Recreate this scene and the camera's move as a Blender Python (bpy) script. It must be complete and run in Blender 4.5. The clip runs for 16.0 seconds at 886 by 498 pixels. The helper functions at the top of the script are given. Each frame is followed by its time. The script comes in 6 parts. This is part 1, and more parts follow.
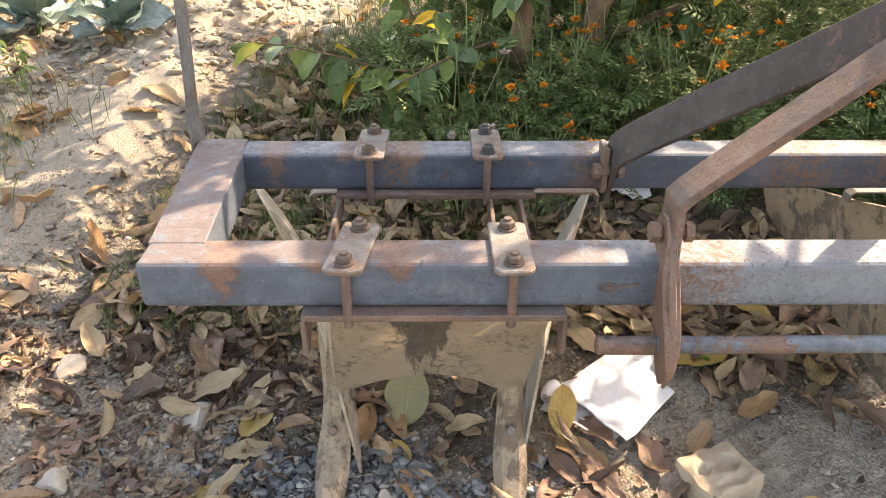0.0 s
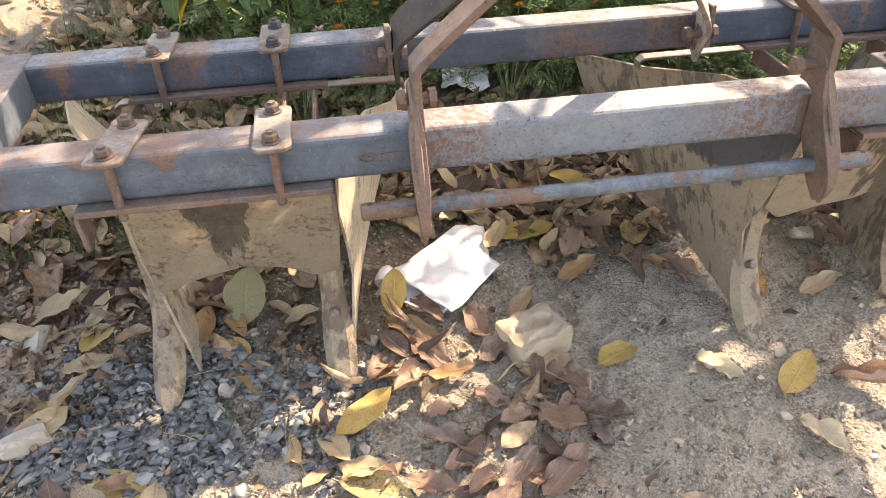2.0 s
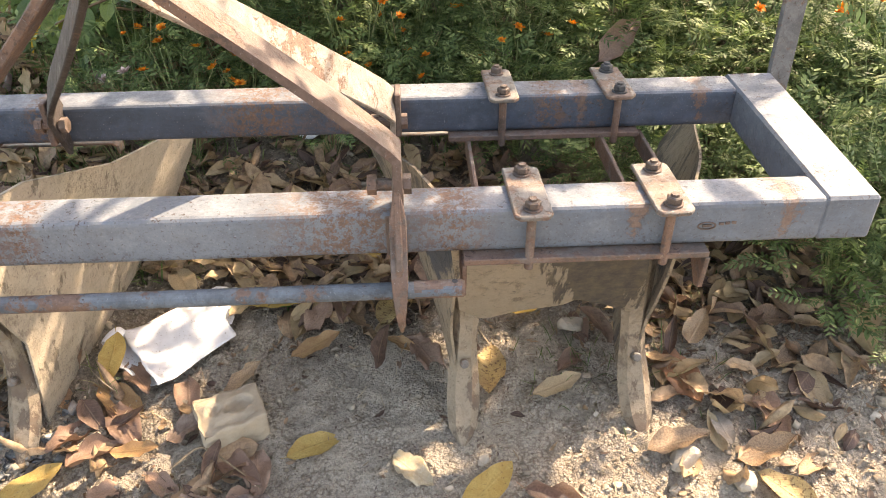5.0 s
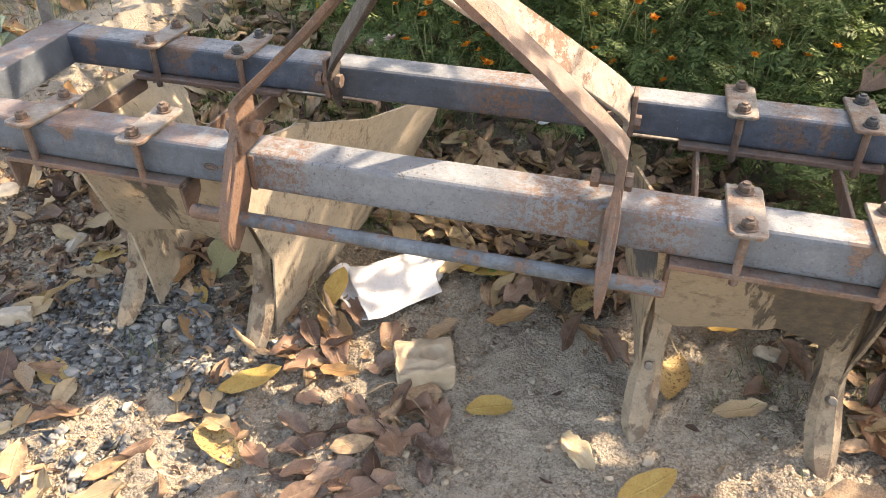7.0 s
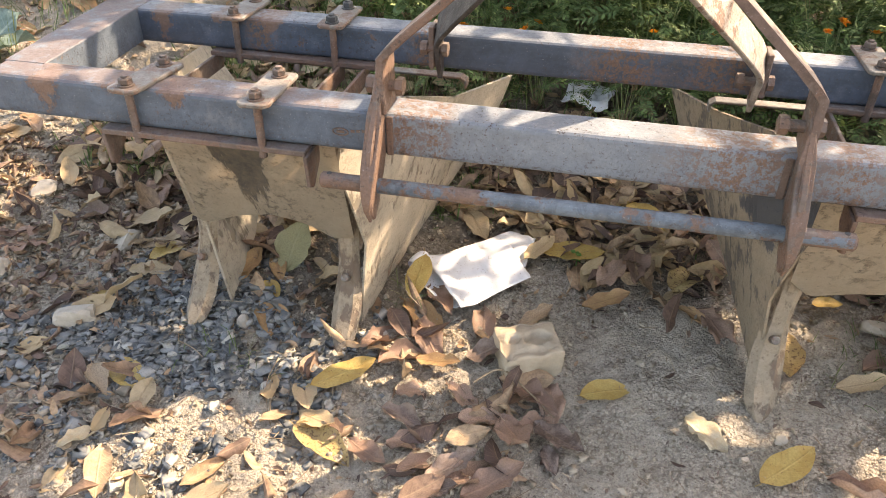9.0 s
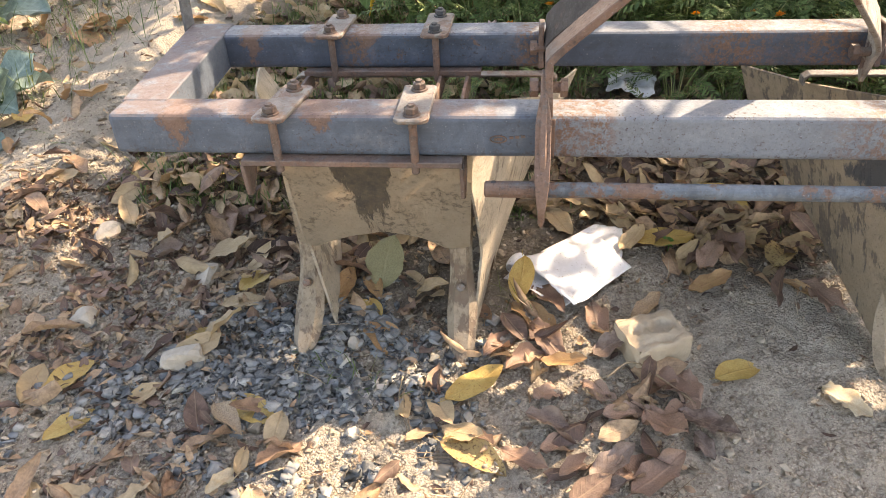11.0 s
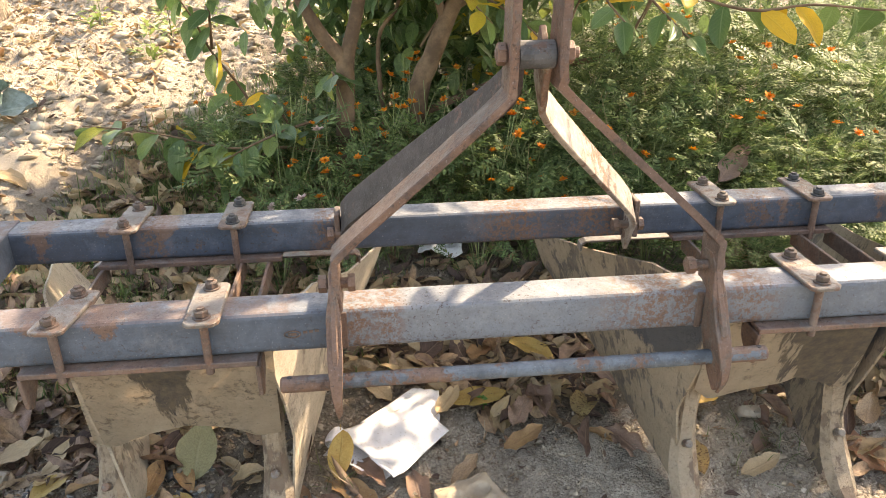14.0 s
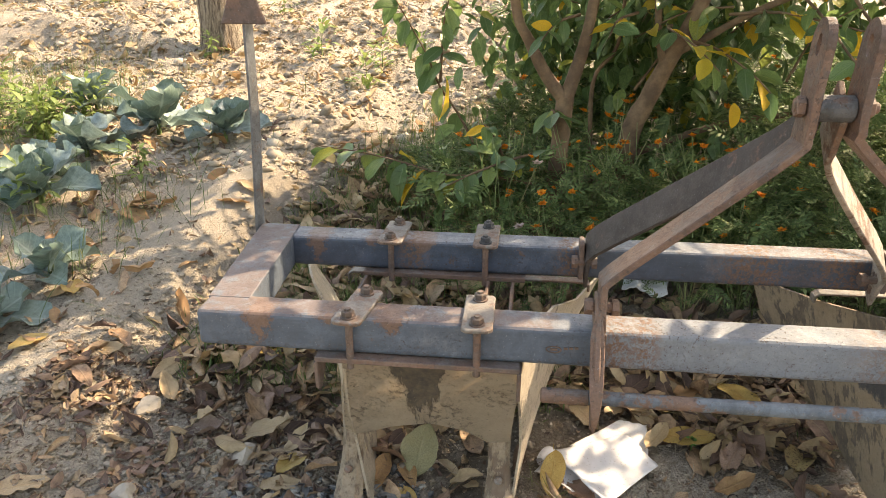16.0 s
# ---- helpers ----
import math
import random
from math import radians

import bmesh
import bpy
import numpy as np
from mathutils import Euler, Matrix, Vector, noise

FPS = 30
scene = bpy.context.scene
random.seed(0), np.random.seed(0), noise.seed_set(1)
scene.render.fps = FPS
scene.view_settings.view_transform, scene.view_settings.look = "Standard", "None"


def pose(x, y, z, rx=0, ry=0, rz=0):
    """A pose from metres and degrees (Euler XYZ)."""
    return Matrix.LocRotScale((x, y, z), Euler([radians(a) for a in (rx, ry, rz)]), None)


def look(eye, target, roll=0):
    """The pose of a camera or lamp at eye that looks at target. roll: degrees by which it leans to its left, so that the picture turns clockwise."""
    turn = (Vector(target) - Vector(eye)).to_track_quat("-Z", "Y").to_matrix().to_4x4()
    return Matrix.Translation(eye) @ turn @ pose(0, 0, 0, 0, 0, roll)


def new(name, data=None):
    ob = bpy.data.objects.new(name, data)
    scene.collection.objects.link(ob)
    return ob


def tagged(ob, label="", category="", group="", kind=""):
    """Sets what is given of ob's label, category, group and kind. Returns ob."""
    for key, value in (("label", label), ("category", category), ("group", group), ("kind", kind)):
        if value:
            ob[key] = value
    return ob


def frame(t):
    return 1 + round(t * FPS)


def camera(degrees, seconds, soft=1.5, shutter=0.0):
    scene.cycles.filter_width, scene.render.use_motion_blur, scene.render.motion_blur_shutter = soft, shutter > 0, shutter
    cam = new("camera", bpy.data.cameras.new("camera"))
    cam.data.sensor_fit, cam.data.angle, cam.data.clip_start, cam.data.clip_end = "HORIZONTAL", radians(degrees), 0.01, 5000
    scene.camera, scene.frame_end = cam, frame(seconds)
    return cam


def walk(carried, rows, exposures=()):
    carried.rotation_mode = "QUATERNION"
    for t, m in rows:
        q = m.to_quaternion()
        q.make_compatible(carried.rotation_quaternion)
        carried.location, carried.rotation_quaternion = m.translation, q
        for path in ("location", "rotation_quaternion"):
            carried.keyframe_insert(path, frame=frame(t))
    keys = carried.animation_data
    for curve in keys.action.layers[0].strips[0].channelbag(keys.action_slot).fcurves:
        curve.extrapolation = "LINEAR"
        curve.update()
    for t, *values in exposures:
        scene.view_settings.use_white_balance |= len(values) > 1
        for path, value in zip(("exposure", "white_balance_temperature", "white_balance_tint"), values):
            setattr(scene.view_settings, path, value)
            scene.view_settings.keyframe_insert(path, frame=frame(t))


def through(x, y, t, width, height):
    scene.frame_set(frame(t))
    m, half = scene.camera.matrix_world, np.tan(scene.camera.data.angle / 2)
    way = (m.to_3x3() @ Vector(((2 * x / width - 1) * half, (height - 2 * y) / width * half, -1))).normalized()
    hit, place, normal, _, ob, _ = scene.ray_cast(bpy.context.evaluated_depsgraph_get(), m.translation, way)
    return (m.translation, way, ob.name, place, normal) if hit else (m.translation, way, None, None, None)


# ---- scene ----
cam = camera(60.9, 16.0, soft=0.7)
PATH = [
    (0, (-0.682, -1.003, 1.238), (-0.676, 0.742, 0.26), 0.0),
    (0.5, (-0.646, -1.006, 1.207), (-0.558, 0.69, 0.151), -1.1),
    (1, (-0.632, -1.045, 1.186), (-0.424, 0.594, 0.058), -2.3),
    (1.5, (-0.582, -1.073, 1.189), (-0.353, 0.55, 0.042), -2.8),
    (2, (-0.443, -1.12, 1.205), (-0.252, 0.503, 0.051), -2.4),
    (2.5, (-0.298, -1.14, 1.201), (-0.125, 0.497, 0.066), -1.1),
    (3, (-0.2, -1.125, 1.193), (-0.038, 0.511, 0.054), -2.4),
    (3.5, (-0.069, -1.081, 1.187), (0.09, 0.558, 0.052), -2.5),
    (4, (0.115, -1.032, 1.195), (0.279, 0.601, 0.052), -1.8),
    (4.2, (0.17, -1.017, 1.217), (0.338, 0.616, 0.074), -1.7),
    (6.3, (0.451, -1.045, 1.311), (0.111, 0.521, 0.115), 1.4),
    (6.5, (0.419, -1.064, 1.308), (0.015, 0.482, 0.106), 0.9),
    (7, (0.334, -1.109, 1.337), (-0.118, 0.447, 0.165), -0.0),
    (7.5, (0.195, -1.161, 1.335), (-0.225, 0.431, 0.2), -0.4),
    (8, (0.089, -1.209, 1.311), (-0.258, 0.411, 0.19), 0.3),
    (8.5, (0.046, -1.215, 1.294), (-0.294, 0.407, 0.174), 0.6),
    (9, (0.005, -1.172, 1.203), (-0.353, 0.442, 0.077), 0.6),
    (9.2, (0.001, -1.156, 1.174), (-0.37, 0.412, -0.011), 0.8),
    (11.3, (-0.378, -1.22, 1.211), (-0.567, 0.426, 0.09), -5.4),
    (11.5, (-0.352, -1.212, 1.2), (-0.448, 0.437, 0.072), -5.5),
    (12, (-0.283, -1.197, 1.202), (-0.105, 0.452, 0.084), -3.6),
    (12.5, (-0.231, -1.208, 1.222), (0.043, 0.492, 0.204), -2.2),
    (13, (-0.216, -1.206, 1.247), (0.086, 0.558, 0.353), -0.9),
    (13.5, (-0.244, -1.201, 1.26), (0.008, 0.595, 0.416), -0.3),
    (14, (-0.269, -1.199, 1.305), (-0.105, 0.617, 0.482), -0.8),
    (14.5, (-0.319, -1.249, 1.353), (-0.194, 0.593, 0.584), -0.8),
    (15, (-0.405, -1.31, 1.362), (-0.404, 0.554, 0.635), -0.5),
    (15.5, (-0.481, -1.32, 1.348), (-0.673, 0.537, 0.63), -0.5),
    (16, (-0.48, -1.317, 1.335), (-0.713, 0.528, 0.6), -0.1),
]
walk(cam, [(t, look(eye, target, roll)) for t, eye, target, roll in PATH], [(0.0, 2.9, 9230, 18), (1.0, 3.02, 9130, 18), (3.0, 2.97, 9230, 19), (6.5, 2.78, 9230, 17), (9.2, 2.84, 9030, 17), (12.5, 2.82, 9030, 18), (14.0, 2.81, 9330, 16), (15.0, 2.71, 9630, 15), (16.0, 2.51, 9630, 14)])


# ---- light ----
SUN_TO = Vector((0.586, 0.458, 0.669)).normalized()
world = bpy.data.worlds.new("daylight")
scene.world = world
world.use_nodes = True
wn = world.node_tree
sky = wn.nodes.new("ShaderNodeTexSky")
sky.sky_type, sky.sun_disc = "NISHITA", False
sky.sun_elevation = math.asin(SUN_TO.z)
sky.sun_rotation = math.atan2(SUN_TO.x, SUN_TO.y)
sky.dust_density = 2.0
wn.links.new(sky.outputs[0], wn.nodes["Background"].inputs["Color"])
wn.nodes["Background"].inputs["Strength"].default_value = 0.135
sun = new("sun", bpy.data.lights.new("sun", "SUN"))
sun.data.energy, sun.data.angle, sun.data.color = 2.48, radians(0.55), (1.0, 0.93, 0.82)
sun.matrix_world = SUN_TO.to_track_quat("Z", "Y").to_matrix().to_4x4()

rng = np.random.default_rng(7)


# ---- materials ----
class Mat:
    """A small builder of node materials."""

    def __init__(self, name, rough=0.7, metal=0.0):
        self.m = bpy.data.materials.new(name)
        self.m.use_nodes = True
        self.nt = self.m.node_tree
        self.b = self.nt.nodes["Principled BSDF"]
        self.b.inputs["Roughness"].default_value = rough
        self.b.inputs["Metallic"].default_value = metal
        self.b.inputs["Specular IOR Level"].default_value = 0.35
        self.co = self.node("ShaderNodeTexCoord").outputs["Object"]

    def node(self, kind, **kw):
        n = self.nt.nodes.new(kind)
        for k, v in kw.items():
            n.inputs[k].default_value = v
        return n

    def link(self, a, b):
        self.nt.links.new(a, b)

    def stretch(self, sx, sy, sz):
        n = self.node("ShaderNodeMapping")
        n.inputs["Scale"].default_value = (sx, sy, sz)
        self.link(self.co, n.inputs["Vector"])
        return n.outputs[0]

    def noise(self, scale, detail=4.0, rough=0.6, co=None, dist=0.0):
        n = self.node("ShaderNodeTexNoise", Scale=scale, Detail=detail, Roughness=rough, Distortion=dist)
        self.link(co or self.co, n.inputs["Vector"])
        return n.outputs["Fac"]

    def ramp(self, fac, lo, hi, a=0.0, b=1.0):
        n = self.node("ShaderNodeMapRange")
        for k, v in (("From Min", lo), ("From Max", hi), ("To Min", a), ("To Max", b)):
            n.inputs[k].default_value = v
        self.link(fac, n.inputs["Value"])
        return n.outputs[0]

    def colors(self, fac, stops):
        n = self.node("ShaderNodeValToRGB")
        e = n.color_ramp.elements
        while len(e) < len(stops):
            e.new(0.5)
        for el, (p, c) in zip(e, stops):
            el.position, el.color = p, (*c, 1)
        self.link(fac, n.inputs["Fac"])
        return n.outputs["Color"]

    def mix(self, fac, a, b, mode="MIX"):
        n = self.nt.nodes.new("ShaderNodeMix")
        n.data_type, n.blend_type = "RGBA", mode
        for s, v in ((n.inputs[0], fac), (n.inputs[6], a), (n.inputs[7], b)):
            if isinstance(v, (int, float)):
                s.default_value = v
            elif isinstance(v, tuple):
                s.default_value = (*v, 1)
            else:
                self.link(v, s)
        return n.outputs[2]

    def math(self, op, a, b=0.0):
        n = self.nt.nodes.new("ShaderNodeMath")
        n.operation = op
        for s, v in ((n.inputs[0], a), (n.inputs[1], b)):
            if isinstance(v, (int, float)):
                s.default_value = v
            else:
                self.link(v, s)
        return n.outputs[0]

    def up(self, lo=0.4, hi=0.95):
        g = self.node("ShaderNodeNewGeometry")
        s = self.node("ShaderNodeSeparateXYZ")
        self.link(g.outputs["Normal"], s.inputs[0])
        return self.ramp(s.outputs["Z"], lo, hi)

    def axis(self, which):
        s = self.node("ShaderNodeSeparateXYZ")
        self.link(self.co, s.inputs[0])
        return s.outputs[which]

    def chance(self):
        """A random number for each loose piece, also where pieces are objects of their own."""
        a = self.node("ShaderNodeNewGeometry").outputs["Random Per Island"]
        b = self.node("ShaderNodeObjectInfo").outputs["Random"]
        return self.math("FRACT", self.math("ADD", a, b))

    def bump(self, fac, strength=0.4, dist=0.004):
        n = self.node("ShaderNodeBump", Strength=strength, Distance=dist)
        self.link(fac, n.inputs["Height"])
        self.link(n.outputs[0], self.b.inputs["Normal"])

    def color(self, c):
        if isinstance(c, tuple):
            self.b.inputs["Base Color"].default_value = (*c, 1)
        else:
            self.link(c, self.b.inputs["Base Color"])
        return self

    def rough(self, r):
        self.link(r, self.b.inputs["Roughness"])


RUST = (0.112, 0.066, 0.048)


def painted_steel(name, paint, rust_at, dust_at, rust=RUST, dust=0.7, bare_top=None, film=0.22, runs=(), pale=None, low=None, crust=(), drawn=False):
    """Worn paint with rust patches, pits and settled dust on what faces up; bare_top: past this x the top has lost its paint;
    pale: (x0, x1, x2, x3) the stretch that is chalky with dried mud; low: height under which rust pits crowd; crust: (x, half width) rust spatter; drawn: marks run along the bar."""
    k = Mat(name, 0.55)
    big, mid, fine = k.noise(5, 6, 0.7, dist=0.4), k.noise(32, 7, 0.75), k.noise(210, 4, 0.65)
    pits, specks = k.noise(140, 5, 0.75), k.noise(330, 3, 0.7)
    streak = k.noise(1.0, 5, 0.7, k.stretch(6, 40, 40)) if drawn else k.noise(24, 6, 0.75, dist=0.6)
    base = k.mix(k.ramp(streak, 0.40, 0.62, 0, 0.8), paint, tuple((0.76 if drawn else 0.62) * c for c in paint))
    base = k.mix(k.ramp(mid, 0.50, 0.70, 0, 0.45), base, tuple(min(1, 1.5 * c + 0.015) for c in paint))
    base = k.mix(k.ramp(k.noise(17, 6, 0.75, dist=0.5), 0.46, 0.58, 0, 0.35 if drawn else 0.6), base, tuple(0.42 * c for c in paint))
    scratch = k.noise(1.0, 6, 0.8, k.stretch(120, 40, 12)) if drawn else k.noise(70, 6, 0.8)
    base = k.mix(k.ramp(scratch, 0.67, 0.72, 0, 0.5), base, (0.36, 0.37, 0.37))
    up = k.up(0.45, 0.95)
    r = k.math("ADD", k.math("MULTIPLY", big, 0.55), k.math("MULTIPLY", mid, 0.45))
    rfac = k.ramp(r, rust_at, rust_at + 0.035)
    if bare_top is not None:
        edge = k.math("ADD", k.axis("X"), k.math("MULTIPLY", k.math("SUBTRACT", big, 0.5), 0.9))
        worn = k.math("MULTIPLY", up, k.ramp(edge, bare_top, bare_top - 0.10, 0, 0.7))
        rfac = k.math("MAXIMUM", rfac, k.math("MULTIPLY", worn, k.ramp(mid, 0.36, 0.50)))
        up = k.math("SUBTRACT", up, k.math("MULTIPLY", worn, 0.8))
    for xc, w, z0 in runs:
        width = k.ramp(k.axis("Z"), z0, 0.67, 0.0, w)
        off = k.math("ABSOLUTE", k.math("SUBTRACT", k.axis("X"), xc))
        off = k.math("SUBTRACT", k.math("ADD", off, k.math("MULTIPLY", k.math("SUBTRACT", k.noise(55, 6, 0.8), 0.5), 0.11)), width)
        rfac = k.math("MAXIMUM", rfac, k.math("MULTIPLY", k.ramp(off, 0.004, -0.006), k.ramp(k.axis("Z"), z0 - 0.002, z0 + 0.006)))
    rcol = k.mix(k.ramp(fine, 0.3, 0.7), rust, (0.145, 0.090, 0.066))
    rcol = k.mix(k.ramp(mid, 0.52, 0.66, 0, 0.7), rcol, (0.085, 0.058, 0.05))
    base = k.mix(rfac, base, rcol)
    dots = k.math("MULTIPLY", k.ramp(pits, 0.592, 0.612), k.ramp(big, 0.44, 0.56))
    dots = k.math("MAXIMUM", dots, k.ramp(specks, 0.65, 0.67, 0, 0.7))
    if low is not None:
        dots = k.math("MAXIMUM", dots, k.math("MULTIPLY", k.ramp(k.noise(125, 4, 0.75), 0.56, 0.60), k.ramp(k.axis("Z"), low, low - 0.035)))
    base = k.mix(k.ramp(k.noise(260, 3, 0.7, k.stretch(1.0, 1.0, 0.8)), 0.66, 0.69, 0, 0.35), base, (0.34, 0.35, 0.36))
    dmask = k.math("MULTIPLY", up, k.ramp(k.noise(13, 7, 0.8), dust_at, dust_at + 0.3, 0.12, dust))
    thin = k.ramp(k.noise(9, 6, 0.75), 0.54, 0.72, 0, film)
    if pale is not None:
        x = k.axis("X")
        side = k.math("MINIMUM", k.ramp(x, pale[0], pale[1]), k.ramp(x, pale[2], pale[3], 1.0, 0.45))
        thin = k.math("MAXIMUM", thin, k.math("MULTIPLY", side, k.ramp(k.noise(6, 7, 0.7), 0.32, 0.66, 0.22, 0.46)))
    dmask = k.math("MULTIPLY", k.math("MAXIMUM", dmask, thin), k.ramp(rfac, 0.0, 1.0, 1.0, 0.55))
    base = k.mix(k.math("MULTIPLY", dmask, k.ramp(fine, 0.25, 0.65, 0.6, 1.0)), base, k.mix(k.ramp(mid, 0.35, 0.65), (0.315, 0.33, 0.345) if drawn else (0.335, 0.335, 0.33), (0.235, 0.243, 0.252) if drawn else (0.25, 0.242, 0.228)))
    for xc, w in crust:
        near = k.ramp(k.math("ABSOLUTE", k.math("SUBTRACT", k.axis("X"), xc)), w, w * 0.25)
        base = k.mix(k.math("MULTIPLY", near, k.ramp(k.noise(85, 6, 0.8), 0.46, 0.54, 0, 0.9)), base, k.mix(k.ramp(fine, 0.35, 0.65), (0.16, 0.088, 0.052), (0.085, 0.050, 0.036)))
    base = k.mix(k.math("MULTIPLY", dots, 0.88), base, (0.050, 0.033, 0.027))
    k.color(base)
    k.rough(k.ramp(mid, 0.3, 0.7, 0.42, 0.85))
    hgt = k.math("SUBTRACT", k.math("ADD", k.math("MULTIPLY", mid, 0.5), k.math("MULTIPLY", fine, 0.35)), k.math("ADD", k.math("MULTIPLY", rfac, 0.35), k.math("MULTIPLY", dots, 0.4)))
    k.bump(hgt, 0.7, 0.004)
    return k.m


RUNS = ((-1.01, 0.030, 0.600), (-0.745, 0.030, 0.640), (-0.87, 0.016, 0.655), (0.685, 0.016, 0.600), (0.93, 0.014, 0.605))
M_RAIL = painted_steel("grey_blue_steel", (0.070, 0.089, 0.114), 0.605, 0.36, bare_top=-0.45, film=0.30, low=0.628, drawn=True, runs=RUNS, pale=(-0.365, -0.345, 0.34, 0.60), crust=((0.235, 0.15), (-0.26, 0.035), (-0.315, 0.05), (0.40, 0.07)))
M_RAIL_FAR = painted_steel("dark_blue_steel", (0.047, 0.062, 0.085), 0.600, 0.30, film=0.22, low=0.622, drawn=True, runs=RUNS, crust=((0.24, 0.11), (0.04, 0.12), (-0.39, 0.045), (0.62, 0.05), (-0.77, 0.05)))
M_BAR = painted_steel("bar_steel", (0.095, 0.12, 0.145), 0.52, 0.62, dust=0.35)
M_RUST = painted_steel("rusty_steel", (0.12, 0.084, 0.068), 0.48, 0.46, rust=(0.125, 0.070, 0.048), dust=0.5, film=0.30)
M_STRAP = painted_steel("brown_strap_steel", (0.105, 0.070, 0.058), 0.50, 0.46, rust=(0.11, 0.061, 0.043), dust=0.45, film=0.25)
M_LUG = painted_steel("muddy_lug_steel", (0.115, 0.084, 0.068), 0.47, 0.45, rust=(0.11, 0.062, 0.042), dust=0.5, film=0.32)
M_BRACE = painted_steel("dark_brace_steel", (0.050, 0.040, 0.037), 0.55, 0.64, dust=0.4, film=0.12)
M_STRAP_R = painted_steel("flaking_strap_steel", (0.30, 0.255, 0.215), 0.505, 0.48, rust=(0.17, 0.095, 0.062), film=0.4)
M_CLAMP = painted_steel("dusty_clamp_steel", (0.145, 0.128, 0.112), 0.50, 0.40, rust=(0.14, 0.085, 0.058), dust=0.5, film=0.3)
M_BOLT = painted_steel("bolt_steel", (0.08, 0.058, 0.047), 0.47, 0.7, dust=0.4)
M_DARKBOLT = painted_steel("dark_bolt_steel", (0.035, 0.037, 0.04), 0.7, 0.8)
M_POST = painted_steel("post_steel", (0.115, 0.12, 0.125), 0.56, 0.5)
M_BUSH = painted_steel("bush_steel", (0.07, 0.072, 0.075), 0.58, 0.62, dust=0.3, film=0.5)


def mud_steel(name, dark_at, dark=(0.07, 0.066, 0.06), mud=(0.40, 0.325, 0.235), scar=None):
    """Sheet steel under dried mud, bare where the mud has flaked off."""
    k = Mat(name, 0.85)
    flow = k.noise(1.0, 6, 0.7, k.stretch(38, 38, 9))
    big, fine = k.noise(7, 5, 0.65, dist=0.6), k.noise(160, 4, 0.65)
    f = k.math("ADD", k.math("MULTIPLY", flow, 0.45), k.math("MULTIPLY", big, 0.55))
    m = k.mix(k.ramp(k.noise(22, 6, 0.7), 0.3, 0.7), mud, tuple(0.74 * c for c in mud))
    m = k.mix(k.ramp(fine, 0.3, 0.75, 0, 0.5), m, tuple(min(1, 1.22 * c) for c in mud))
    d = k.mix(k.ramp(k.noise(30, 5, 0.7), 0.4, 0.7), dark, (0.15, 0.12, 0.09))
    fac = k.ramp(f, dark_at, dark_at + 0.035)
    scr = k.noise(1.0, 6, 0.8, k.stretch(16, 16, 60))
    fac = k.math("MAXIMUM", fac, k.math("MULTIPLY", k.ramp(scr, 0.54, 0.66, 0, 0.40), k.ramp(big, 0.36, 0.56)))
    fac = k.math("MAXIMUM", fac, k.ramp(k.noise(130, 4, 0.7), 0.60, 0.66, 0, 0.7))
    fac = k.math("MAXIMUM", fac, k.math("MULTIPLY", k.ramp(k.noise(42, 6, 0.8), 0.50, 0.62, 0, 0.75), k.ramp(k.noise(4, 4, 0.6), 0.40, 0.60, 0.15, 1.0)))
    base = k.mix(fac, m, d)
    if scar:
        # a scoured patch of bare dark steel: its y and z, its half height
        slant = k.math("SUBTRACT", k.math("ADD", k.axis("Z"), k.math("MULTIPLY", k.axis("Y"), 0.5)), scar[0] * 0.5 + scar[1])
        off = k.math("ADD", k.math("ABSOLUTE", slant), k.math("MULTIPLY", k.math("ABSOLUTE", k.math("SUBTRACT", k.axis("Y"), scar[0])), 0.6))
        off = k.math("ADD", off, k.math("MULTIPLY", k.math("SUBTRACT", k.noise(22, 6, 0.75), 0.5), 0.16))
        base = k.mix(k.ramp(off, scar[2], scar[2] - 0.02, 0, 0.9), base, (0.035, 0.040, 0.048))
    k.color(base)
    k.bump(k.math("SUBTRACT", k.math("MULTIPLY", fine, 0.5), fac), 0.6, 0.005)
    return k.m


M_MUD = mud_steel("mud_caked_steel", 0.56, (0.15, 0.13, 0.105), (0.33, 0.285, 0.225))
M_MUD2 = mud_steel("mud_streaked_steel", 0.505, (0.078, 0.068, 0.058), (0.235, 0.188, 0.135), (0.25, 0.42, 0.11))
M_LEG = mud_steel("muddy_share_steel", 0.515, (0.12, 0.085, 0.062), (0.255, 0.205, 0.15))


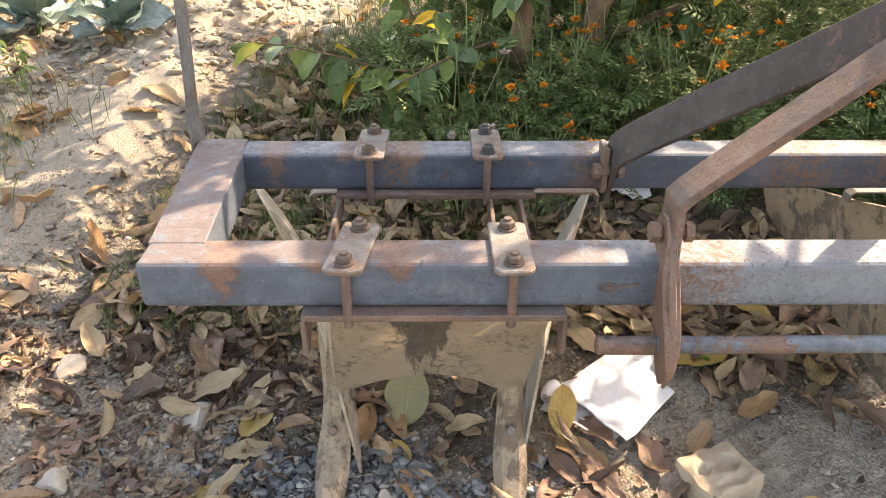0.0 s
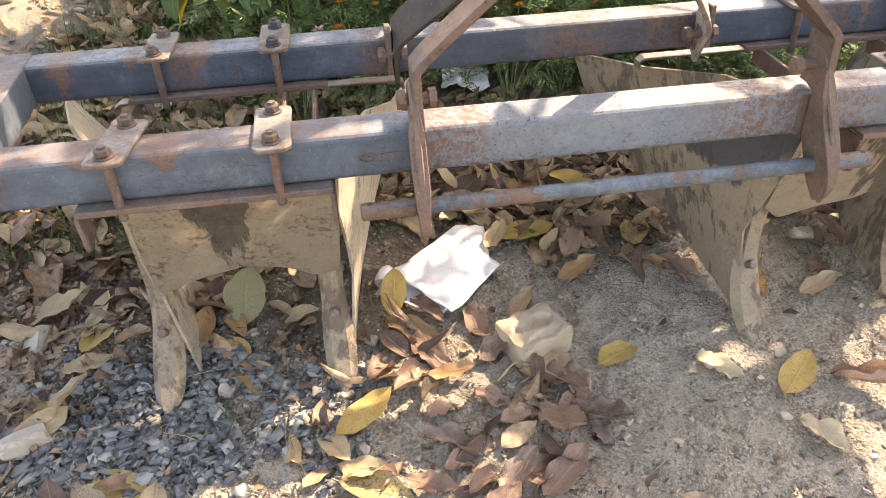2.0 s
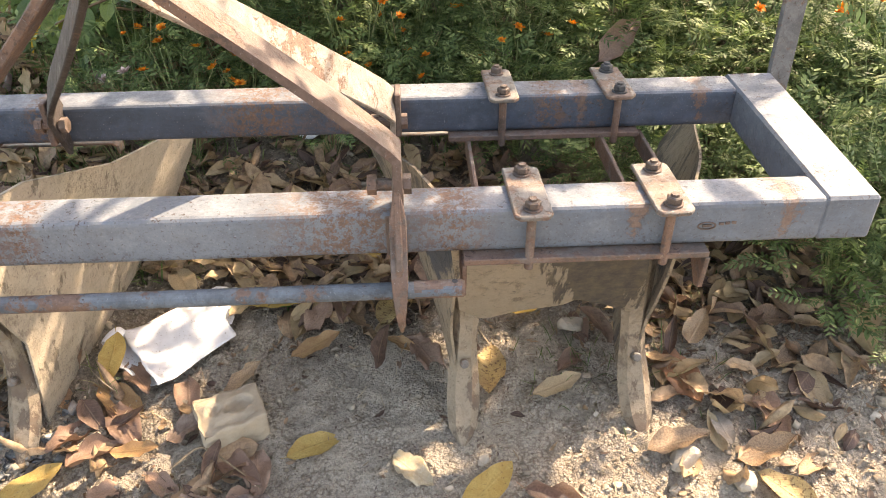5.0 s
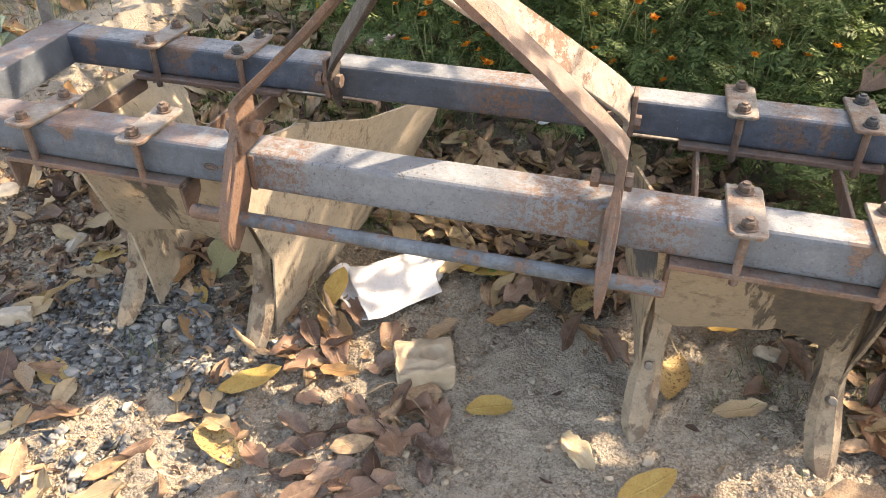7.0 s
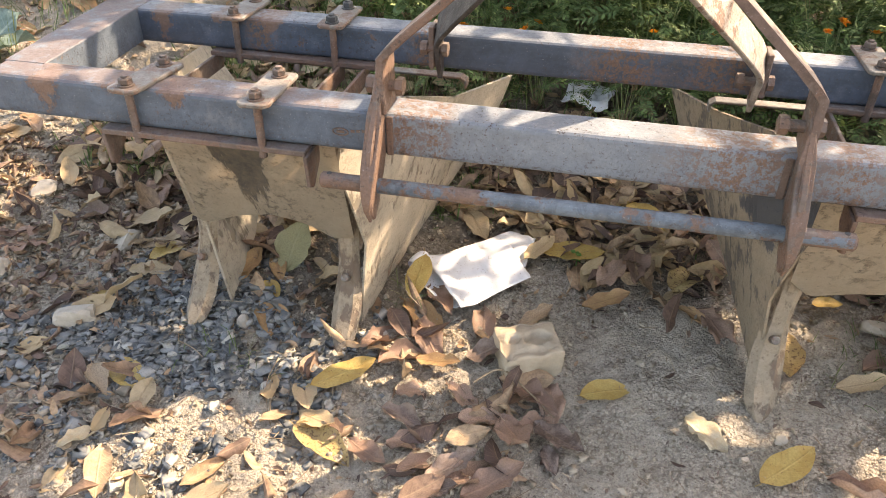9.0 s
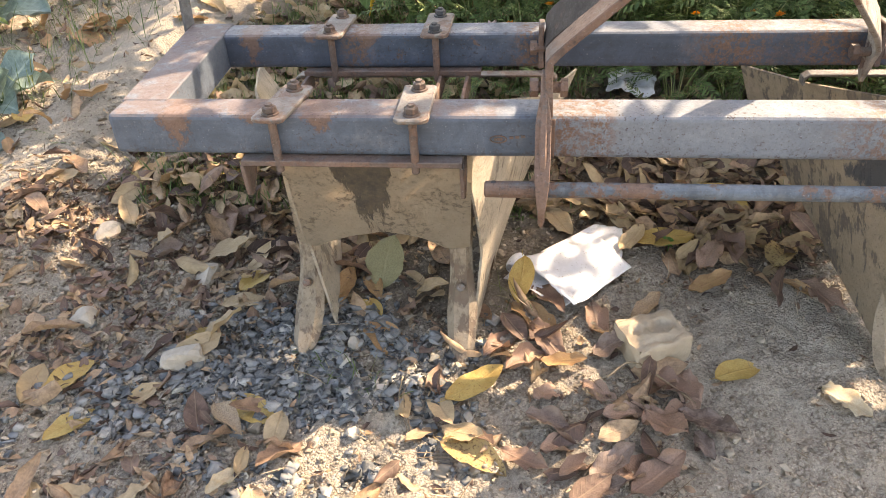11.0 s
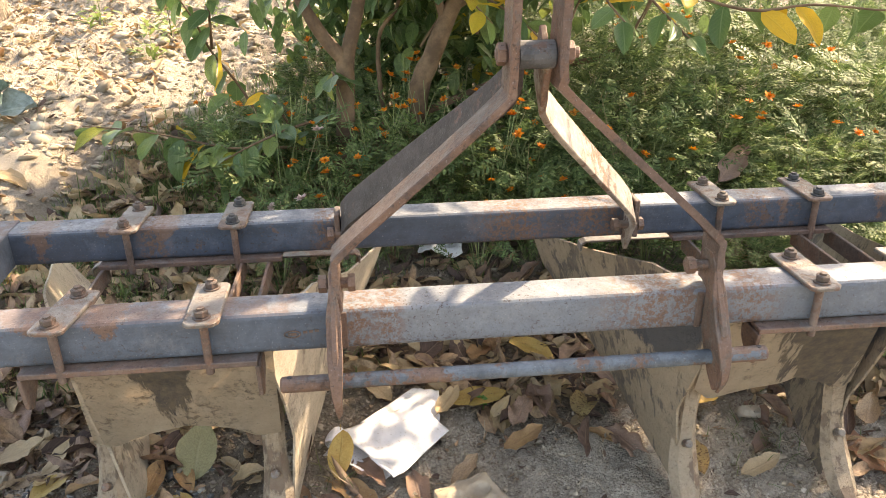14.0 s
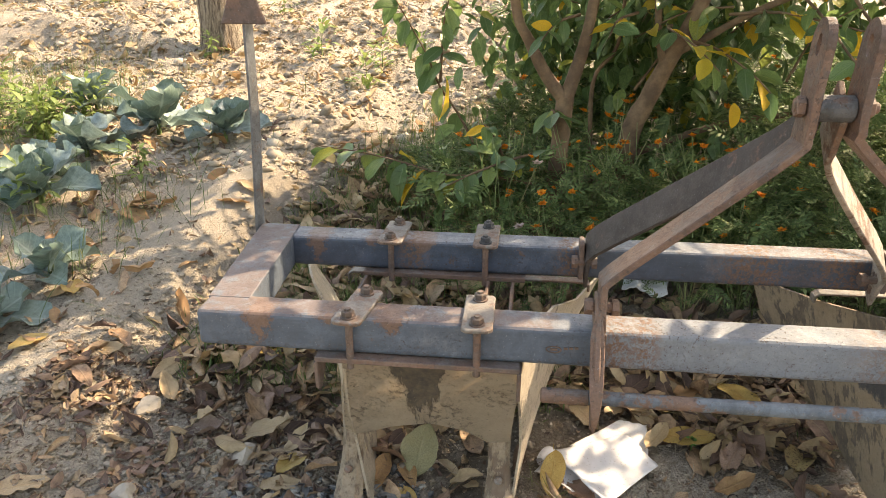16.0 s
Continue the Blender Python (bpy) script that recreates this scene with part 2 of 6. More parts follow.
def plate_mud(name, shift, bare, half):
    """Front sheet: dried mud with a ragged bare patch along its upper middle."""
    k = Mat(name, 0.85)
    drip = k.noise(1.0, 5, 0.7, k.stretch(48, 20, 5))
    big, fine = k.noise(9, 5, 0.7), k.noise(150, 4, 0.65)
    z, x = k.axis("Z"), k.axis("X")
    h = k.ramp(z, 0.30, 0.52)
    side = k.ramp(k.math("ABSOLUTE", k.math("SUBTRACT", x, shift)), 0.02, half, 0.30, -0.28)
    f = k.math("ADD", k.math("ADD", k.math("MULTIPLY", drip, 0.75), k.math("MULTIPLY", h, 0.33)), side)
    fac = k.ramp(f, bare, bare + 0.05)
    fac2 = k.math("MULTIPLY", k.ramp(k.noise(62, 6, 0.8), 0.52, 0.60, 0, 0.75), k.ramp(big, 0.44, 0.58))
    fac2 = k.math("MAXIMUM", fac2, k.ramp(k.noise(120, 4, 0.7), 0.63, 0.68, 0, 0.6))
    m = k.mix(k.ramp(k.noise(20, 6, 0.7), 0.3, 0.7), (0.36, 0.31, 0.245), (0.275, 0.235, 0.185))
    m = k.mix(k.ramp(fine, 0.3, 0.75, 0, 0.45), m, (0.43, 0.36, 0.275))
    d = k.mix(k.ramp(k.noise(40, 5, 0.7), 0.35, 0.7), (0.085, 0.08, 0.074), (0.17, 0.14, 0.105))
    fac = k.math("MAXIMUM", fac, fac2)
    k.color(k.mix(fac, m, d))
    k.bump(k.math("SUBTRACT", k.math("MULTIPLY", fine, 0.5), fac), 0.6, 0.004)
    return k.m


M_PLATE_L = plate_mud("mud_front_sheet", -0.715, 0.70, 0.115)
M_PLATE_R = plate_mud("mud_front_sheet_streaked", 0.72, 0.56, 0.24)

def cells(k, scale, co=None):
    """Voronoi grains: the distance from each grain's middle, and a chance number for each grain."""
    n = k.node("ShaderNodeTexVoronoi", Scale=scale)
    k.link(co or k.co, n.inputs["Vector"])
    sep = k.node("ShaderNodeSeparateXYZ")
    k.link(n.outputs["Color"], sep.inputs[0])
    return n.outputs["Distance"], sep.outputs["X"], sep.outputs["Y"]


# soil
k = Mat("dry_soil", 0.95)
n1, n2, n3, n4 = k.noise(2.2, 5, 0.6), k.noise(14, 6, 0.7), k.noise(75, 5, 0.7), k.noise(420, 3, 0.6)
c = k.mix(k.ramp(n1, 0.35, 0.65), (0.41, 0.355, 0.283), (0.33, 0.282, 0.224))
c = k.mix(k.ramp(n2, 0.42, 0.7, 0, 0.7), c, (0.44, 0.387, 0.313))
c = k.mix(k.ramp(k.noise(30, 6, 0.75), 0.52, 0.70, 0, 0.7), c, (0.19, 0.155, 0.118))
c = k.mix(k.ramp(n3, 0.52, 0.66, 0, 0.7), c, (0.185, 0.15, 0.115))
crumb = k.ramp(k.noise(9, 6, 0.75), 0.38, 0.56)
d1, g1, h1 = cells(k, 135)
d2, g2, h2 = cells(k, 330)
# grain borders darkened in the colour, as crevice shade between the crumbs
gap1 = k.math("MULTIPLY", k.ramp(d1, 0.45, 0.72, 0, 0.6), crumb)
c = k.mix(gap1, c, (0.115, 0.092, 0.07))
c = k.mix(k.ramp(d2, 0.48, 0.74, 0, 0.35), c, (0.16, 0.13, 0.10))
grain = k.math("MULTIPLY", k.ramp(d1, 0.34, 0.26), k.ramp(g1, 0.90, 0.92, 0, 0.7))
c = k.mix(grain, c, k.mix(k.ramp(h1, 0.45, 0.55), (0.42, 0.385, 0.33), (0.10, 0.072, 0.052)))
grain2 = k.math("MULTIPLY", k.ramp(d2, 0.36, 0.28), k.ramp(g2, 0.87, 0.89, 0, 0.7))
c = k.mix(grain2, c, k.mix(k.ramp(h2, 0.5, 0.6), (0.50, 0.455, 0.385), (0.085, 0.062, 0.046)))
# trodden ridge beside the cabbages
xr = k.axis("X")
packed = k.math("MULTIPLY", k.ramp(k.math("ABSOLUTE", k.math("ADD", xr, 1.97)), 0.42, 0.20), k.ramp(k.noise(6, 5, 0.7), 0.30, 0.55, 0.35, 0.8))
c = k.mix(packed, c, k.mix(n2, (0.385, 0.332, 0.26), (0.285, 0.242, 0.186)))
# rotted leaf mould under the shrubs and beneath the carrier, also painting deeper shade
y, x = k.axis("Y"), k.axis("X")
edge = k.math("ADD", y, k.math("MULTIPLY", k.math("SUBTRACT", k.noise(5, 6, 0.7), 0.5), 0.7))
mould_shade = k.math("MULTIPLY", k.ramp(edge, 0.40, 0.60), k.math("MULTIPLY", k.ramp(x, -1.85, -1.55), k.ramp(edge, 3.2, 2.2)))
under_carrier = k.math("MULTIPLY", k.ramp(k.math("ABSOLUTE", k.math("ADD", x, 0.74)), 0.42, 0.22), k.ramp(edge, 0.12, 0.28))
c = k.mix(k.math("MULTIPLY", k.math("MAXIMUM", mould_shade, under_carrier), k.ramp(n3, 0.30, 0.62, 0.95, 0.55)), c, (0.105, 0.080, 0.058))
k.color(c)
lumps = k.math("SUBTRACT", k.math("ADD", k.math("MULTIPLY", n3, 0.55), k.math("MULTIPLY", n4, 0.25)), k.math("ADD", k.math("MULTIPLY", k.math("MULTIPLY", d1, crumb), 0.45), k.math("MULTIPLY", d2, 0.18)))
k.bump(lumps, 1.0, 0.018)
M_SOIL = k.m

k = Mat("soil_clods", 0.95)
c = k.colors(k.chance(), [(0, (0.17, 0.14, 0.105)), (0.4, (0.29, 0.24, 0.18)), (0.8, (0.38, 0.322, 0.245)), (1, (0.46, 0.405, 0.33))])
k.color(k.mix(k.ramp(k.noise(120, 4, 0.7), 0.35, 0.7, 0, 0.5), c, (0.19, 0.155, 0.118)))
k.bump(k.noise(160, 4, 0.7), 0.6, 0.004)
M_CLOD = k.m

k = Mat("blue_grey_gravel", 0.8)
c = k.colors(k.chance(), [(0, (0.060, 0.066, 0.069)), (0.45, (0.112, 0.121, 0.124)), (0.82, (0.185, 0.193, 0.192)), (1, (0.33, 0.31, 0.27))])
c = k.mix(k.ramp(k.noise(60, 5, 0.7), 0.48, 0.70, 0, 0.5), c, (0.28, 0.25, 0.205))
c = k.mix(k.ramp(k.noise(240, 4, 0.75), 0.55, 0.66, 0, 0.6), c, (0.085, 0.082, 0.078))
k.color(k.mix(k.math("MULTIPLY", k.up(0.5, 0.98), k.ramp(k.noise(150, 5, 0.7), 0.46, 0.66, 0, 0.35)), c, (0.30, 0.275, 0.235)))
k.bump(k.noise(190, 4, 0.7), 0.4, 0.003)
M_GRAVEL = k.m

k = Mat("pale_stone", 0.9)
k.color(k.mix(k.ramp(k.noise(25, 6, 0.7), 0.35, 0.7), (0.36, 0.315, 0.255), (0.24, 0.205, 0.16)))
k.bump(k.noise(90, 5, 0.7), 0.6, 0.004)
M_STONE = k.m

k = Mat("mud_coated_brick", 0.95)
c = k.mix(k.ramp(k.noise(18, 6, 0.7), 0.35, 0.7), (0.37, 0.305, 0.225), (0.27, 0.215, 0.155))
k.color(k.mix(k.ramp(k.noise(70, 5, 0.7), 0.66, 0.72, 0, 0.5), c, (0.34, 0.19, 0.13)))
k.bump(k.noise(110, 5, 0.7), 0.8, 0.004)
M_BRICK = k.m

k = Mat("white_woven_plastic", 0.5)
w = k.noise(1.0, 2, 0.5, k.stretch(900, 900, 900))
c = k.mix(k.ramp(k.noise(30, 6, 0.75), 0.5, 0.72, 0, 0.55), (0.62, 0.62, 0.63), (0.47, 0.455, 0.43))
c = k.mix(k.ramp(k.noise(12, 6, 0.75), 0.48, 0.70, 0, 0.35), c, (0.42, 0.41, 0.40))
k.color(k.mix(k.ramp(k.noise(160, 3, 0.6), 0.63, 0.67, 0, 0.75), c, (0.28, 0.24, 0.19)))
k.bump(k.math("ADD", w, k.noise(40, 4, 0.6)), 0.25, 0.003)
M_PAPER = k.m

k = Mat("bark", 0.95)
b1 = k.noise(1.0, 6, 0.7, k.stretch(30, 30, 5))
b2 = k.noise(1.0, 5, 0.75, k.stretch(80, 80, 22))
c = k.mix(k.ramp(b1, 0.42, 0.54), (0.095, 0.072, 0.055), (0.31, 0.25, 0.185))
c = k.mix(k.ramp(b2, 0.52, 0.62, 0, 0.7), c, (0.12, 0.092, 0.07))
k.color(c)
k.bump(k.math("ADD", b1, k.math("MULTIPLY", b2, 0.5)), 1.0, 0.045)
M_BARK = k.m

k = Mat("smooth_brown_bark", 0.8)
c = k.mix(k.ramp(k.noise(9, 6, 0.7), 0.4, 0.62), (0.085, 0.052, 0.032), (0.175, 0.112, 0.066))
k.color(k.mix(k.ramp(k.noise(50, 5, 0.7), 0.58, 0.68, 0, 0.6), c, (0.11, 0.07, 0.045)))
k.bump(k.noise(40, 5, 0.7), 0.4, 0.004)
M_STEM = k.m


def leaf_material(name, stops, vein, through=0.25, rough=0.6, spots=None, veins=True, blotch=None, specks=(130, 0.64)):
    """A leaf: midrib and side veins along the leaf's own length and width, light through the blade."""
    k = Mat(name, rough)
    c = k.colors(k.chance(), stops)
    c = k.mix(k.ramp(k.noise(38, 6, 0.75), 0.40, 0.66, 0, 0.65), c, tuple(0.55 * v for v in stops[0][1]))
    if veins:
        uv = k.node("ShaderNodeSeparateXYZ")
        k.link(k.node("ShaderNodeTexCoord").outputs["UV"], uv.inputs[0])
        u, v = uv.outputs["X"], uv.outputs["Y"]
        off = k.math("ABSOLUTE", k.math("SUBTRACT", v, 0.5))
        rib = k.ramp(off, 0.012, 0.045, 1, 0)
        wave = k.math("ABSOLUTE", k.math("SUBTRACT", k.math("FRACT", k.math("SUBTRACT", k.math("MULTIPLY", u, 9.0), k.math("MULTIPLY", off, 4.0))), 0.5))
        side = k.ramp(wave, 0.02, 0.09, 0.40, 0)
        f = k.math("MAXIMUM", rib, side)
        c = k.mix(k.math("MULTIPLY", f, 0.30), c, vein)
        k.bump(f, 0.5, 0.002)
    if blotch:
        c = k.mix(k.ramp(k.noise(5, 6, 0.7, dist=0.4), 0.46, 0.62, 0, 0.75), c, blotch)
    if spots:
        c = k.mix(k.ramp(k.noise(specks[0], 3, 0.6), specks[1], specks[1] + 0.04, 0, 0.85), c, spots)
    k.color(c)
    if through:
        tr = k.node("ShaderNodeBsdfTranslucent")
        k.link(c, tr.inputs["Color"])
        mx = k.node("ShaderNodeMixShader", Fac=through)
        out = k.nt.nodes["Material Output"]
        k.link(k.b.outputs[0], mx.inputs[1])
        k.link(tr.outputs[0], mx.inputs[2])
        k.link(mx.outputs[0], out.inputs["Surface"])
    return k.m


M_DRY = leaf_material("dry_brown_leaf", [(0, (0.065, 0.040, 0.032)), (0.25, (0.15, 0.093, 0.070)), (0.5, (0.29, 0.182, 0.118)),
                                         (0.75, (0.42, 0.30, 0.185)), (1, (0.33, 0.205, 0.12))], (0.36, 0.26, 0.17), 0.15)
M_DARK = leaf_material("dark_dry_leaf", [(0, (0.10, 0.067, 0.052)), (0.5, (0.165, 0.112, 0.086)), (1, (0.23, 0.162, 0.125))], (0.22, 0.16, 0.12), 0.1, blotch=(0.22, 0.165, 0.135))
M_CREAM = leaf_material("cream_leaf", [(0, (0.52, 0.43, 0.29)), (1, (0.60, 0.52, 0.38))], (0.42, 0.32, 0.19), 0.3, blotch=(0.44, 0.33, 0.19))
M_MOTTLE = leaf_material("mottled_leaf", [(0, (0.40, 0.28, 0.115)), (1, (0.46, 0.34, 0.16))], (0.40, 0.29, 0.13), 0.2, 0.6, (0.12, 0.07, 0.035), blotch=(0.30, 0.20, 0.10), specks=(22, 0.555))
M_RUSSETBIG = leaf_material("orange_russet_leaf", [(0, (0.30, 0.145, 0.075)), (1, (0.36, 0.185, 0.10))], (0.42, 0.25, 0.14), 0.2, blotch=(0.20, 0.105, 0.065))
M_GREYLEAF = leaf_material("grey_dry_leaf", [(0, (0.30, 0.27, 0.235)), (1, (0.36, 0.32, 0.27))], (0.22, 0.18, 0.14), 0.15, blotch=(0.22, 0.185, 0.15))
M_PALE = leaf_material("dry_tan_leaf", [(0, (0.36, 0.26, 0.15)), (0.5, (0.44, 0.33, 0.20)), (1, (0.33, 0.235, 0.13))], (0.25, 0.16, 0.09), 0.2)
M_ORANGE = leaf_material("dry_orange_leaf", [(0, (0.33, 0.185, 0.085)), (1, (0.43, 0.275, 0.135))], (0.24, 0.13, 0.06), 0.2, blotch=(0.26, 0.145, 0.075))
M_REDBROWN = leaf_material("dry_russet_leaf", [(0, (0.19, 0.115, 0.083)), (1, (0.35, 0.23, 0.165))], (0.36, 0.22, 0.14), 0.15)
M_YELLOW = leaf_material("yellow_leaf", [(0, (0.43, 0.285, 0.085)), (1, (0.49, 0.355, 0.13))], (0.46, 0.34, 0.13), 0.25, 0.5, (0.20, 0.115, 0.045), blotch=(0.36, 0.22, 0.065), specks=(30, 0.63))
M_YELLOW_HANG = leaf_material("bright_yellow_leaf", [(0, (0.62, 0.37, 0.03)), (0.5, (0.65, 0.43, 0.045)), (1, (0.55, 0.44, 0.06))], (0.5, 0.35, 0.06), 0.45, 0.5, (0.3, 0.17, 0.05))
M_OLIVE = leaf_material("olive_leaf", [(0, (0.25, 0.235, 0.125)), (1, (0.29, 0.27, 0.15))], (0.36, 0.33, 0.20), 0.2)
M_GREEN = leaf_material("green_tree_leaf", [(0, (0.065, 0.125, 0.045)), (0.5, (0.11, 0.19, 0.07)), (0.9, (0.19, 0.275, 0.095)), (1, (0.36, 0.35, 0.06))], (0.24, 0.31, 0.15), 0.42, 0.36)
M_FERN = leaf_material("marigold_foliage", [(0, (0.045, 0.085, 0.028)), (0.5, (0.115, 0.18, 0.06)), (0.9, (0.20, 0.275, 0.10)), (1, (0.30, 0.35, 0.14))], (0.1, 0.2, 0.08), 0.28, 0.62, None, False)
M_SEEDLING = leaf_material("seedling_leaf", [(0, (0.10, 0.26, 0.06)), (1, (0.16, 0.34, 0.09))], (0.2, 0.4, 0.15), 0.3, 0.5)
M_HALM = leaf_material("pale_green_stalk", [(0, (0.11, 0.15, 0.055)), (0.7, (0.20, 0.25, 0.10)), (1, (0.30, 0.25, 0.14))], (0.1, 0.2, 0.08), 0.0, 0.55, None, False)
M_GRASS = leaf_material("grass_blades", [(0, (0.065, 0.11, 0.03)), (0.6, (0.13, 0.185, 0.055)), (0.85, (0.21, 0.22, 0.09)), (1, (0.36, 0.31, 0.18))], (0.1, 0.2, 0.08), 0.3, 0.6, None, False)
M_STRAW = leaf_material("straw_and_twigs", [(0, (0.16, 0.11, 0.07)), (0.5, (0.30, 0.225, 0.145)), (1, (0.44, 0.36, 0.25))], (0.1, 0.2, 0.08), 0.0, 0.8, None, False)
M_CABBAGE = leaf_material("cabbage_leaf", [(0, (0.10, 0.155, 0.12)), (0.6, (0.155, 0.22, 0.19)), (1, (0.24, 0.31, 0.31))], (0.40, 0.48, 0.42), 0.2, 0.36)
M_PETAL = leaf_material("orange_petals", [(0, (0.60, 0.15, 0.012)), (0.5, (0.72, 0.23, 0.015)), (1, (0.78, 0.36, 0.03))], (0.5, 0.1, 0.02), 0.2, 0.6, None, False)
M_PINKISH = leaf_material("faded_petals", [(0, (0.5, 0.33, 0.30)), (1, (0.62, 0.5, 0.44))], (0.5, 0.3, 0.3), 0.2, 0.6, None, False)


# ---- helpers for things ----
def empty(name, label, category, group="", at=(0, 0, 0)):
    ob = new(name)
    ob.empty_display_size = 0.1
    ob.location = at
    return tagged(ob, label, category, group)


def from_bm(name, bm, material, smooth=False):
    me = bpy.data.meshes.new(name)
    bm.normal_update()
    bm.to_mesh(me)
    bm.free()
    me.materials.append(material)
    if smooth:
        me.polygons.foreach_set("use_smooth", [True] * len(me.polygons))
    return me


def part(name, bm, material, parent, label="", smooth=False):
    ob = new(name, bm if isinstance(bm, bpy.types.Mesh) else from_bm(name, bm, material, smooth))
    ob.parent = parent
    return tagged(ob, label)


def arrays(name, V, F, material, uv=None, smooth=True):
    """A mesh from numpy arrays of vertices and of equal-sided faces."""
    me = bpy.data.meshes.new(name)
    V, F = np.asarray(V, float), np.asarray(F, int)
    n, kk = F.shape
    me.vertices.add(len(V))
    me.vertices.foreach_set("co", V.ravel())
    me.loops.add(n * kk)
    me.loops.foreach_set("vertex_index", F.ravel())
    me.polygons.add(n)
    me.polygons.foreach_set("loop_start", np.arange(n) * kk)
    me.polygons.foreach_set("loop_total", np.full(n, kk))
    if smooth:
        me.polygons.foreach_set("use_smooth", np.ones(n, bool))
    if uv is not None:
        layer = me.uv_layers.new(name="UVMap")
        layer.data.foreach_set("uv", np.asarray(uv, float)[F.ravel()].ravel())
    me.update(calc_edges=True)
    me.materials.append(material)
    return me


def box(x0, x1, y0, y1, z0, z1, bevel=0.003, seg=2, jitter=0.0):
    bm = bmesh.new()
    bmesh.ops.create_cube(bm, size=1)
    for v in bm.verts:
        v.co = Vector(((x0 + x1) / 2 + v.co.x * (x1 - x0), (y0 + y1) / 2 + v.co.y * (y1 - y0), (z0 + z1) / 2 + v.co.z * (z1 - z0)))
    if bevel:
        bmesh.ops.bevel(bm, geom=bm.edges[:], offset=bevel, segments=seg, profile=0.5, affect="EDGES", clamp_overlap=True)
    return bm


def slab(profile, axis, a, b, bevel=0.002):
    """A flat plate: a 2D outline pushed from a to b along an axis (0: outline in y, z; 1: in x, z; 2: in x, y)."""
    bm = bmesh.new()
    def at(p, d):
        q = list(p)
        q.insert(axis, d)
        return q
    vs = [bm.verts.new(at(p, a)) for p in profile]
    f = bm.faces.new(vs)
    ret = bmesh.ops.extrude_face_region(bm, geom=[f])
    d = [0, 0, 0]
    d[axis] = b - a
    bmesh.ops.translate(bm, verts=[g for g in ret["geom"] if isinstance(g, bmesh.types.BMVert)], vec=d)
    bmesh.ops.recalc_face_normals(bm, faces=bm.faces[:])
    if bevel:
        bmesh.ops.bevel(bm, geom=bm.edges[:], offset=bevel, segments=1, profile=0.5, affect="EDGES", clamp_overlap=True)
    return bm


def strap(path, width_axis, w0, w1, thick, bevel=0.002):
    """A flat bar bent along a path of points, wide along the fixed direction from w0 to w1 (per point offsets)."""
    bm = bmesh.new()
    P = [Vector(p) for p in path]
    W = Vector(width_axis).normalized()
    rings = []
    for i, p in enumerate(P):
        t0 = (P[i] - P[i - 1]).normalized() if i else (P[1] - P[0]).normalized()
        t1 = (P[i + 1] - P[i]).normalized() if i < len(P) - 1 else t0
        n = (t0.cross(W).normalized() + t1.cross(W).normalized())
        n = n / max(n.length_squared / 2, 0.5)
        rings.append([bm.verts.new(p + W * a + n * b) for a, b in ((w0, -thick / 2), (w1, -thick / 2), (w1, thick / 2), (w0, thick / 2))])
    for r, s in zip(rings, rings[1:]):
        for j in range(4):
            bm.faces.new((r[j], r[(j + 1) % 4], s[(j + 1) % 4], s[j]))
    bm.faces.new(rings[0][::-1])
    bm.faces.new(rings[-1])
    bmesh.ops.recalc_face_normals(bm, faces=bm.faces[:])
    if bevel:
        sharp = [e for e in bm.edges if e.calc_face_angle(0) > 0.6]
        bmesh.ops.bevel(bm, geom=sharp, offset=bevel, segments=1, profile=0.5, affect="EDGES", clamp_overlap=True)
    return bm


def tube_arrays(path, radii, sides=10):
    P, n = [Vector(p) for p in path], len(path)
    V, F = [], []
    up = Vector((0.31, 0.2, 0.93))
    for i in range(n):
        t = (P[min(i + 1, n - 1)] - P[max(i - 1, 0)]).normalized()
        a = t.cross(up)
        a = a.normalized() if a.length > 1e-3 else t.cross(Vector((1, 0, 0))).normalized()
        b = t.cross(a)
        for j in range(sides):
            w = 2 * math.pi * j / sides
            V.append(P[i] + (a * math.cos(w) + b * math.sin(w)) * radii[i])
    for i in range(n - 1):
        for j in range(sides):
            F.append((i * sides + j, i * sides + (j + 1) % sides, (i + 1) * sides + (j + 1) % sides, (i + 1) * sides + j))
    return V, F


def rod(a, b, r, sides=16, cap=0.002):
    """A round bar from a to b with flat, slightly chamfered ends."""
    a, b = Vector(a), Vector(b)
    bm = bmesh.new()
    bmesh.ops.create_cone(bm, cap_ends=True, segments=sides, radius1=r, radius2=r, depth=(b - a).length)
    if cap:
        bmesh.ops.bevel(bm, geom=[e for e in bm.edges if e.calc_face_angle(0) > 1.2], offset=cap, segments=1, affect="EDGES")
    m = Matrix.Translation((a + b) / 2) @ (b - a).to_track_quat("Z", "Y").to_matrix().to_4x4()
    bm.transform(m)
    return bm


def joined(*bms):
    out = bmesh.new()
    for b in bms:
        me = bpy.data.meshes.new("tmp")
        b.to_mesh(me)
        b.free()
        out.from_mesh(me)
        bpy.data.meshes.remove(me)
    return out


def smooth_path(points, steps=4):
    """Catmull-Rom through the points."""
    P = [np.array(p, float) for p in points]
    P = [2 * P[0] - P[1]] + P + [2 * P[-1] - P[-2]]
    out = []
    for i in range(1, len(P) - 2):
        for s in range(steps):
            t = s / steps
            a, b, c, d = P[i - 1:i + 3]
            out.append(0.5 * (2 * b + (c - a) * t + (2 * a - 5 * b + 4 * c - d) * t * t + (3 * b - a - 3 * c + d) * t ** 3))
    out.append(P[-2])
    return out


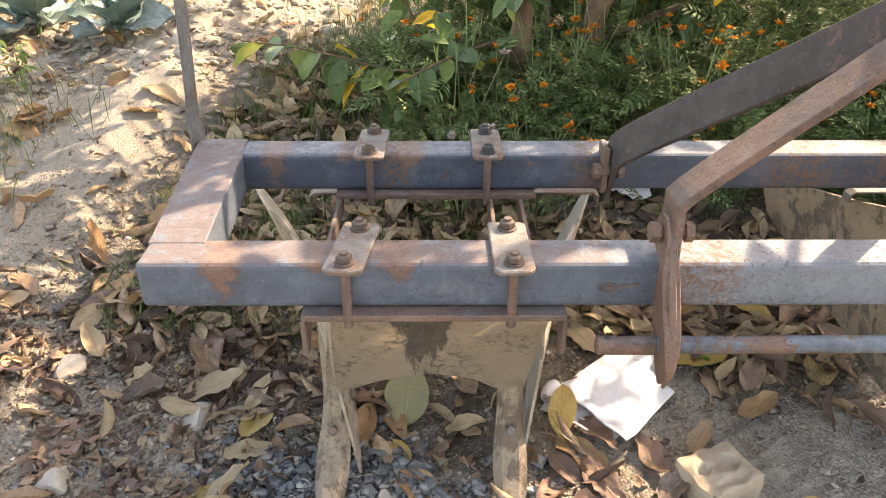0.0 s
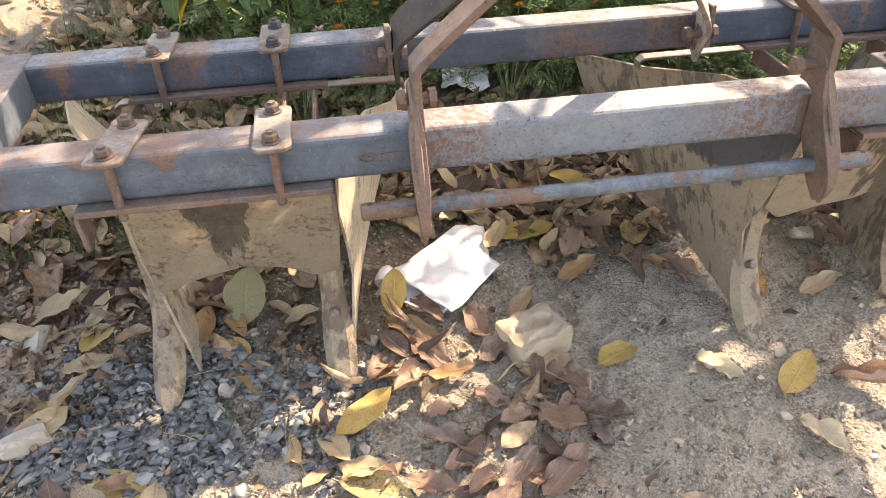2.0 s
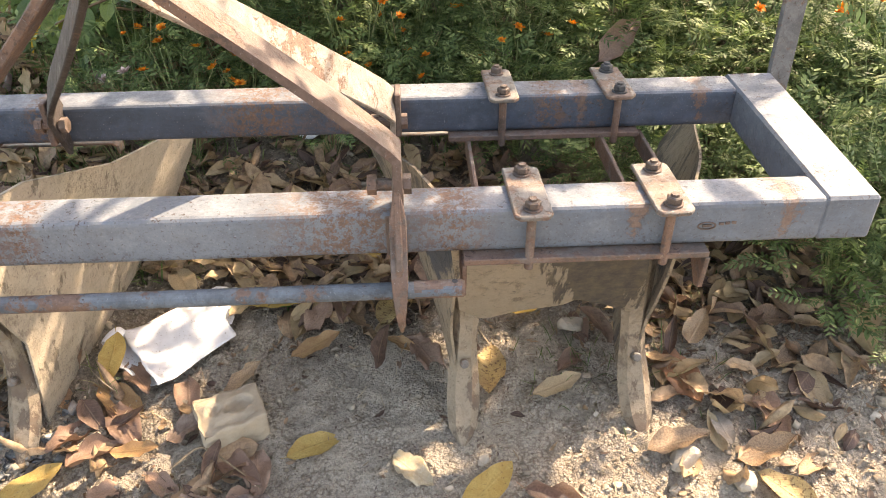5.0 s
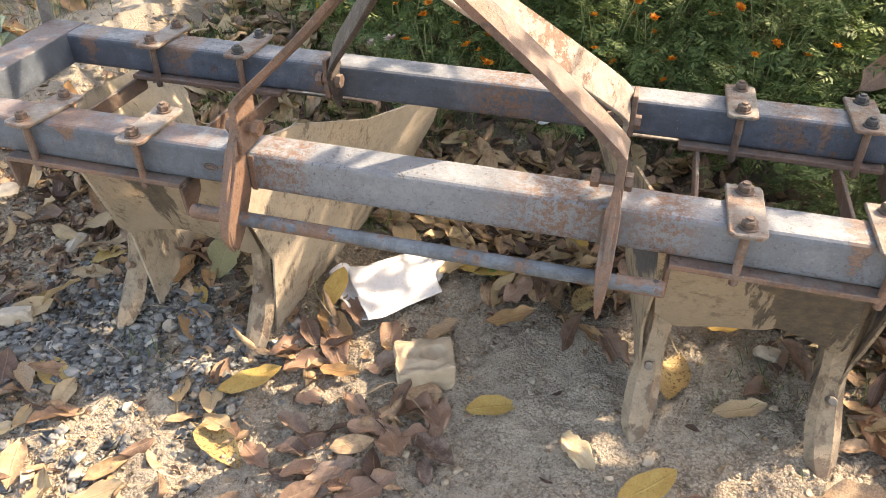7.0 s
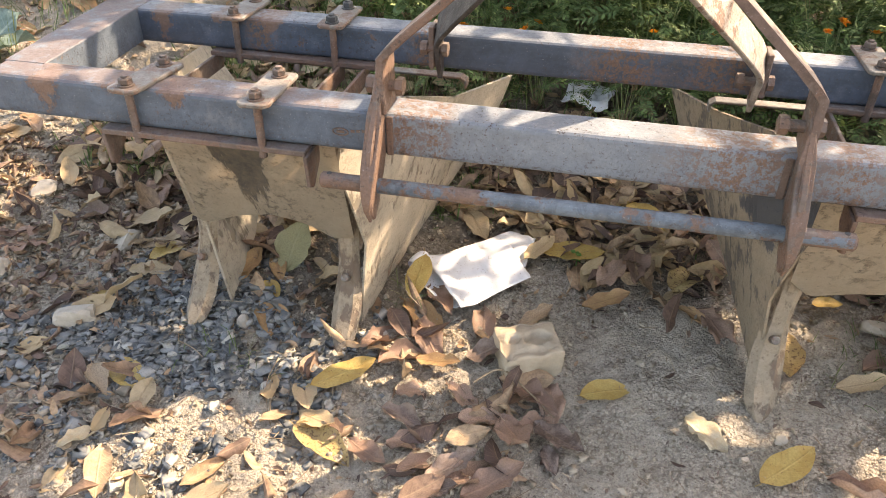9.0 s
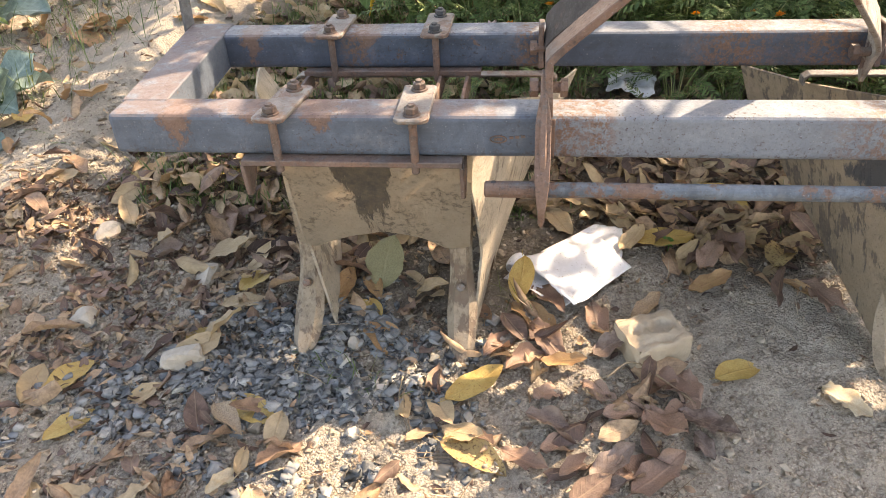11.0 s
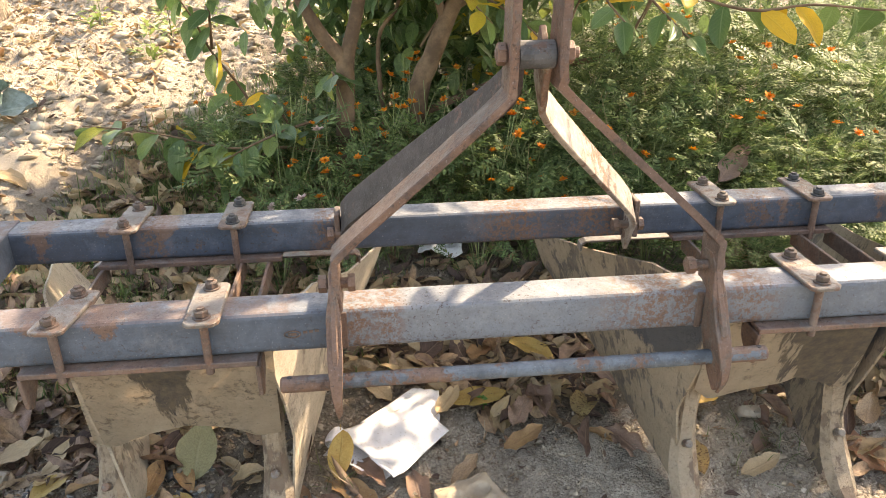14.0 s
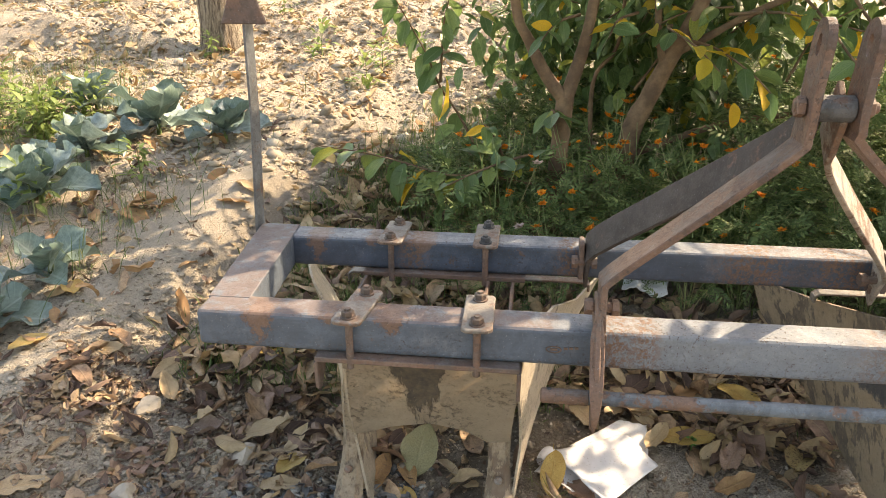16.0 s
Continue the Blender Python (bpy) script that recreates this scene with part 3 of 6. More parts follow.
# ---- ground ----
def fbm(x, y, s, octaves=4):
    """Value noise on arrays."""
    total, amp = np.zeros_like(x, dtype=float), 1.0
    for o in range(octaves):
        X, Y = x * s + 13.7 * o, y * s + 5.1 * o
        xi, yi = np.floor(X).astype(int), np.floor(Y).astype(int)
        fx, fy = X - xi, Y - yi
        fx, fy = fx * fx * (3 - 2 * fx), fy * fy * (3 - 2 * fy)
        def h(a, b):
            v = np.sin(a * 127.1 + b * 311.7 + o * 17.3) * 43758.5453
            return v - np.floor(v)
        total += amp * ((h(xi, yi) * (1 - fx) + h(xi + 1, yi) * fx) * (1 - fy) + (h(xi, yi + 1) * (1 - fx) + h(xi + 1, yi + 1) * fx) * fy - 0.5)
        amp, s = amp * 0.5, s * 2.03
    return total


def smoothstep(a, b, v):
    t = np.clip((np.asarray(v, float) - a) / (b - a), 0, 1)
    return t * t * (3 - 2 * t)


def ground_z(x, y):
    x, y = np.asarray(x, float), np.asarray(y, float)
    z = 0.12 * np.clip(y - 0.5, 0, 9.0) * smoothstep(0.3, 1.2, y)
    z = z + 0.09 * (np.clip(y, -1.5, 0.5) - 0.36)
    ridge = np.exp(-((x + 1.93 + 0.05 * np.sin(y * 2.3)) / 0.27) ** 2) * smoothstep(4.0, 3.0, y)
    z = z + 0.10 * ridge
    z = z + 0.20 * smoothstep(4.75, 5.15, y + 0.12 * np.sin(3 * x)) * smoothstep(-3.3, -3.9, x) + 0.10 * smoothstep(5.1, 5.5, y + 0.1 * np.sin(4 * x)) * smoothstep(-3.2, -2.6, x)
    z = z + 0.05 * smoothstep(-0.2, 0.8, -x - 0.7) * smoothstep(0.3, -0.3, y - 0.3) * 0.4
    far = smoothstep(1.5, 4.0, np.hypot(x, y))
    rough = 0.020 + 0.05 * smoothstep(2.6, 3.6, y) + 0.012 * smoothstep(0.9, 1.4, -x)
    clear = np.exp(-(((x - 0.3) / 0.45) ** 2 + ((y - 0.05) / 0.3) ** 2))
    clear = np.maximum(clear, np.exp(-((x + 1.97) / 0.27) ** 2) * smoothstep(0.2, 0.6, y) * smoothstep(3.2, 2.6, y))
    rough = rough * (1 - 0.6 * clear)
    z = z + rough * fbm(x, y, 5.0, 3) + 0.016 * (1 - 0.5 * clear) * fbm(x + 9, y, 26.0, 3) + 0.011 * (1 - 0.4 * clear) * fbm(x, y + 4, 60.0, 2)
    return z - 0.006


gx = np.concatenate([-np.geomspace(60, 5.05, 18), np.arange(-5.0, -2.56, 0.03), np.arange(-2.55, 1.9, 0.0095), np.geomspace(2.05, 60, 26)])
gy = np.concatenate([-np.geomspace(40, 0.75, 20), np.arange(-0.72, 1.5, 0.0095), np.arange(1.52, 6.0, 0.03), np.geomspace(6.05, 90, 26)])
GX, GY = np.meshgrid(gx, gy)
GZ = ground_z(GX, GY)
nx, ny = len(gx), len(gy)
idx = np.arange(nx * ny).reshape(ny, nx)
quads = np.stack([idx[:-1, :-1], idx[:-1, 1:], idx[1:, 1:], idx[1:, :-1]], -1).reshape(-1, 4)
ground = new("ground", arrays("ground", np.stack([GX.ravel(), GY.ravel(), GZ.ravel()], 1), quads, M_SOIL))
tagged(ground, "dry tan soil, cracked and uneven, rising into a low ridge", "ground", kind="structure")


# ---- the implement ----
implement = empty("farm_implement", "rusty grey-blue two-body ridger with three-point hitch, standing on soil", "farm implement")

RZ0, RZ1 = 0.597, 0.675
near_rail = part("near_rail", box(-1.137, 0.990, -0.043, 0.037, RZ0, RZ1, 0.010, 3), M_RAIL, implement, "grey-blue square steel beam with rust runs")
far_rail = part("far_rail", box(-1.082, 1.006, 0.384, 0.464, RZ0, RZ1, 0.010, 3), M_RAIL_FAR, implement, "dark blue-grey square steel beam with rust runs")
part("end_beam", slab([(-1.136, 0.020), (-1.047, 0.020), (-1.078, 0.466), (-1.180, 0.466)], 2, RZ0 + 0.001, RZ1 + 0.0012, 0.002), M_RAIL, implement, "dusty steel end beam")
part("end_beam", slab([(0.984, -0.043), (1.072, -0.043), (1.104, 0.466), (1.003, 0.466)], 2, RZ0, RZ1 + 0.002, 0.005), M_RAIL, implement, "dusty steel end beam")

# welded maker's mark, unreadable
def mark(x, parent):
    V, F = tube_arrays([(x + 0.014 * math.cos(a), -0.0435, 0.633 + 0.0065 * math.sin(a)) for a in np.linspace(0, 2 * math.pi, 25)], [0.0014] * 25, 6)
    part("raised_ring", arrays("raised_ring", [tuple(v) for v in V], F, M_RUST), None, parent)
    for a, c, z in ((-0.007, 0.007, 0.631), (0.019, 0.026, 0.634), (0.029, 0.036, 0.635), (0.039, 0.046, 0.636)):
        part("raised_bar", box(x + a, x + c, -0.0448, -0.042, z, z + 0.0045, 0), M_RUST, parent)

mark(-0.43, near_rail)
mark(0.80, near_rail)


def hex_head(r=0.0125, h=0.012, nut=False):
    bm = bmesh.new()
    bmesh.ops.create_cone(bm, cap_ends=True, segments=6, radius1=r, radius2=r, depth=h)
    bmesh.ops.translate(bm, verts=bm.verts[:], vec=(0, 0, h / 2 + 0.003))
    bmesh.ops.bevel(bm, geom=[e for e in bm.edges if e.calc_face_angle(0) > 1.2], offset=0.0018, segments=1, affect="EDGES")
    w = bmesh.new()
    bmesh.ops.create_cone(w, cap_ends=True, segments=16, radius1=r * 1.22, radius2=r * 1.22, depth=0.003)
    bmesh.ops.translate(w, verts=w.verts[:], vec=(0, 0, 0.0015))
    t = bmesh.new()
    bmesh.ops.create_cone(t, cap_ends=True, segments=12, radius1=r * 0.55, radius2=r * 0.5, depth=0.004)
    bmesh.ops.translate(t, verts=t.verts[:], vec=(0, 0, h + 0.005))
    return joined(bm, w, t)


HEAD = from_bm("bolt_head", hex_head(), M_BOLT)
HEAD_DARK = from_bm("bolt_head", hex_head(), M_DARKBOLT)


def clamp(x, yc, skew=0.0, dark=False):
    """A flat plate across the beam, two bolts whose shanks run down past its faces."""
    w, half = 0.030, 0.078
    outline = [(-w, -half + 0.008), (-w + 0.008, -half), (w - 0.010, -half), (w, -half + 0.010), (w, half - 0.006), (w - 0.006, half), (-w, half)]
    c, s = math.cos(skew), math.sin(skew)
    prof = [(x + c * a - s * b, yc + s * a + c * b) for a, b in outline]
    cl = part("clamp_plate", slab(prof, 2, RZ1 + 0.0005, RZ1 + 0.009, 0.002), M_CLAMP, implement, "dusty steel clamp plate over the beam")
    for sgn in (-1, 1):
        bx, by = x - s * sgn * 0.054, yc + c * sgn * 0.054
        hd = part("bolt_head", HEAD_DARK if dark else HEAD, None, cl, "hexagonal bolt head")
        hd.matrix_local = pose(bx, by, RZ1 + 0.009, 0, 0, random.uniform(0, 60))
        part("bolt_shank", rod((bx, by, 0.572), (bx, by, RZ1 + 0.004), 0.0075, 12), M_RUST, cl)


for x, sk, dk in ((-0.816, -0.12, False), (-0.576, 0.02, False), (0.517, 0.02, False), (0.733, 0.02, False)):
    clamp(x, -0.003, sk, dk)
for x, sk, dk in ((-0.820, -0.03, False), (-0.590, 0.0, True), (0.522, 0.02, False), (0.754, 0.02, True)):
    clamp(x, 0.424, sk, dk)


def body(name, label, xa, xb, legs, sheet, sheet_top, wing_in, wing_out, mats):
    """One ridging body: carrier of angle irons, front sheet, two shanks with shares, two wings."""
    # carrier under both beams
    for y0, y1, lip in ((-0.064, 0.045, 0.012), (0.366, 0.462, 0.012)):
        part("angle_iron", slab([(y0, RZ0 - lip), (y0 + 0.008, RZ0 - lip), (y0 + 0.010, RZ0 - 0.009), (y1, RZ0 - 0.009), (y1, RZ0 - 0.001), (y0, RZ0 - 0.001)], 0, xa, xb, 0.0015), M_RUST, implement, "rust-brown angle iron carrier")
    for x in (xa - 0.003, xb - 0.005):
        part("end_gusset", slab([(-0.064, RZ0 - 0.0125), (0.0, RZ0 - 0.010), (-0.004, RZ0 - 0.045), (-0.040, RZ0 - 0.084), (-0.058, RZ0 - 0.076)], 0, x, x + 0.008, 0.0015), M_RUST, implement, "rusty bent gusset")
    for x in mats["bars"]:
        part("side_bar", box(x - 0.004, x + 0.004, 0.03, 0.40, RZ0 - 0.05, RZ0 - 0.011, 0.0015, 1), M_LUG, implement, "mud-stained flat bar between the beams")
    # cross strip under the far beam with bent ends
    a, b = mats["strip"]
    part("cross_strip", strap([(a, 0.560, 0.488), (a, 0.560, 0.506), (a + 0.012, 0.560, 0.514), (b - 0.012, 0.560, 0.514), (b, 0.560, 0.506), (b, 0.560, 0.488)], (0, 1, 0), -0.016, 0.016, 0.006, 0.0015), M_CLAMP, implement, "flat steel strip with bent-down ends")
    # front sheet: leans back towards its lower edge
    bm = bmesh.new()
    n = 28
    top, bot = [], []
    for i in range(n + 1):
        u = i / n
        x = sheet[0][0] + (sheet[-1][0] - sheet[0][0]) * u
        zb = np.interp(x, [p[0] for p in sheet], [p[1] for p in sheet])
        zt = sheet_top - 0.010 * math.exp(-((u - 0.62) / 0.10) ** 2)
        bulge = 0.012 * math.exp(-((u - 0.62) / 0.16) ** 2)
        xt = x + (mats["flare"][0] * (1 - u) + mats["flare"][1] * u)
        top.append((xt, zt, -bulge))
        bot.append((x, zb + 0.003 * math.sin(37 * x), 0))
    rows = []
    m_ = 8
    for j in range(m_ + 1):
        v = j / m_
        row = []
        for tp, bt in zip(top, bot):
            x, z = bt[0] + (tp[0] - bt[0]) * v, bt[1] + (tp[1] - bt[1]) * v
            y = 0.312 - 0.45 * z + tp[2] * v ** 3 + 0.004 * math.sin(9 * x + 5 * z)
            row.append(bm.verts.new((x, y, z)))
        rows.append(row)
    for r, s in zip(rows, rows[1:]):
        for i in range(n):
            bm.faces.new((r[i], r[i + 1], s[i + 1], s[i]))
    bmesh.ops.solidify(bm, geom=bm.faces[:], thickness=0.006)
    bmesh.ops.recalc_face_normals(bm, faces=bm.faces[:])
    part("front_sheet", bm, mats["sheet"], implement, "mud-caked steel front sheet, bare grey near its top")
    # shanks with forward-curving shares
    for (x0, x1, zt) in legs:
        prof = smooth_path([(0.205, 0.50), (0.222, 0.30), (0.224, 0.20), (0.205, 0.105), (0.160, 0.030), (0.094, -0.034)], 4)
        bm = bmesh.new()
        ring = []
        for i, (y, z) in enumerate(prof):
            u = i / (len(prof) - 1)
            xc = x0 + (x1 - x0) * u
            hw = 0.030 + 0.003 * math.sin(11 * u) + 0.004 * float(smoothstep(0.5, 0.75, u)) - 0.024 * max(0, (u - 0.88) / 0.12) ** 1.3
            j0 = np.array(prof[max(i - 1, 0)])
            j1 = np.array(prof[min(i + 1, len(prof) - 1)])
            t = (j1 - j0) / np.linalg.norm(j1 - j0)
            ny_, nz_ = t[1], -t[0]
            th = 0.011
            ring.append([bm.verts.new((xc + sx * hw, y + ny_ * d, z + nz_ * d)) for sx, d in ((-1, -th), (-0.5, th * 0.55), (0.5, th * 0.75), (1, -th * 0.6), (0.4, -th * 1.2), (-0.4, -th * 1.3))])
        for r, s in zip(ring, ring[1:]):
            for j in range(6):
                bm.faces.new((r[j], r[(j + 1) % 6], s[(j + 1) % 6], s[j]))
        bm.faces.new(ring[0])
        bm.faces.new(ring[-1])
        bmesh.ops.recalc_face_normals(bm, faces=bm.faces[:])
        leg = part("shank", bm, M_LEG, implement, "muddy curved shank ending in a pointed share")
        yb, zb = 0.205, 0.125
        xc = x0 + (x1 - x0) * 0.6
        bolt = part("share_bolt", rod((xc, yb - 0.022, zb - 0.004 + 0.016), (xc, yb + 0.01, zb - 0.01), 0.010, 10), M_CLAMP, leg)
    # wings
    for sgn, (k0, ky, kz, kyz), outline in (wing_in, wing_out):
        bm = bmesh.new()
        cy = sum(p[0] for p in outline) / len(outline)
        cz = sum(p[1] for p in outline) / len(outline)
        fine = []
        for p, q in zip(outline, outline[1:] + outline[:1]):
            for s in range(4):
                fine.append((p[0] + (q[0] - p[0]) * s / 4, p[1] + (q[1] - p[1]) * s / 4))
        rings = []
        for f in (1.0, 0.75, 0.5, 0.25):
            rings.append([bm.verts.new((k0 + ky * (cy + (y - cy) * f) + kz * (cz + (z - cz) * f) + kyz * (cy + (y - cy) * f) * (cz + (z - cz) * f) - sgn * 0.05 * max(0, (cy + (y - cy) * f) - 0.25) * (0.9 - (cy + (y - cy) * f)), cy + (y - cy) * f, cz + (z - cz) * f)) for y, z in fine])
        mid = bm.verts.new((k0 + ky * cy + kz * cz + kyz * cy * cz - sgn * 0.05 * max(0, cy - 0.25) * (0.9 - cy), cy, cz))
        m2 = len(fine)
        for r, s in zip(rings, rings[1:]):
            for j in range(m2):
                bm.faces.new((r[j], r[(j + 1) % m2], s[(j + 1) % m2], s[j]))
        for j in range(m2):
            bm.faces.new((rings[-1][j], rings[-1][(j + 1) % m2], mid))
        bmesh.ops.recalc_face_normals(bm, faces=bm.faces[:])
        bmesh.ops.solidify(bm, geom=bm.faces[:], thickness=0.006)
        part("wing_plate", bm, mats["wing"], implement, "mud-covered steel mouldboard wing")


WING = [(0.205, -0.010), (0.21, 0.22), (0.10, 0.47), (0.12, 0.575), (0.30, 0.560), (0.56, 0.46), (0.92, 0.39), (0.95, 0.28), (0.91, 0.15), (0.72, 0.045), (0.40, -0.005)]
WING_R = [(0.205, -0.010), (0.21, 0.22), (0.10, 0.47), (0.12, 0.575), (0.30, 0.565), (0.56, 0.49), (0.87, 0.42), (0.88, 0.30), (0.70, 0.15), (0.45, 0.04)]
body("left_body", "", -0.893, -0.492, [(-0.890, -0.922, 0.5), (-0.540, -0.532, 0.5)],
     [(-0.915, 0.250), (-0.878, 0.228), (-0.779, 0.268), (-0.708, 0.290), (-0.616, 0.262), (-0.565, 0.228), (-0.512, 0.238)], 0.580,
     (1, (-0.535, 0.12, 0.0, 0.45), WING), (-1, (-0.838, -0.12, 0.0, -0.7), WING_R),
     dict(bars=(-0.885, -0.582, -0.522), strip=(-0.977, -0.325), flare=(0.045, 0.030), sheet=M_PLATE_L, wing=M_MUD))
body("right_body", "", 0.414, 0.806, [(0.450, 0.430, 0.5), (0.803, 0.832, 0.5)],
     [(0.425, 0.300), (0.473, 0.258), (0.642, 0.300), (0.664, 0.318), (0.793, 0.256), (0.812, 0.285)], 0.580,
     (-1, (0.458, -0.12, 0.0, -0.45), WING_R), (1, (0.785, 0.12, 0.0, 0.6), WING_R),
     dict(bars=(0.455, 0.730, 0.815), strip=(0.25, 0.86), flare=(-0.030, -0.060), sheet=M_PLATE_R, wing=M_MUD2))

# lower hitch: cross bar and its two lugs
part("hitch_bar", rod((-0.449, -0.094, 0.564), (0.411, -0.096, 0.567), 0.0135, 20, 0.003), M_BAR, implement, "round steel hitch bar, blue-grey paint worn to rust")
for xa, xb, z in ((-0.4515, -0.362, 0.5642), (0.332, 0.4135, 0.5667)):
    part("bar_end", rod((xa, -0.095, z), (xb, -0.095, z), 0.0143, 20, 0.003), M_RUST, implement, "rust-brown end of the hitch bar")
# dark discs on the bar ends stand in for the shade inside pin holes
for x, z in ((-0.436, 0.5642), (0.398, 0.5667)):
    part("pin_hole", rod((x, -0.095, z + 0.010), (x, -0.095, z + 0.0148), 0.0045, 12, 0), M_DARKBOLT, implement)
for x in (-0.354, 0.314):
    prof = [(-0.066, 0.736), (-0.050, 0.752), (-0.020, 0.750), (-0.006, 0.735), (-0.006, 0.690), (-0.0445, 0.676), (-0.0445, 0.600), (-0.092, 0.532), (-0.120, 0.510), (-0.140, 0.530), (-0.142, 0.580), (-0.122, 0.640), (-0.086, 0.695)]
    lug = part("hitch_lug", slab(prof, 0, x - 0.006, x + 0.006, 0.0025), M_LUG, implement, "rusty bent hitch lug welded to the beam")
    path = smooth_path([(-0.062, 0.728), (-0.080, 0.690), (-0.098, 0.655), (-0.132, 0.60), (-0.144, 0.55), (-0.126, 0.512)], 4)
    bm, rings = bmesh.new(), []
    for i, (y, z) in enumerate(path):
        u = i / (len(path) - 1)
        hw = (0.006 + 0.007 * float(smoothstep(0.0, 0.25, u))) * (1 - 0.8 * float(smoothstep(0.5, 1.0, u)))
        rings.append([bm.verts.new((x + s * hw, y + d, z)) for s, d in ((-1, 0.0), (1, 0.0), (1, -0.007), (-1, -0.007))])
    for r, s in zip(rings, rings[1:]):
        for j in range(4):
            bm.faces.new((r[j], r[(j + 1) % 4], s[(j + 1) % 4], s[j]))
    bm.faces.new(rings[0])
    bm.faces.new(rings[-1])
    bmesh.ops.recalc_face_normals(bm, faces=bm.faces[:])
    bmesh.ops.bevel(bm, geom=[e for e in bm.edges if e.calc_face_angle(0) > 1.0], offset=0.0015, segments=1, affect="EDGES", clamp_overlap=True)
    part("front_flange", bm, M_LUG, lug)
    sx = 1 if x < 0 else -1
    part("weld_plate", box(min(x + sx * 0.008, x + sx * 0.020), max(x + sx * 0.008, x + sx * 0.020), -0.048, -0.0435, 0.60, 0.672, 0.0015, 1), M_RUST, lug)

# mast: four flat bars that meet at the top link
def bolt_x(x0, x1, y, z, parent, r=0.0095):
    bm = rod((x0, y, z), (x1, y, z), r, 12)
    heads = []
    for xa, xb in ((x0 - 0.004, x0 + 0.010), (x1 - 0.012, x1)):
        h = bmesh.new()
        bmesh.ops.create_cone(h, cap_ends=True, segments=6, radius1=0.0155, radius2=0.0155, depth=xb - xa)
        h.transform(pose((xa + xb) / 2, y, z, 0, 90, 0))
        heads.append(h)
    part("mast_bolt", joined(bm, *heads), M_RUST, parent, "rusty bolt and nut")


NEARW = (0, 1, 0)
nl = part("mast_strap", strap(smooth_path([(-0.345, -0.036, 0.684), (-0.347, -0.036, 0.76), (-0.335, -0.037, 0.79), (-0.221, -0.05, 0.895), (-0.081, -0.085, 1.035), (-0.067, -0.092, 1.065), (-0.066, -0.098, 1.12), (-0.066, -0.104, 1.162)], 3), NEARW, -0.034, 0.034, 0.013), M_STRAP, implement, "brown bent flat bar of the mast")
nr = part("mast_strap", strap(smooth_path([(0.317, -0.036, 0.684), (0.315, -0.036, 0.76), (0.303, -0.037, 0.79), (0.179, -0.05, 0.905), (0.022, -0.085, 1.05), (0.009, -0.092, 1.075), (0.005, -0.098, 1.12), (0.005, -0.104, 1.162)], 3), NEARW, -0.034, 0.034, 0.013), M_STRAP, implement, "brown bent flat bar of the mast")
for x in (-0.066, 0.005):
    bm, loops = bmesh.new(), []
    for sx in (-0.0065, 0.0065):
        outer, inner = [], []
        for i in range(28):
            a = 2 * math.pi * i / 28
            cy, cz = math.cos(a), math.sin(a)
            zo = 1.206 + (0.040 * cz if cz > 0 else 0.062 * math.copysign(abs(cz) ** 0.4, cz))
            yo = (0.034 if cz < 0 else 0.033) * math.copysign(abs(cy) ** (1.0 if cz > 0 else 0.45), cy)
            zi, yi = 1.206 + 0.017 * cz, 0.0085 * cy
            outer.append(bm.verts.new((x + sx, -0.104 - 0.17 * (zo - 1.16) + yo, zo)))
            inner.append(bm.verts.new((x + sx, -0.104 - 0.17 * (zi - 1.16) + yi, zi)))
        loops.append((outer, inner))
    (o0, i0), (o1, i1) = loops
    for a, c in ((o0, i0), (i1, o1), (o1, o0), (i0, i1)):
        for j in range(28):
            bm.faces.new((a[j], a[(j + 1) % 28], c[(j + 1) % 28], c[j]))
    bmesh.ops.recalc_face_normals(bm, faces=bm.faces[:])
    part("top_eye", bm, M_STRAP, implement, "rounded bar end with a slotted hole")
bolt_x(-0.374, -0.316, -0.036, 0.724, nl)
bolt_x(0.274, 0.336, -0.036, 0.722, nr)
fl = part("mast_brace", strap(smooth_path([(-0.348, 0.395, 0.605), (-0.348, 0.365, 0.665), (-0.333, 0.330, 0.715), (-0.200, 0.165, 0.872), (-0.077, 0.0, 1.020), (-0.052, -0.05, 1.070), (-0.052, -0.080, 1.12)], 3), (-0.001, 0.65, 0.76), -0.036, 0.036, 0.011), M_BRACE, implement, "dark flat brace running back to the far beam")
fr = part("mast_brace", strap(smooth_path([(0.302, 0.395, 0.595), (0.302, 0.365, 0.650), (0.288, 0.330, 0.700), (0.142, 0.165, 0.862), (0.010, 0.0, 1.010), (-0.009, -0.05, 1.060), (-0.011, -0.080, 1.12)], 3), (-0.021, 0.65, 0.76), -0.036, 0.036, 0.011), M_STRAP_R, implement, "flat brace with paint flaking to rust")
for x, p in ((-0.362, fl), (0.314, fr)):
    part("brace_lug", box(x - 0.006, x + 0.006, 0.345, 0.40, 0.61, 0.70, 0.002, 1), M_RUST, p)
bolt_x(-0.381, -0.326, 0.352, 0.653, fl)
bolt_x(0.265, 0.332, 0.355, 0.640, fr)
part("top_link_bush", rod((-0.058, -0.100, 1.110), (-0.002, -0.100, 1.110), 0.021, 18, 0.002), M_BUSH, implement, "dark spacer bush with paint drips")
part("top_link_pin", joined(rod((-0.090, -0.100, 1.112), (0.034, -0.100, 1.112), 0.009, 12), rod((-0.088, -0.100, 1.112), (-0.074, -0.100, 1.112), 0.017, 6), rod((0.014, -0.100, 1.112), (0.026, -0.100, 1.112), 0.017, 6)), M_RUST, implement, "rusty top link pin")

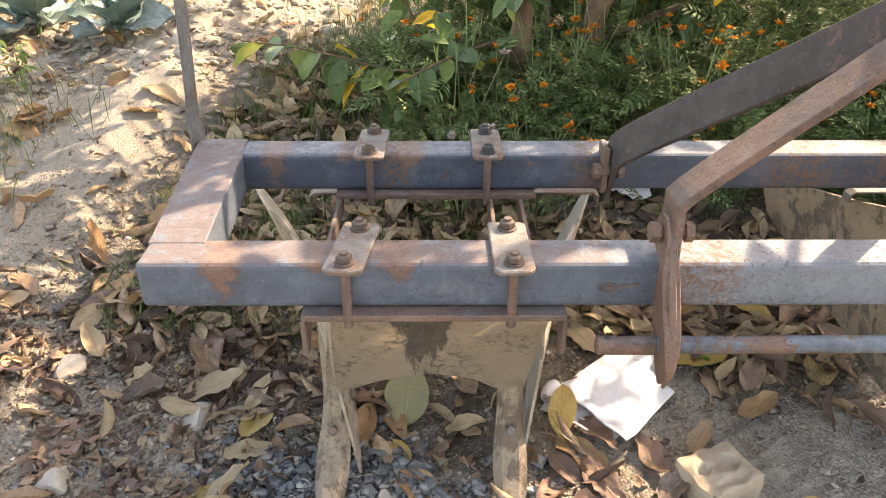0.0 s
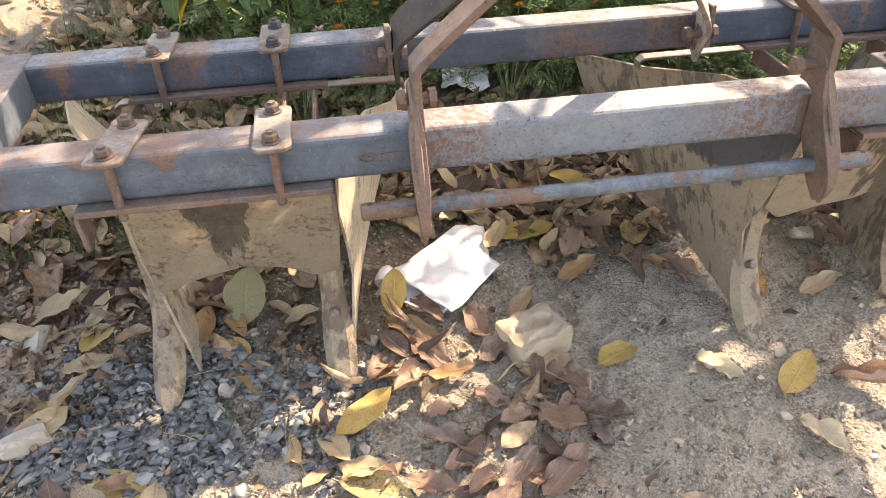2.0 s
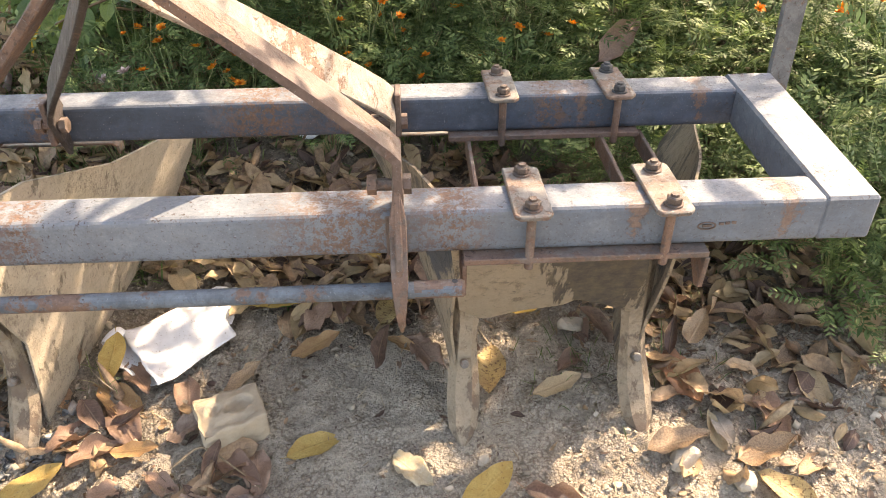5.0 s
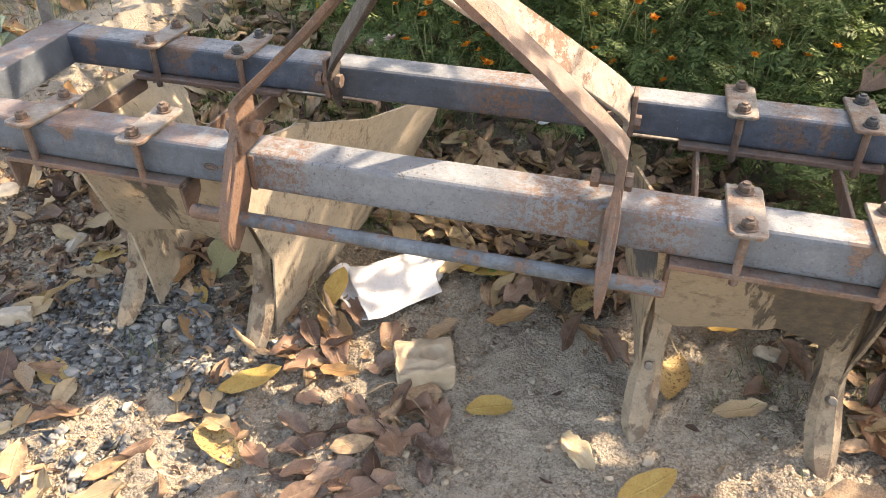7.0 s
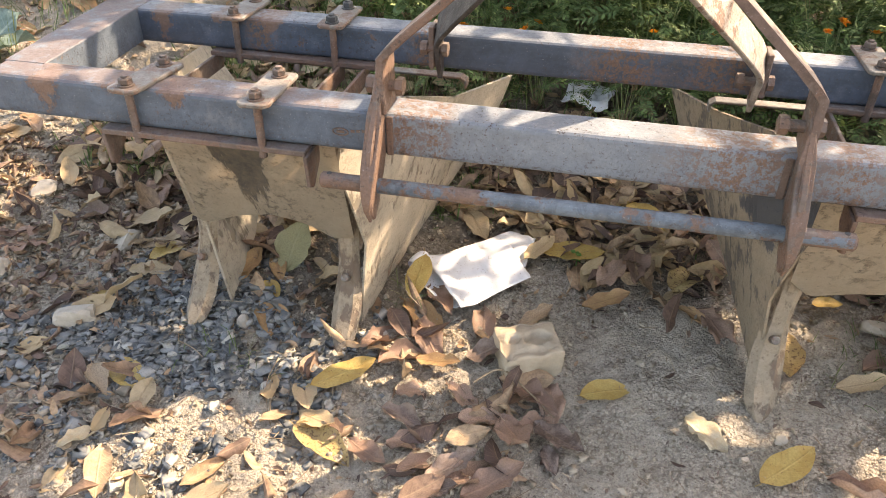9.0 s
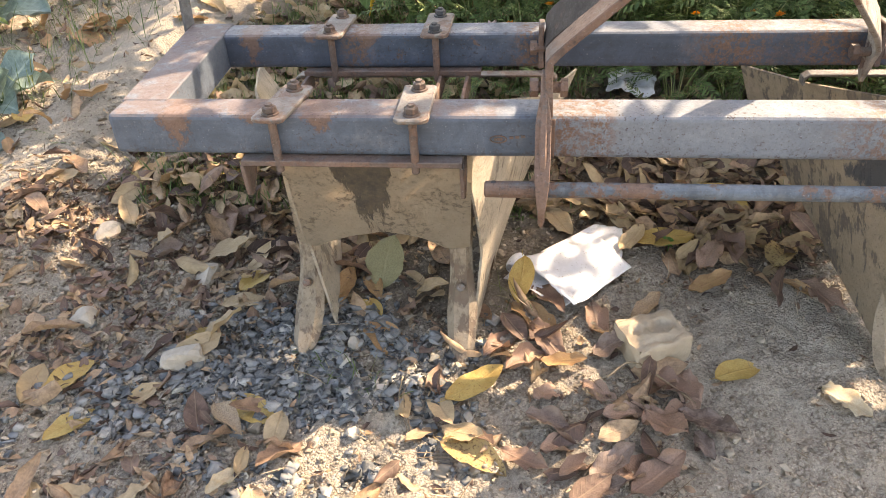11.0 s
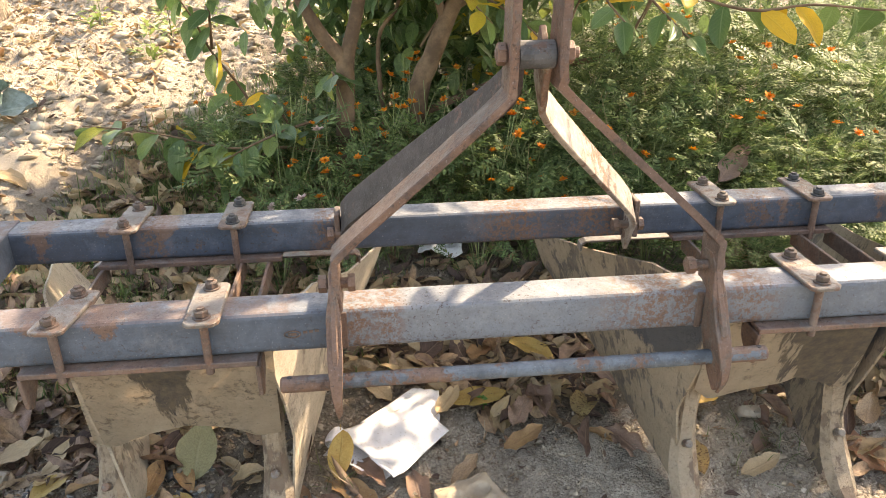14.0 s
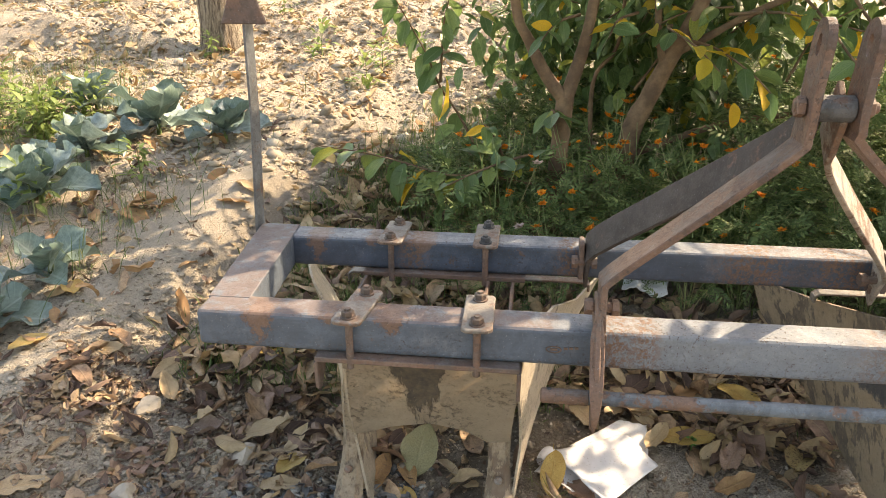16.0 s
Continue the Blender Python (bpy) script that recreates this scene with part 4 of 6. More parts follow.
# upright markers at the far corners
part("corner_post", strap([(-1.186, 0.455, 0.600), (-1.180, 0.452, 0.72), (-1.164, 0.440, 0.95), (-1.155, 0.425, 1.205)], (0.35, 0.94, 0), -0.016, 0.016, 0.007), M_POST, implement, "slim grey upright at the frame's corner")
cap = part("post_cap", slab([(-1.212, 1.180), (-1.102, 1.180), (-1.140, 1.276), (-1.176, 1.276)], 1, 0.405, 0.413, 0.002), M_STRAP, implement, "rusty flared plate on the post")
part("corner_post", strap([(1.128, 0.478, 0.600), (1.124, 0.476, 0.72), (1.114, 0.470, 0.95), (1.108, 0.465, 1.22)], (0.98, 0.20, 0), -0.026, 0.026, 0.012), M_POST, implement, "grey flat upright at the frame's corner")


# ---- leaves: one way to build them all ----
def leaf_grid(nu, nv):
    u = np.linspace(0, 1, nu + 1)
    v = np.linspace(-1, 1, nv + 1)
    U, Vv = [a.ravel() for a in np.meshgrid(u, v, indexing="ij")]
    i = np.arange((nu + 1) * (nv + 1)).reshape(nu + 1, nv + 1)
    return U, Vv, np.stack([i[:-1, :-1], i[1:, :-1], i[1:, 1:], i[:-1, 1:]], -1).reshape(-1, 4)


def leaf_shapes(n, length, width, curl, bend, wave, nu=6, nv=4, gen=None, tip=0.9, crumple=0.0):
    """n leaf blades as an array (n, verts, 3): base at the origin, length along x, face up."""
    g = gen or rng
    U, W, F = leaf_grid(nu, nv)
    L, B = np.broadcast_to(length, n)[:, None], np.broadcast_to(width, n)[:, None]
    c, b = np.broadcast_to(curl, n)[:, None], np.broadcast_to(bend, n)[:, None]
    half = B / 2 * np.sin(np.pi * np.clip(U, 0.001, 0.999) ** tip) ** 0.72
    if crumple:
        half = half * (1 + 0.45 * crumple * g.normal(0, 1, (n, len(U))))
    a = c * (0.6 + 0.8 * U) * W
    safe = np.where(np.abs(c) < 1e-3, 1e-3, c)
    y = half * np.sin(a) / safe / (0.6 + 0.8 * U)
    z = half * (1 - np.cos(a)) / safe / (0.6 + 0.8 * U)
    ph = g.uniform(0, 6.28, (n, 3))
    wv = np.broadcast_to(wave, n)[:, None]
    z = z + wv * B * (np.sin(U * 9 + ph[:, :1]) * W * 0.5 + 0.6 * np.sin(U * 15 + ph[:, 1:2]) * W * W)
    if crumple:
        z = z + crumple * B * g.normal(0, 1, (n, len(U))) * (0.25 + np.abs(W))
    bx = L * np.sin(b * U) / np.where(np.abs(b) < 1e-3, 1e-3, b)
    bz = L * (1 - np.cos(b * U)) / np.where(np.abs(b) < 1e-3, 1e-3, b)
    X = bx - z * np.sin(b * U)
    Z = bz + z * np.cos(b * U)
    y = y + 0.05 * L * np.sin(U * 3 + ph[:, 2:]) * g.uniform(-1, 1, (n, 1))
    uv = np.stack([U, (W + 1) / 2], 1)
    return np.stack([X, y, Z], 2), F, uv


def turn(P, yaw, pitch=0.0, roll=0.0):
    """Rotate each blade about its own x, y, then z."""
    n = len(P)
    ya, pi_, ro = (np.broadcast_to(a, n)[:, None] for a in (yaw, pitch, roll))
    x, y, z = P[..., 0], P[..., 1], P[..., 2]
    y, z = y * np.cos(ro) - z * np.sin(ro), y * np.sin(ro) + z * np.cos(ro)
    x, z = x * np.cos(pi_) - z * np.sin(pi_), x * np.sin(pi_) + z * np.cos(pi_)
    x, y = x * np.cos(ya) - y * np.sin(ya), x * np.sin(ya) + y * np.cos(ya)
    return np.stack([x, y, z], 2)


def pack(P, F, uv):
    n, m = P.shape[:2]
    return P.reshape(-1, 3), (F[None] + (np.arange(n) * m)[:, None, None]).reshape(-1, F.shape[1]), np.tile(uv, (n, 1))


def blades_mesh(name, P, F, uv, material):
    return arrays(name, *pack(P, F, uv)[:2], material, np.tile(uv, (len(P), 1)))


# ---- loose stones, clods, gravel ----
def pebbles(n, xs, ys, sizes, flat=0.7, sunk=0.25, gen=None, cut=0.0):
    """Angular stones resting in the soil: jittered icosahedra, or with cut > 0 jittered chips."""
    g = gen or rng
    bm = bmesh.new()
    if cut:
        bmesh.ops.create_cube(bm, size=1.35)
        bmesh.ops.bevel(bm, geom=bm.edges[:], offset=0.10, segments=1, affect="EDGES")
        bmesh.ops.triangulate(bm, faces=bm.faces[:])
        bm.verts.index_update()
    else:
        bmesh.ops.create_icosphere(bm, subdivisions=1, radius=1)
    base = np.array([v.co[:] for v in bm.verts])
    F = np.array([[v.index for v in f.verts] for f in bm.faces])
    bm.free()
    r = sizes[:, None, None]
    P = base[None] * (1 + g.uniform(-0.45, 0.35, (n, len(base), 1))) * r
    if cut:
        P = (base[None] + g.uniform(-cut, cut, (n, len(base), 3))) * r
    P = P * np.stack([g.uniform(0.75, 1.35, n), g.uniform(0.7, 1.1, n), g.uniform(0.5, 1.0, n) * flat], 1)[:, None, :]
    P = turn(P, g.uniform(0, 6.28, n), g.uniform(-0.4, 0.4, n), g.uniform(-0.4, 0.4, n))
    z = ground_z(xs, ys) + sizes * (0.6 * flat - sunk)
    P = P + np.stack([xs, ys, z], 1)[:, None, :]
    return P.reshape(-1, 3), (F[None] + (np.arange(n) * len(base))[:, None, None]).reshape(-1, 3)


def scatter(n, fn, box_, gen=None):
    """n points in a box, kept with the chance that fn(x, y) gives."""
    x0, x1, y0, y1 = box_
    X, Y, gen = [], [], gen or rng
    while len(X) < n:
        x, y = gen.uniform(x0, x1, 4000), gen.uniform(y0, y1, 4000)
        keep = gen.random(4000) < fn(x, y)
        X.extend(x[keep])
        Y.extend(y[keep])
    return np.array(X[:n]), np.array(Y[:n])


def blob(x, y, cx, cy, rx, ry):
    return np.exp(-(((x - cx) / rx) ** 2 + ((y - cy) / ry) ** 2))


def gravel_at(x, y):
    p = np.maximum(blob(x, y, -0.83, -0.04, 0.27, 0.17), 0.65 * blob(x, y, -1.16, 0.0, 0.26, 0.17))
    p = np.maximum(p, 0.9 * blob(x, y, -0.77, 0.12, 0.12, 0.17))
    p = np.maximum(p, 0.45 * blob(x, y, -1.0, 0.18, 0.2, 0.12))
    return np.clip(p * (0.55 + 1.6 * fbm(x, y, 9.0, 2)) * 1.5, 0.0, 1.0)


def clear_at(x, y):
    return np.clip(1.35 * blob(x, y, 0.33, 0.09, 0.36, 0.27), 0, 1)


xs, ys = scatter(3300, gravel_at, (-1.6, -0.35, -0.5, 0.4))
sz = rng.gamma(4.0, 0.0024, len(xs)).clip(0.004, 0.020)
V, F = pebbles(len(xs), xs, ys, sz * 1.05, 0.58, 0.16, None, 0.36)
tagged(new("gravel", arrays("gravel", V, F, M_GRAVEL, smooth=False)), "loose blue-grey crushed gravel lying on the soil", "gravel", kind="stuff")

xs, ys = scatter(42000, lambda x, y: (0.22 + 0.5 * blob(x, y, -1.45, 0.3, 0.5, 0.6) - 0.15 * blob(x, y, -1.97, 1.2, 0.25, 0.8) + 0.3 * smoothstep(2.0, 3.5, y)) * (1 - 0.55 * clear_at(x, y)), (-2.5, 1.5, -0.6, 1.4))
sz = rng.gamma(1.5, 0.0022, len(xs)).clip(0.0013, 0.024) * (1 - 0.35 * clear_at(xs, ys))
V, F = pebbles(len(xs), xs, ys, sz, 0.6, 0.22, None, 0.30)
ridge_x, ridge_y = scatter(700, lambda x, y: 0.5 * blob(x, y, -1.75, 1.2, 0.2, 1.2) + 0.2, (-2.6, -1.4, 0.2, 3.2))
rs = rng.gamma(1.5, 0.0045, len(ridge_x)).clip(0.003, 0.03)
Vr, Fr = pebbles(len(ridge_x), ridge_x, ridge_y, rs, 0.55, 0.30, None, 0.3)
V, F = np.concatenate([V, Vr]), np.concatenate([F, Fr + len(V)])
V2x, V2y = scatter(24000, lambda x, y: 0.8 * smoothstep(1.0, -0.6, x) + 0 * y, (-6.5, 0.6, 2.2, 9.5))
s2 = rng.gamma(1.5, 0.0085, len(V2x)).clip(0.005, 0.07)
V2, F2 = pebbles(len(V2x), V2x, V2y, s2, 0.6, 0.25)
tagged(new("soil_clods", arrays("soil_clods", np.concatenate([V, V2]), np.concatenate([F, F2 + len(V)]), M_CLOD, smooth=False)), "crumbly dry clods of soil scattered on the ground", "soil clods", kind="stuff")

xs, ys = scatter(900, lambda x, y: 0.35 + 0.5 * clear_at(x, y) + 0.4 * blob(x, y, 0.9, 0.0, 0.3, 0.2), (-1.8, 1.5, -0.6, 0.9))
V, F = pebbles(len(xs), xs, ys, rng.gamma(2.2, 0.0013, len(xs)).clip(0.0016, 0.011), 0.7, 0.1, None, 0.28)
tagged(new("small_pebbles", arrays("small_pebbles", V, F, M_STONE, smooth=False)), "small pale pebbles on bare soil", "pebbles", kind="stuff")


def stone(x, y, r, squash, yaw, seed, label):
    bm = bmesh.new()
    bmesh.ops.create_icosphere(bm, subdivisions=3, radius=1)
    g = random.Random(seed)
    planes = [(Vector((g.gauss(0, 1), g.gauss(0, 1), g.gauss(0, 1))).normalized(), g.uniform(0.5, 0.78)) for _ in range(9)]
    for v in bm.verts:
        d = v.co.normalized()
        k_ = min([1.0] + [h / max(d.dot(n), 1e-3) for n, h in planes if d.dot(n) > 0.05])
        k_ += 0.03 * noise.noise(d * 4 + Vector((seed, 0, 0)))
        v.co = Vector((d.x * k_ * r * 1.2, d.y * k_ * r, d.z * k_ * r * squash * 1.1)) * 1.25
    ob = new("stone", from_bm("stone", bm, M_STONE))
    ob.matrix_world = pose(x, y, float(ground_z(x, y)) + r * squash * 0.55, 0, 0, yaw)
    tagged(ob, label, "stone", "loose stones")


for i, (x, y, r, s, yaw) in enumerate([(-1.194, 0.047, 0.040, 0.75, 20), (-1.268, 0.381, 0.036, 0.7, 60), (-0.800, 0.150, 0.017, 0.8, 0), (0.475, 0.055, 0.014, 0.7, 30), (-1.62, 0.52, 0.035, 0.6, 80),
                                    (0.735, 0.445, 0.026, 0.8, 15), (0.905, 0.03, 0.028, 0.7, 10), (1.01, -0.03, 0.024, 0.7, 70), (-1.50, 0.15, 0.030, 0.6, 140), (0.395, -0.12, 0.012, 0.7, 0)]):
    stone(x, y, r, s, yaw, i + 3, "pale tan angular stone lying on the soil")

# broken brick with a hollow worn in its top
bm = bmesh.new()
bmesh.ops.create_cube(bm, size=1)
for v in bm.verts:
    v.co = Vector((v.co.x * 0.142, v.co.y * 0.118, v.co.z * 0.075))
bmesh.ops.subdivide_edges(bm, edges=bm.edges[:], cuts=24, use_grid_fill=True)
for v in bm.verts:
    x, y, z = v.co
    m = sorted([abs(x) / 0.071, abs(y) / 0.059, abs(z) / 0.0375])
    v.co = v.co * (1 - 0.9 * max(0.0, m[1] - 0.82) * max(0.0, m[2] - 0.82))
    if z > 0.036:
        for hx, hy, rx, ry, dep in ((0.022, 0.004, 0.030, 0.022, 0.020), (-0.034, 0.012, 0.016, 0.014, 0.014), (-0.004, -0.040, 0.05, 0.008, 0.006)):
            d2 = math.sqrt(((x - hx) / rx) ** 2 + ((y - hy) / ry) ** 2)
            v.co.z -= dep * float(smoothstep(1.15, 0.75, d2 + 0.25 * noise.noise(Vector((x * 60, y * 60, 0)))))
        v.co.z -= 0.022 * max(0, -x / 0.071 - 0.55) + 0.012 * max(0, y / 0.059 - 0.6)
    q = v.co.copy()
    v.co += Vector((noise.noise(q * 28), noise.noise(q * 28 + Vector((5, 0, 0))), noise.noise(q * 28 + Vector((0, 7, 0))))) * 0.005
    v.co += Vector((noise.noise(q * 120), noise.noise(q * 120 + Vector((5, 0, 0))), noise.noise(q * 120 + Vector((0, 7, 0))))) * 0.0014
brick = new("broken_brick", from_bm("broken_brick", bm, M_BRICK, True))
brick.matrix_world = pose(-0.085, 0.172, float(ground_z(-0.085, 0.172)) + 0.033, 0, 0, 24)
tagged(brick, "mud-coated broken brick with a hollow top, lying on soil", "brick")

# folded white sack
sack = empty("plastic_sack", "folded white woven plastic sack lying on dry leaves", "sack", at=(0, 0, 0))


def sheet(name, corners, lift, fold, seed, label=""):
    """A soft four-cornered sheet; fold raises the first edge into a roll."""
    n = 26
    V, uvs = [], []
    a, b, c_, d = [np.array(p) for p in corners]
    for i in range(n + 1):
        for j in range(n + 1):
            s, t = i / n, j / n
            p = a * (1 - s) * (1 - t) + b * s * (1 - t) + c_ * s * t + d * (1 - s) * t
            x, y = p
            h = lift + 0.0040 * noise.noise(Vector((x * 9, y * 9, 0))) + 0.0030 * abs(noise.noise(Vector((x * 26, y * 26, 3)))) + 0.004 * max(0.0, x + y - 0.30)
            h += fold * math.exp(-(t / 0.12) ** 2) * (0.4 + 0.6 * s)
            e = 0.0045 * noise.noise(Vector((s * 5 + seed, t * 5, 8))) + 0.0015 * noise.noise(Vector((s * 14 + seed, t * 14, 8)))
            V.append((x + e, y + e, 0.09 * (min(y, 0.5) - 0.36) + 0.05 * max(0.0, y - 0.5) + h))
            uvs.append((s, t))
    Fq = [(i * (n + 1) + j, (i + 1) * (n + 1) + j, (i + 1) * (n + 1) + j + 1, i * (n + 1) + j + 1) for i in range(n) for j in range(n)]
    me = arrays(name, V, Fq, M_PAPER, uvs)
    ob = part(name, me, M_PAPER, sack, label)
    md = ob.modifiers.new("thickness", "SOLIDIFY")
    md.thickness = 0.0015
    return ob


sheet("lower_layer", [(-0.350, 0.485), (-0.200, 0.620), (-0.123, 0.603), (-0.134, 0.470)], 0.024, 0.0, 2)
sheet("inner_layer", [(-0.446, 0.385), (-0.292, 0.280), (-0.222, 0.37), (-0.405, 0.457)], 0.014, 0.008, 12)
sheet("upper_layer", [(-0.404, 0.443), (-0.266, 0.259), (-0.114, 0.422), (-0.190, 0.546)], 0.034, 0.014, 5, "creased white upper flap")
# rolled end of the sack
path = [np.array((-0.426, 0.402, 0.036)) * (1 - u) + np.array((-0.401, 0.450, 0.046)) * u for u in np.linspace(0, 1, 7)]
V, F = tube_arrays(path, [0.017, 0.020, 0.021, 0.021, 0.020, 0.018, 0.012], 18)
part("rolled_end", arrays("rolled_end", [tuple(v) for v in V], F, M_PAPER), None, sack, "rolled white end of the sack")

V, n = [], 22
for i in range(n + 1):
    for j in range(n + 1):
        s, t = i / n, j / n
        x, y = -0.135 + 0.16 * s + 0.03 * t, 1.34 + 0.20 * t - 0.04 * s
        q = Vector((s * 3.1, t * 3.1, 1.7))
        V.append((x + 0.012 * noise.noise(q * 2), y + 0.012 * noise.noise(q * 2 + Vector((3, 0, 0))), float(ground_z(-0.05, 1.43)) + 0.050 + 0.035 * noise.noise(q) + 0.008 * noise.noise(q * 2.7) - 0.05 * (t - 0.5) ** 2))
bag = new("crumpled_bag", arrays("crumpled_bag", V, [(i * (n + 1) + j, (i + 1) * (n + 1) + j, (i + 1) * (n + 1) + j + 1, i * (n + 1) + j + 1) for i in range(n) for j in range(n)], M_PAPER))
md = bag.modifiers.new("thickness", "SOLIDIFY")
md.thickness = 0.002
tagged(bag, "crumpled white plastic bag among dry leaves", "plastic bag")


# ---- dry leaf litter ----
def litter_at(x, y):
    p = 0.24 + 0 * x
    p = np.maximum(p, 0.95 * blob(x, y, -0.12, 0.62, 0.75, 0.26))
    p = np.maximum(p, 0.90 * blob(x, y, -0.14, -0.03, 0.17, 0.16))
    p = np.maximum(p, 0.72 * blob(x, y, -0.75, 0.45, 0.30, 0.25))
    p = np.maximum(p, 0.45 * blob(x, y, -1.25, 0.55, 0.35, 0.45))
    p = np.maximum(p, 0.85 * blob(x, y, 1.15, 0.55, 0.35, 0.50))
    p = np.maximum(p, 0.45 * blob(x, y, 0.62, 0.66, 0.40, 0.22))
    p = np.maximum(p, 0.75 * blob(x, y, -1.2, 1.2, 0.45, 0.5))
    p = p * (1 - 0.97 * clear_at(x, y)) * (1 - 0.75 * np.clip(gravel_at(x, y) * 1.4, 0, 1))
    p = p * (1 - 0.95 * blob(x, y, -1.92, 1.6, 0.27, 0.9))
    p = p * (1 - 0.95 * np.clip(1.5 * blob(x, y, 0.60, -0.16, 0.55, 0.24), 0, 1)) * (1 - 0.9 * blob(x, y, 0.62, 0.12, 0.28, 0.16))
    p = np.maximum(p, 0.75 * blob(x, y, -0.8, 1.25, 0.5, 0.45))
    p = np.maximum(p, 0.95 * smoothstep(0.48, 0.6, y) * smoothstep(1.3, 1.1, y) * smoothstep(-0.7, -0.4, x) * smoothstep(1.1, 0.8, x))
    p = p * (1 - 0.9 * blob(x, y, -0.46, -0.08, 0.14, 0.15)) * (1 - 0.8 * blob(x, y, 0.65, 0.25, 0.18, 0.17))
    p = p * (1 - 0.4 * blob(x, y, -1.55, 0.2, 0.45, 0.4))
    p = p * smoothstep(1.1, 1.45, np.hypot((x + 0.265 + 0.5 * (y - 0.47)) / 0.20, (y - 0.47) / 0.19))
    return np.clip(p ** 1.3, 0, 1)


def litter(name, n, box_, material, L, label, density=litter_at, pile=0.02, curls=(0.2, 2.2), fine=(6, 4)):
    xs, ys = scatter(n, density, box_)
    Ls = rng.uniform(*L, n)
    P, F, uv = leaf_shapes(n, Ls, Ls * rng.uniform(0.36, 0.56, n), rng.uniform(*curls, n) * rng.choice([1, 1, -1], n), rng.uniform(-1.2, 1.4, n), rng.uniform(0.0, 0.14, n), *fine, crumple=0.055)
    P[..., 0] -= (Ls / 2)[:, None]
    P = turn(P, rng.uniform(0, 6.28, n), rng.normal(0, 0.22, n), rng.normal(0, 0.35, n))
    low = P[..., 2].min(1)
    z = ground_z(xs, ys) - low * 0.75 + rng.uniform(-0.002, 1, n) * pile * density(xs, ys)
    P = P + np.stack([xs, ys, z], 1)[:, None, :]
    tagged(new(name, blades_mesh(name, P, F, uv, material)), label, "leaf litter", kind="stuff")


def edge_strip(x, y):
    return np.clip(smoothstep(-1.72, -1.45, x - 0.12 * (y - 1.2)) * smoothstep(0.62, 0.8, y) * smoothstep(-0.2, -0.5, x) * smoothstep(3.0, 2.5, y) * (0.5 + 1.2 * np.clip(fbm(x, y, 3.0, 3) + 0.25, 0, 1)), 0, 1)


NEAR = (-2.0, 1.7, -0.55, 1.7)
litter("leaf_litter", 1350, NEAR, M_DRY, (0.05, 0.14), "curled dry brown leaves covering the soil")
litter("tan_leaf_litter", 430, NEAR, M_PALE, (0.06, 0.15), "curled pale tan leaves among the litter", lambda x, y: litter_at(x, y) * (1 - 0.95 * np.clip(1.6 * blob(x, y, -0.2, -0.05, 0.32, 0.26), 0, 1)), curls=(0.2, 1.4))
litter("leaf_fragments", 4200, NEAR, M_DRY, (0.012, 0.04), "broken bits of dry leaf on the soil", lambda x, y: np.clip(litter_at(x, y) * 1.2 + 0.10, 0, 1) * (1 - 0.6 * clear_at(x, y)), 0.006, fine=(4, 2))
litter("leaf_litter", 1700, (-2.0, -0.9, -0.3, 0.75), M_DRY, (0.015, 0.06), "broken bits of dry leaf and mulch on dark soil", lambda x, y: np.clip(0.5 + 1.2 * fbm(x, y, 4.0, 3), 0.1, 1) * (1 - 0.8 * np.clip(gravel_at(x, y), 0, 1)), 0.008, fine=(4, 2))
litter("bed_edge_litter", 720, (-1.75, -0.25, 0.62, 2.9), M_DRY, (0.06, 0.14), "curled dry leaves lying in the grass", edge_strip, 0.03)
litter("bed_edge_tan_litter", 420, (-1.75, -0.25, 0.62, 3.0), M_PALE, (0.06, 0.15), "pale dry leaves lying in the grass", edge_strip, 0.035, (0.2, 1.4))
litter("field_crumbs", 5000, (-6.0, -1.6, 1.0, 7.0), M_PALE, (0.02, 0.07), "broken pale leaf bits covering the field", lambda x, y: (0.35 + 0.5 * smoothstep(2.6, 3.6, y) + 0.9 * np.clip(fbm(x, y, 2.5, 3), -0.3, 0.6)) * (1 - 0.97 * np.clip(1.5 * blob(x, y, -1.9, 1.3, 0.22, 1.5), 0, 1)), 0.012, (0.2, 2.0), (3, 2))
litter("field_dark_crumbs", 2000, (-6.0, -1.6, 0.6, 7.0), M_DRY, (0.02, 0.08), "broken brown leaf bits covering the field", lambda x, y: (0.30 + 0.5 * blob(x, y, -2.6, 1.9, 0.5, 1.2) + 0.9 * np.clip(fbm(x + 5, y, 2.5, 3), -0.3, 0.6)) * (1 - 0.97 * np.clip(1.5 * blob(x, y, -1.9, 1.3, 0.22, 1.5), 0, 1)), 0.012, (0.2, 2.0), (3, 2))
litter("field_litter", 600, (-6.0, -0.6, 1.5, 8.0), M_PALE, (0.06, 0.15), "dry tan leaves strewn over the field", lambda x, y: 0.25 + 0.6 * blob(x, y, -2.5, 2.0, 0.6, 1.2) + 0.4 * smoothstep(3, 4.5, y) - 0.8 * blob(x, y, -1.9, 1.6, 0.22, 2), 0.015, (0.2, 1.6))
litter("field_orange_litter", 110, (-4.5, -1.0, 0.4, 5.0), M_ORANGE, (0.09, 0.17), "orange-brown dry leaves strewn over the field", lambda x, y: 0.12 + 0.8 * blob(x, y, -2.5, 1.6, 0.4, 1.0), 0.015, (0.2, 1.4))

litter("dark_crumbs", 9000, NEAR, M_DARK, (0.004, 0.016), "dark crumbs of rotted leaf on the soil", lambda x, y: np.clip(0.35 + 0.9 * fbm(x, y, 8.0, 3) + 0.25 * litter_at(x, y), 0.05, 1), 0.003, (0.3, 2.0), (2, 2))

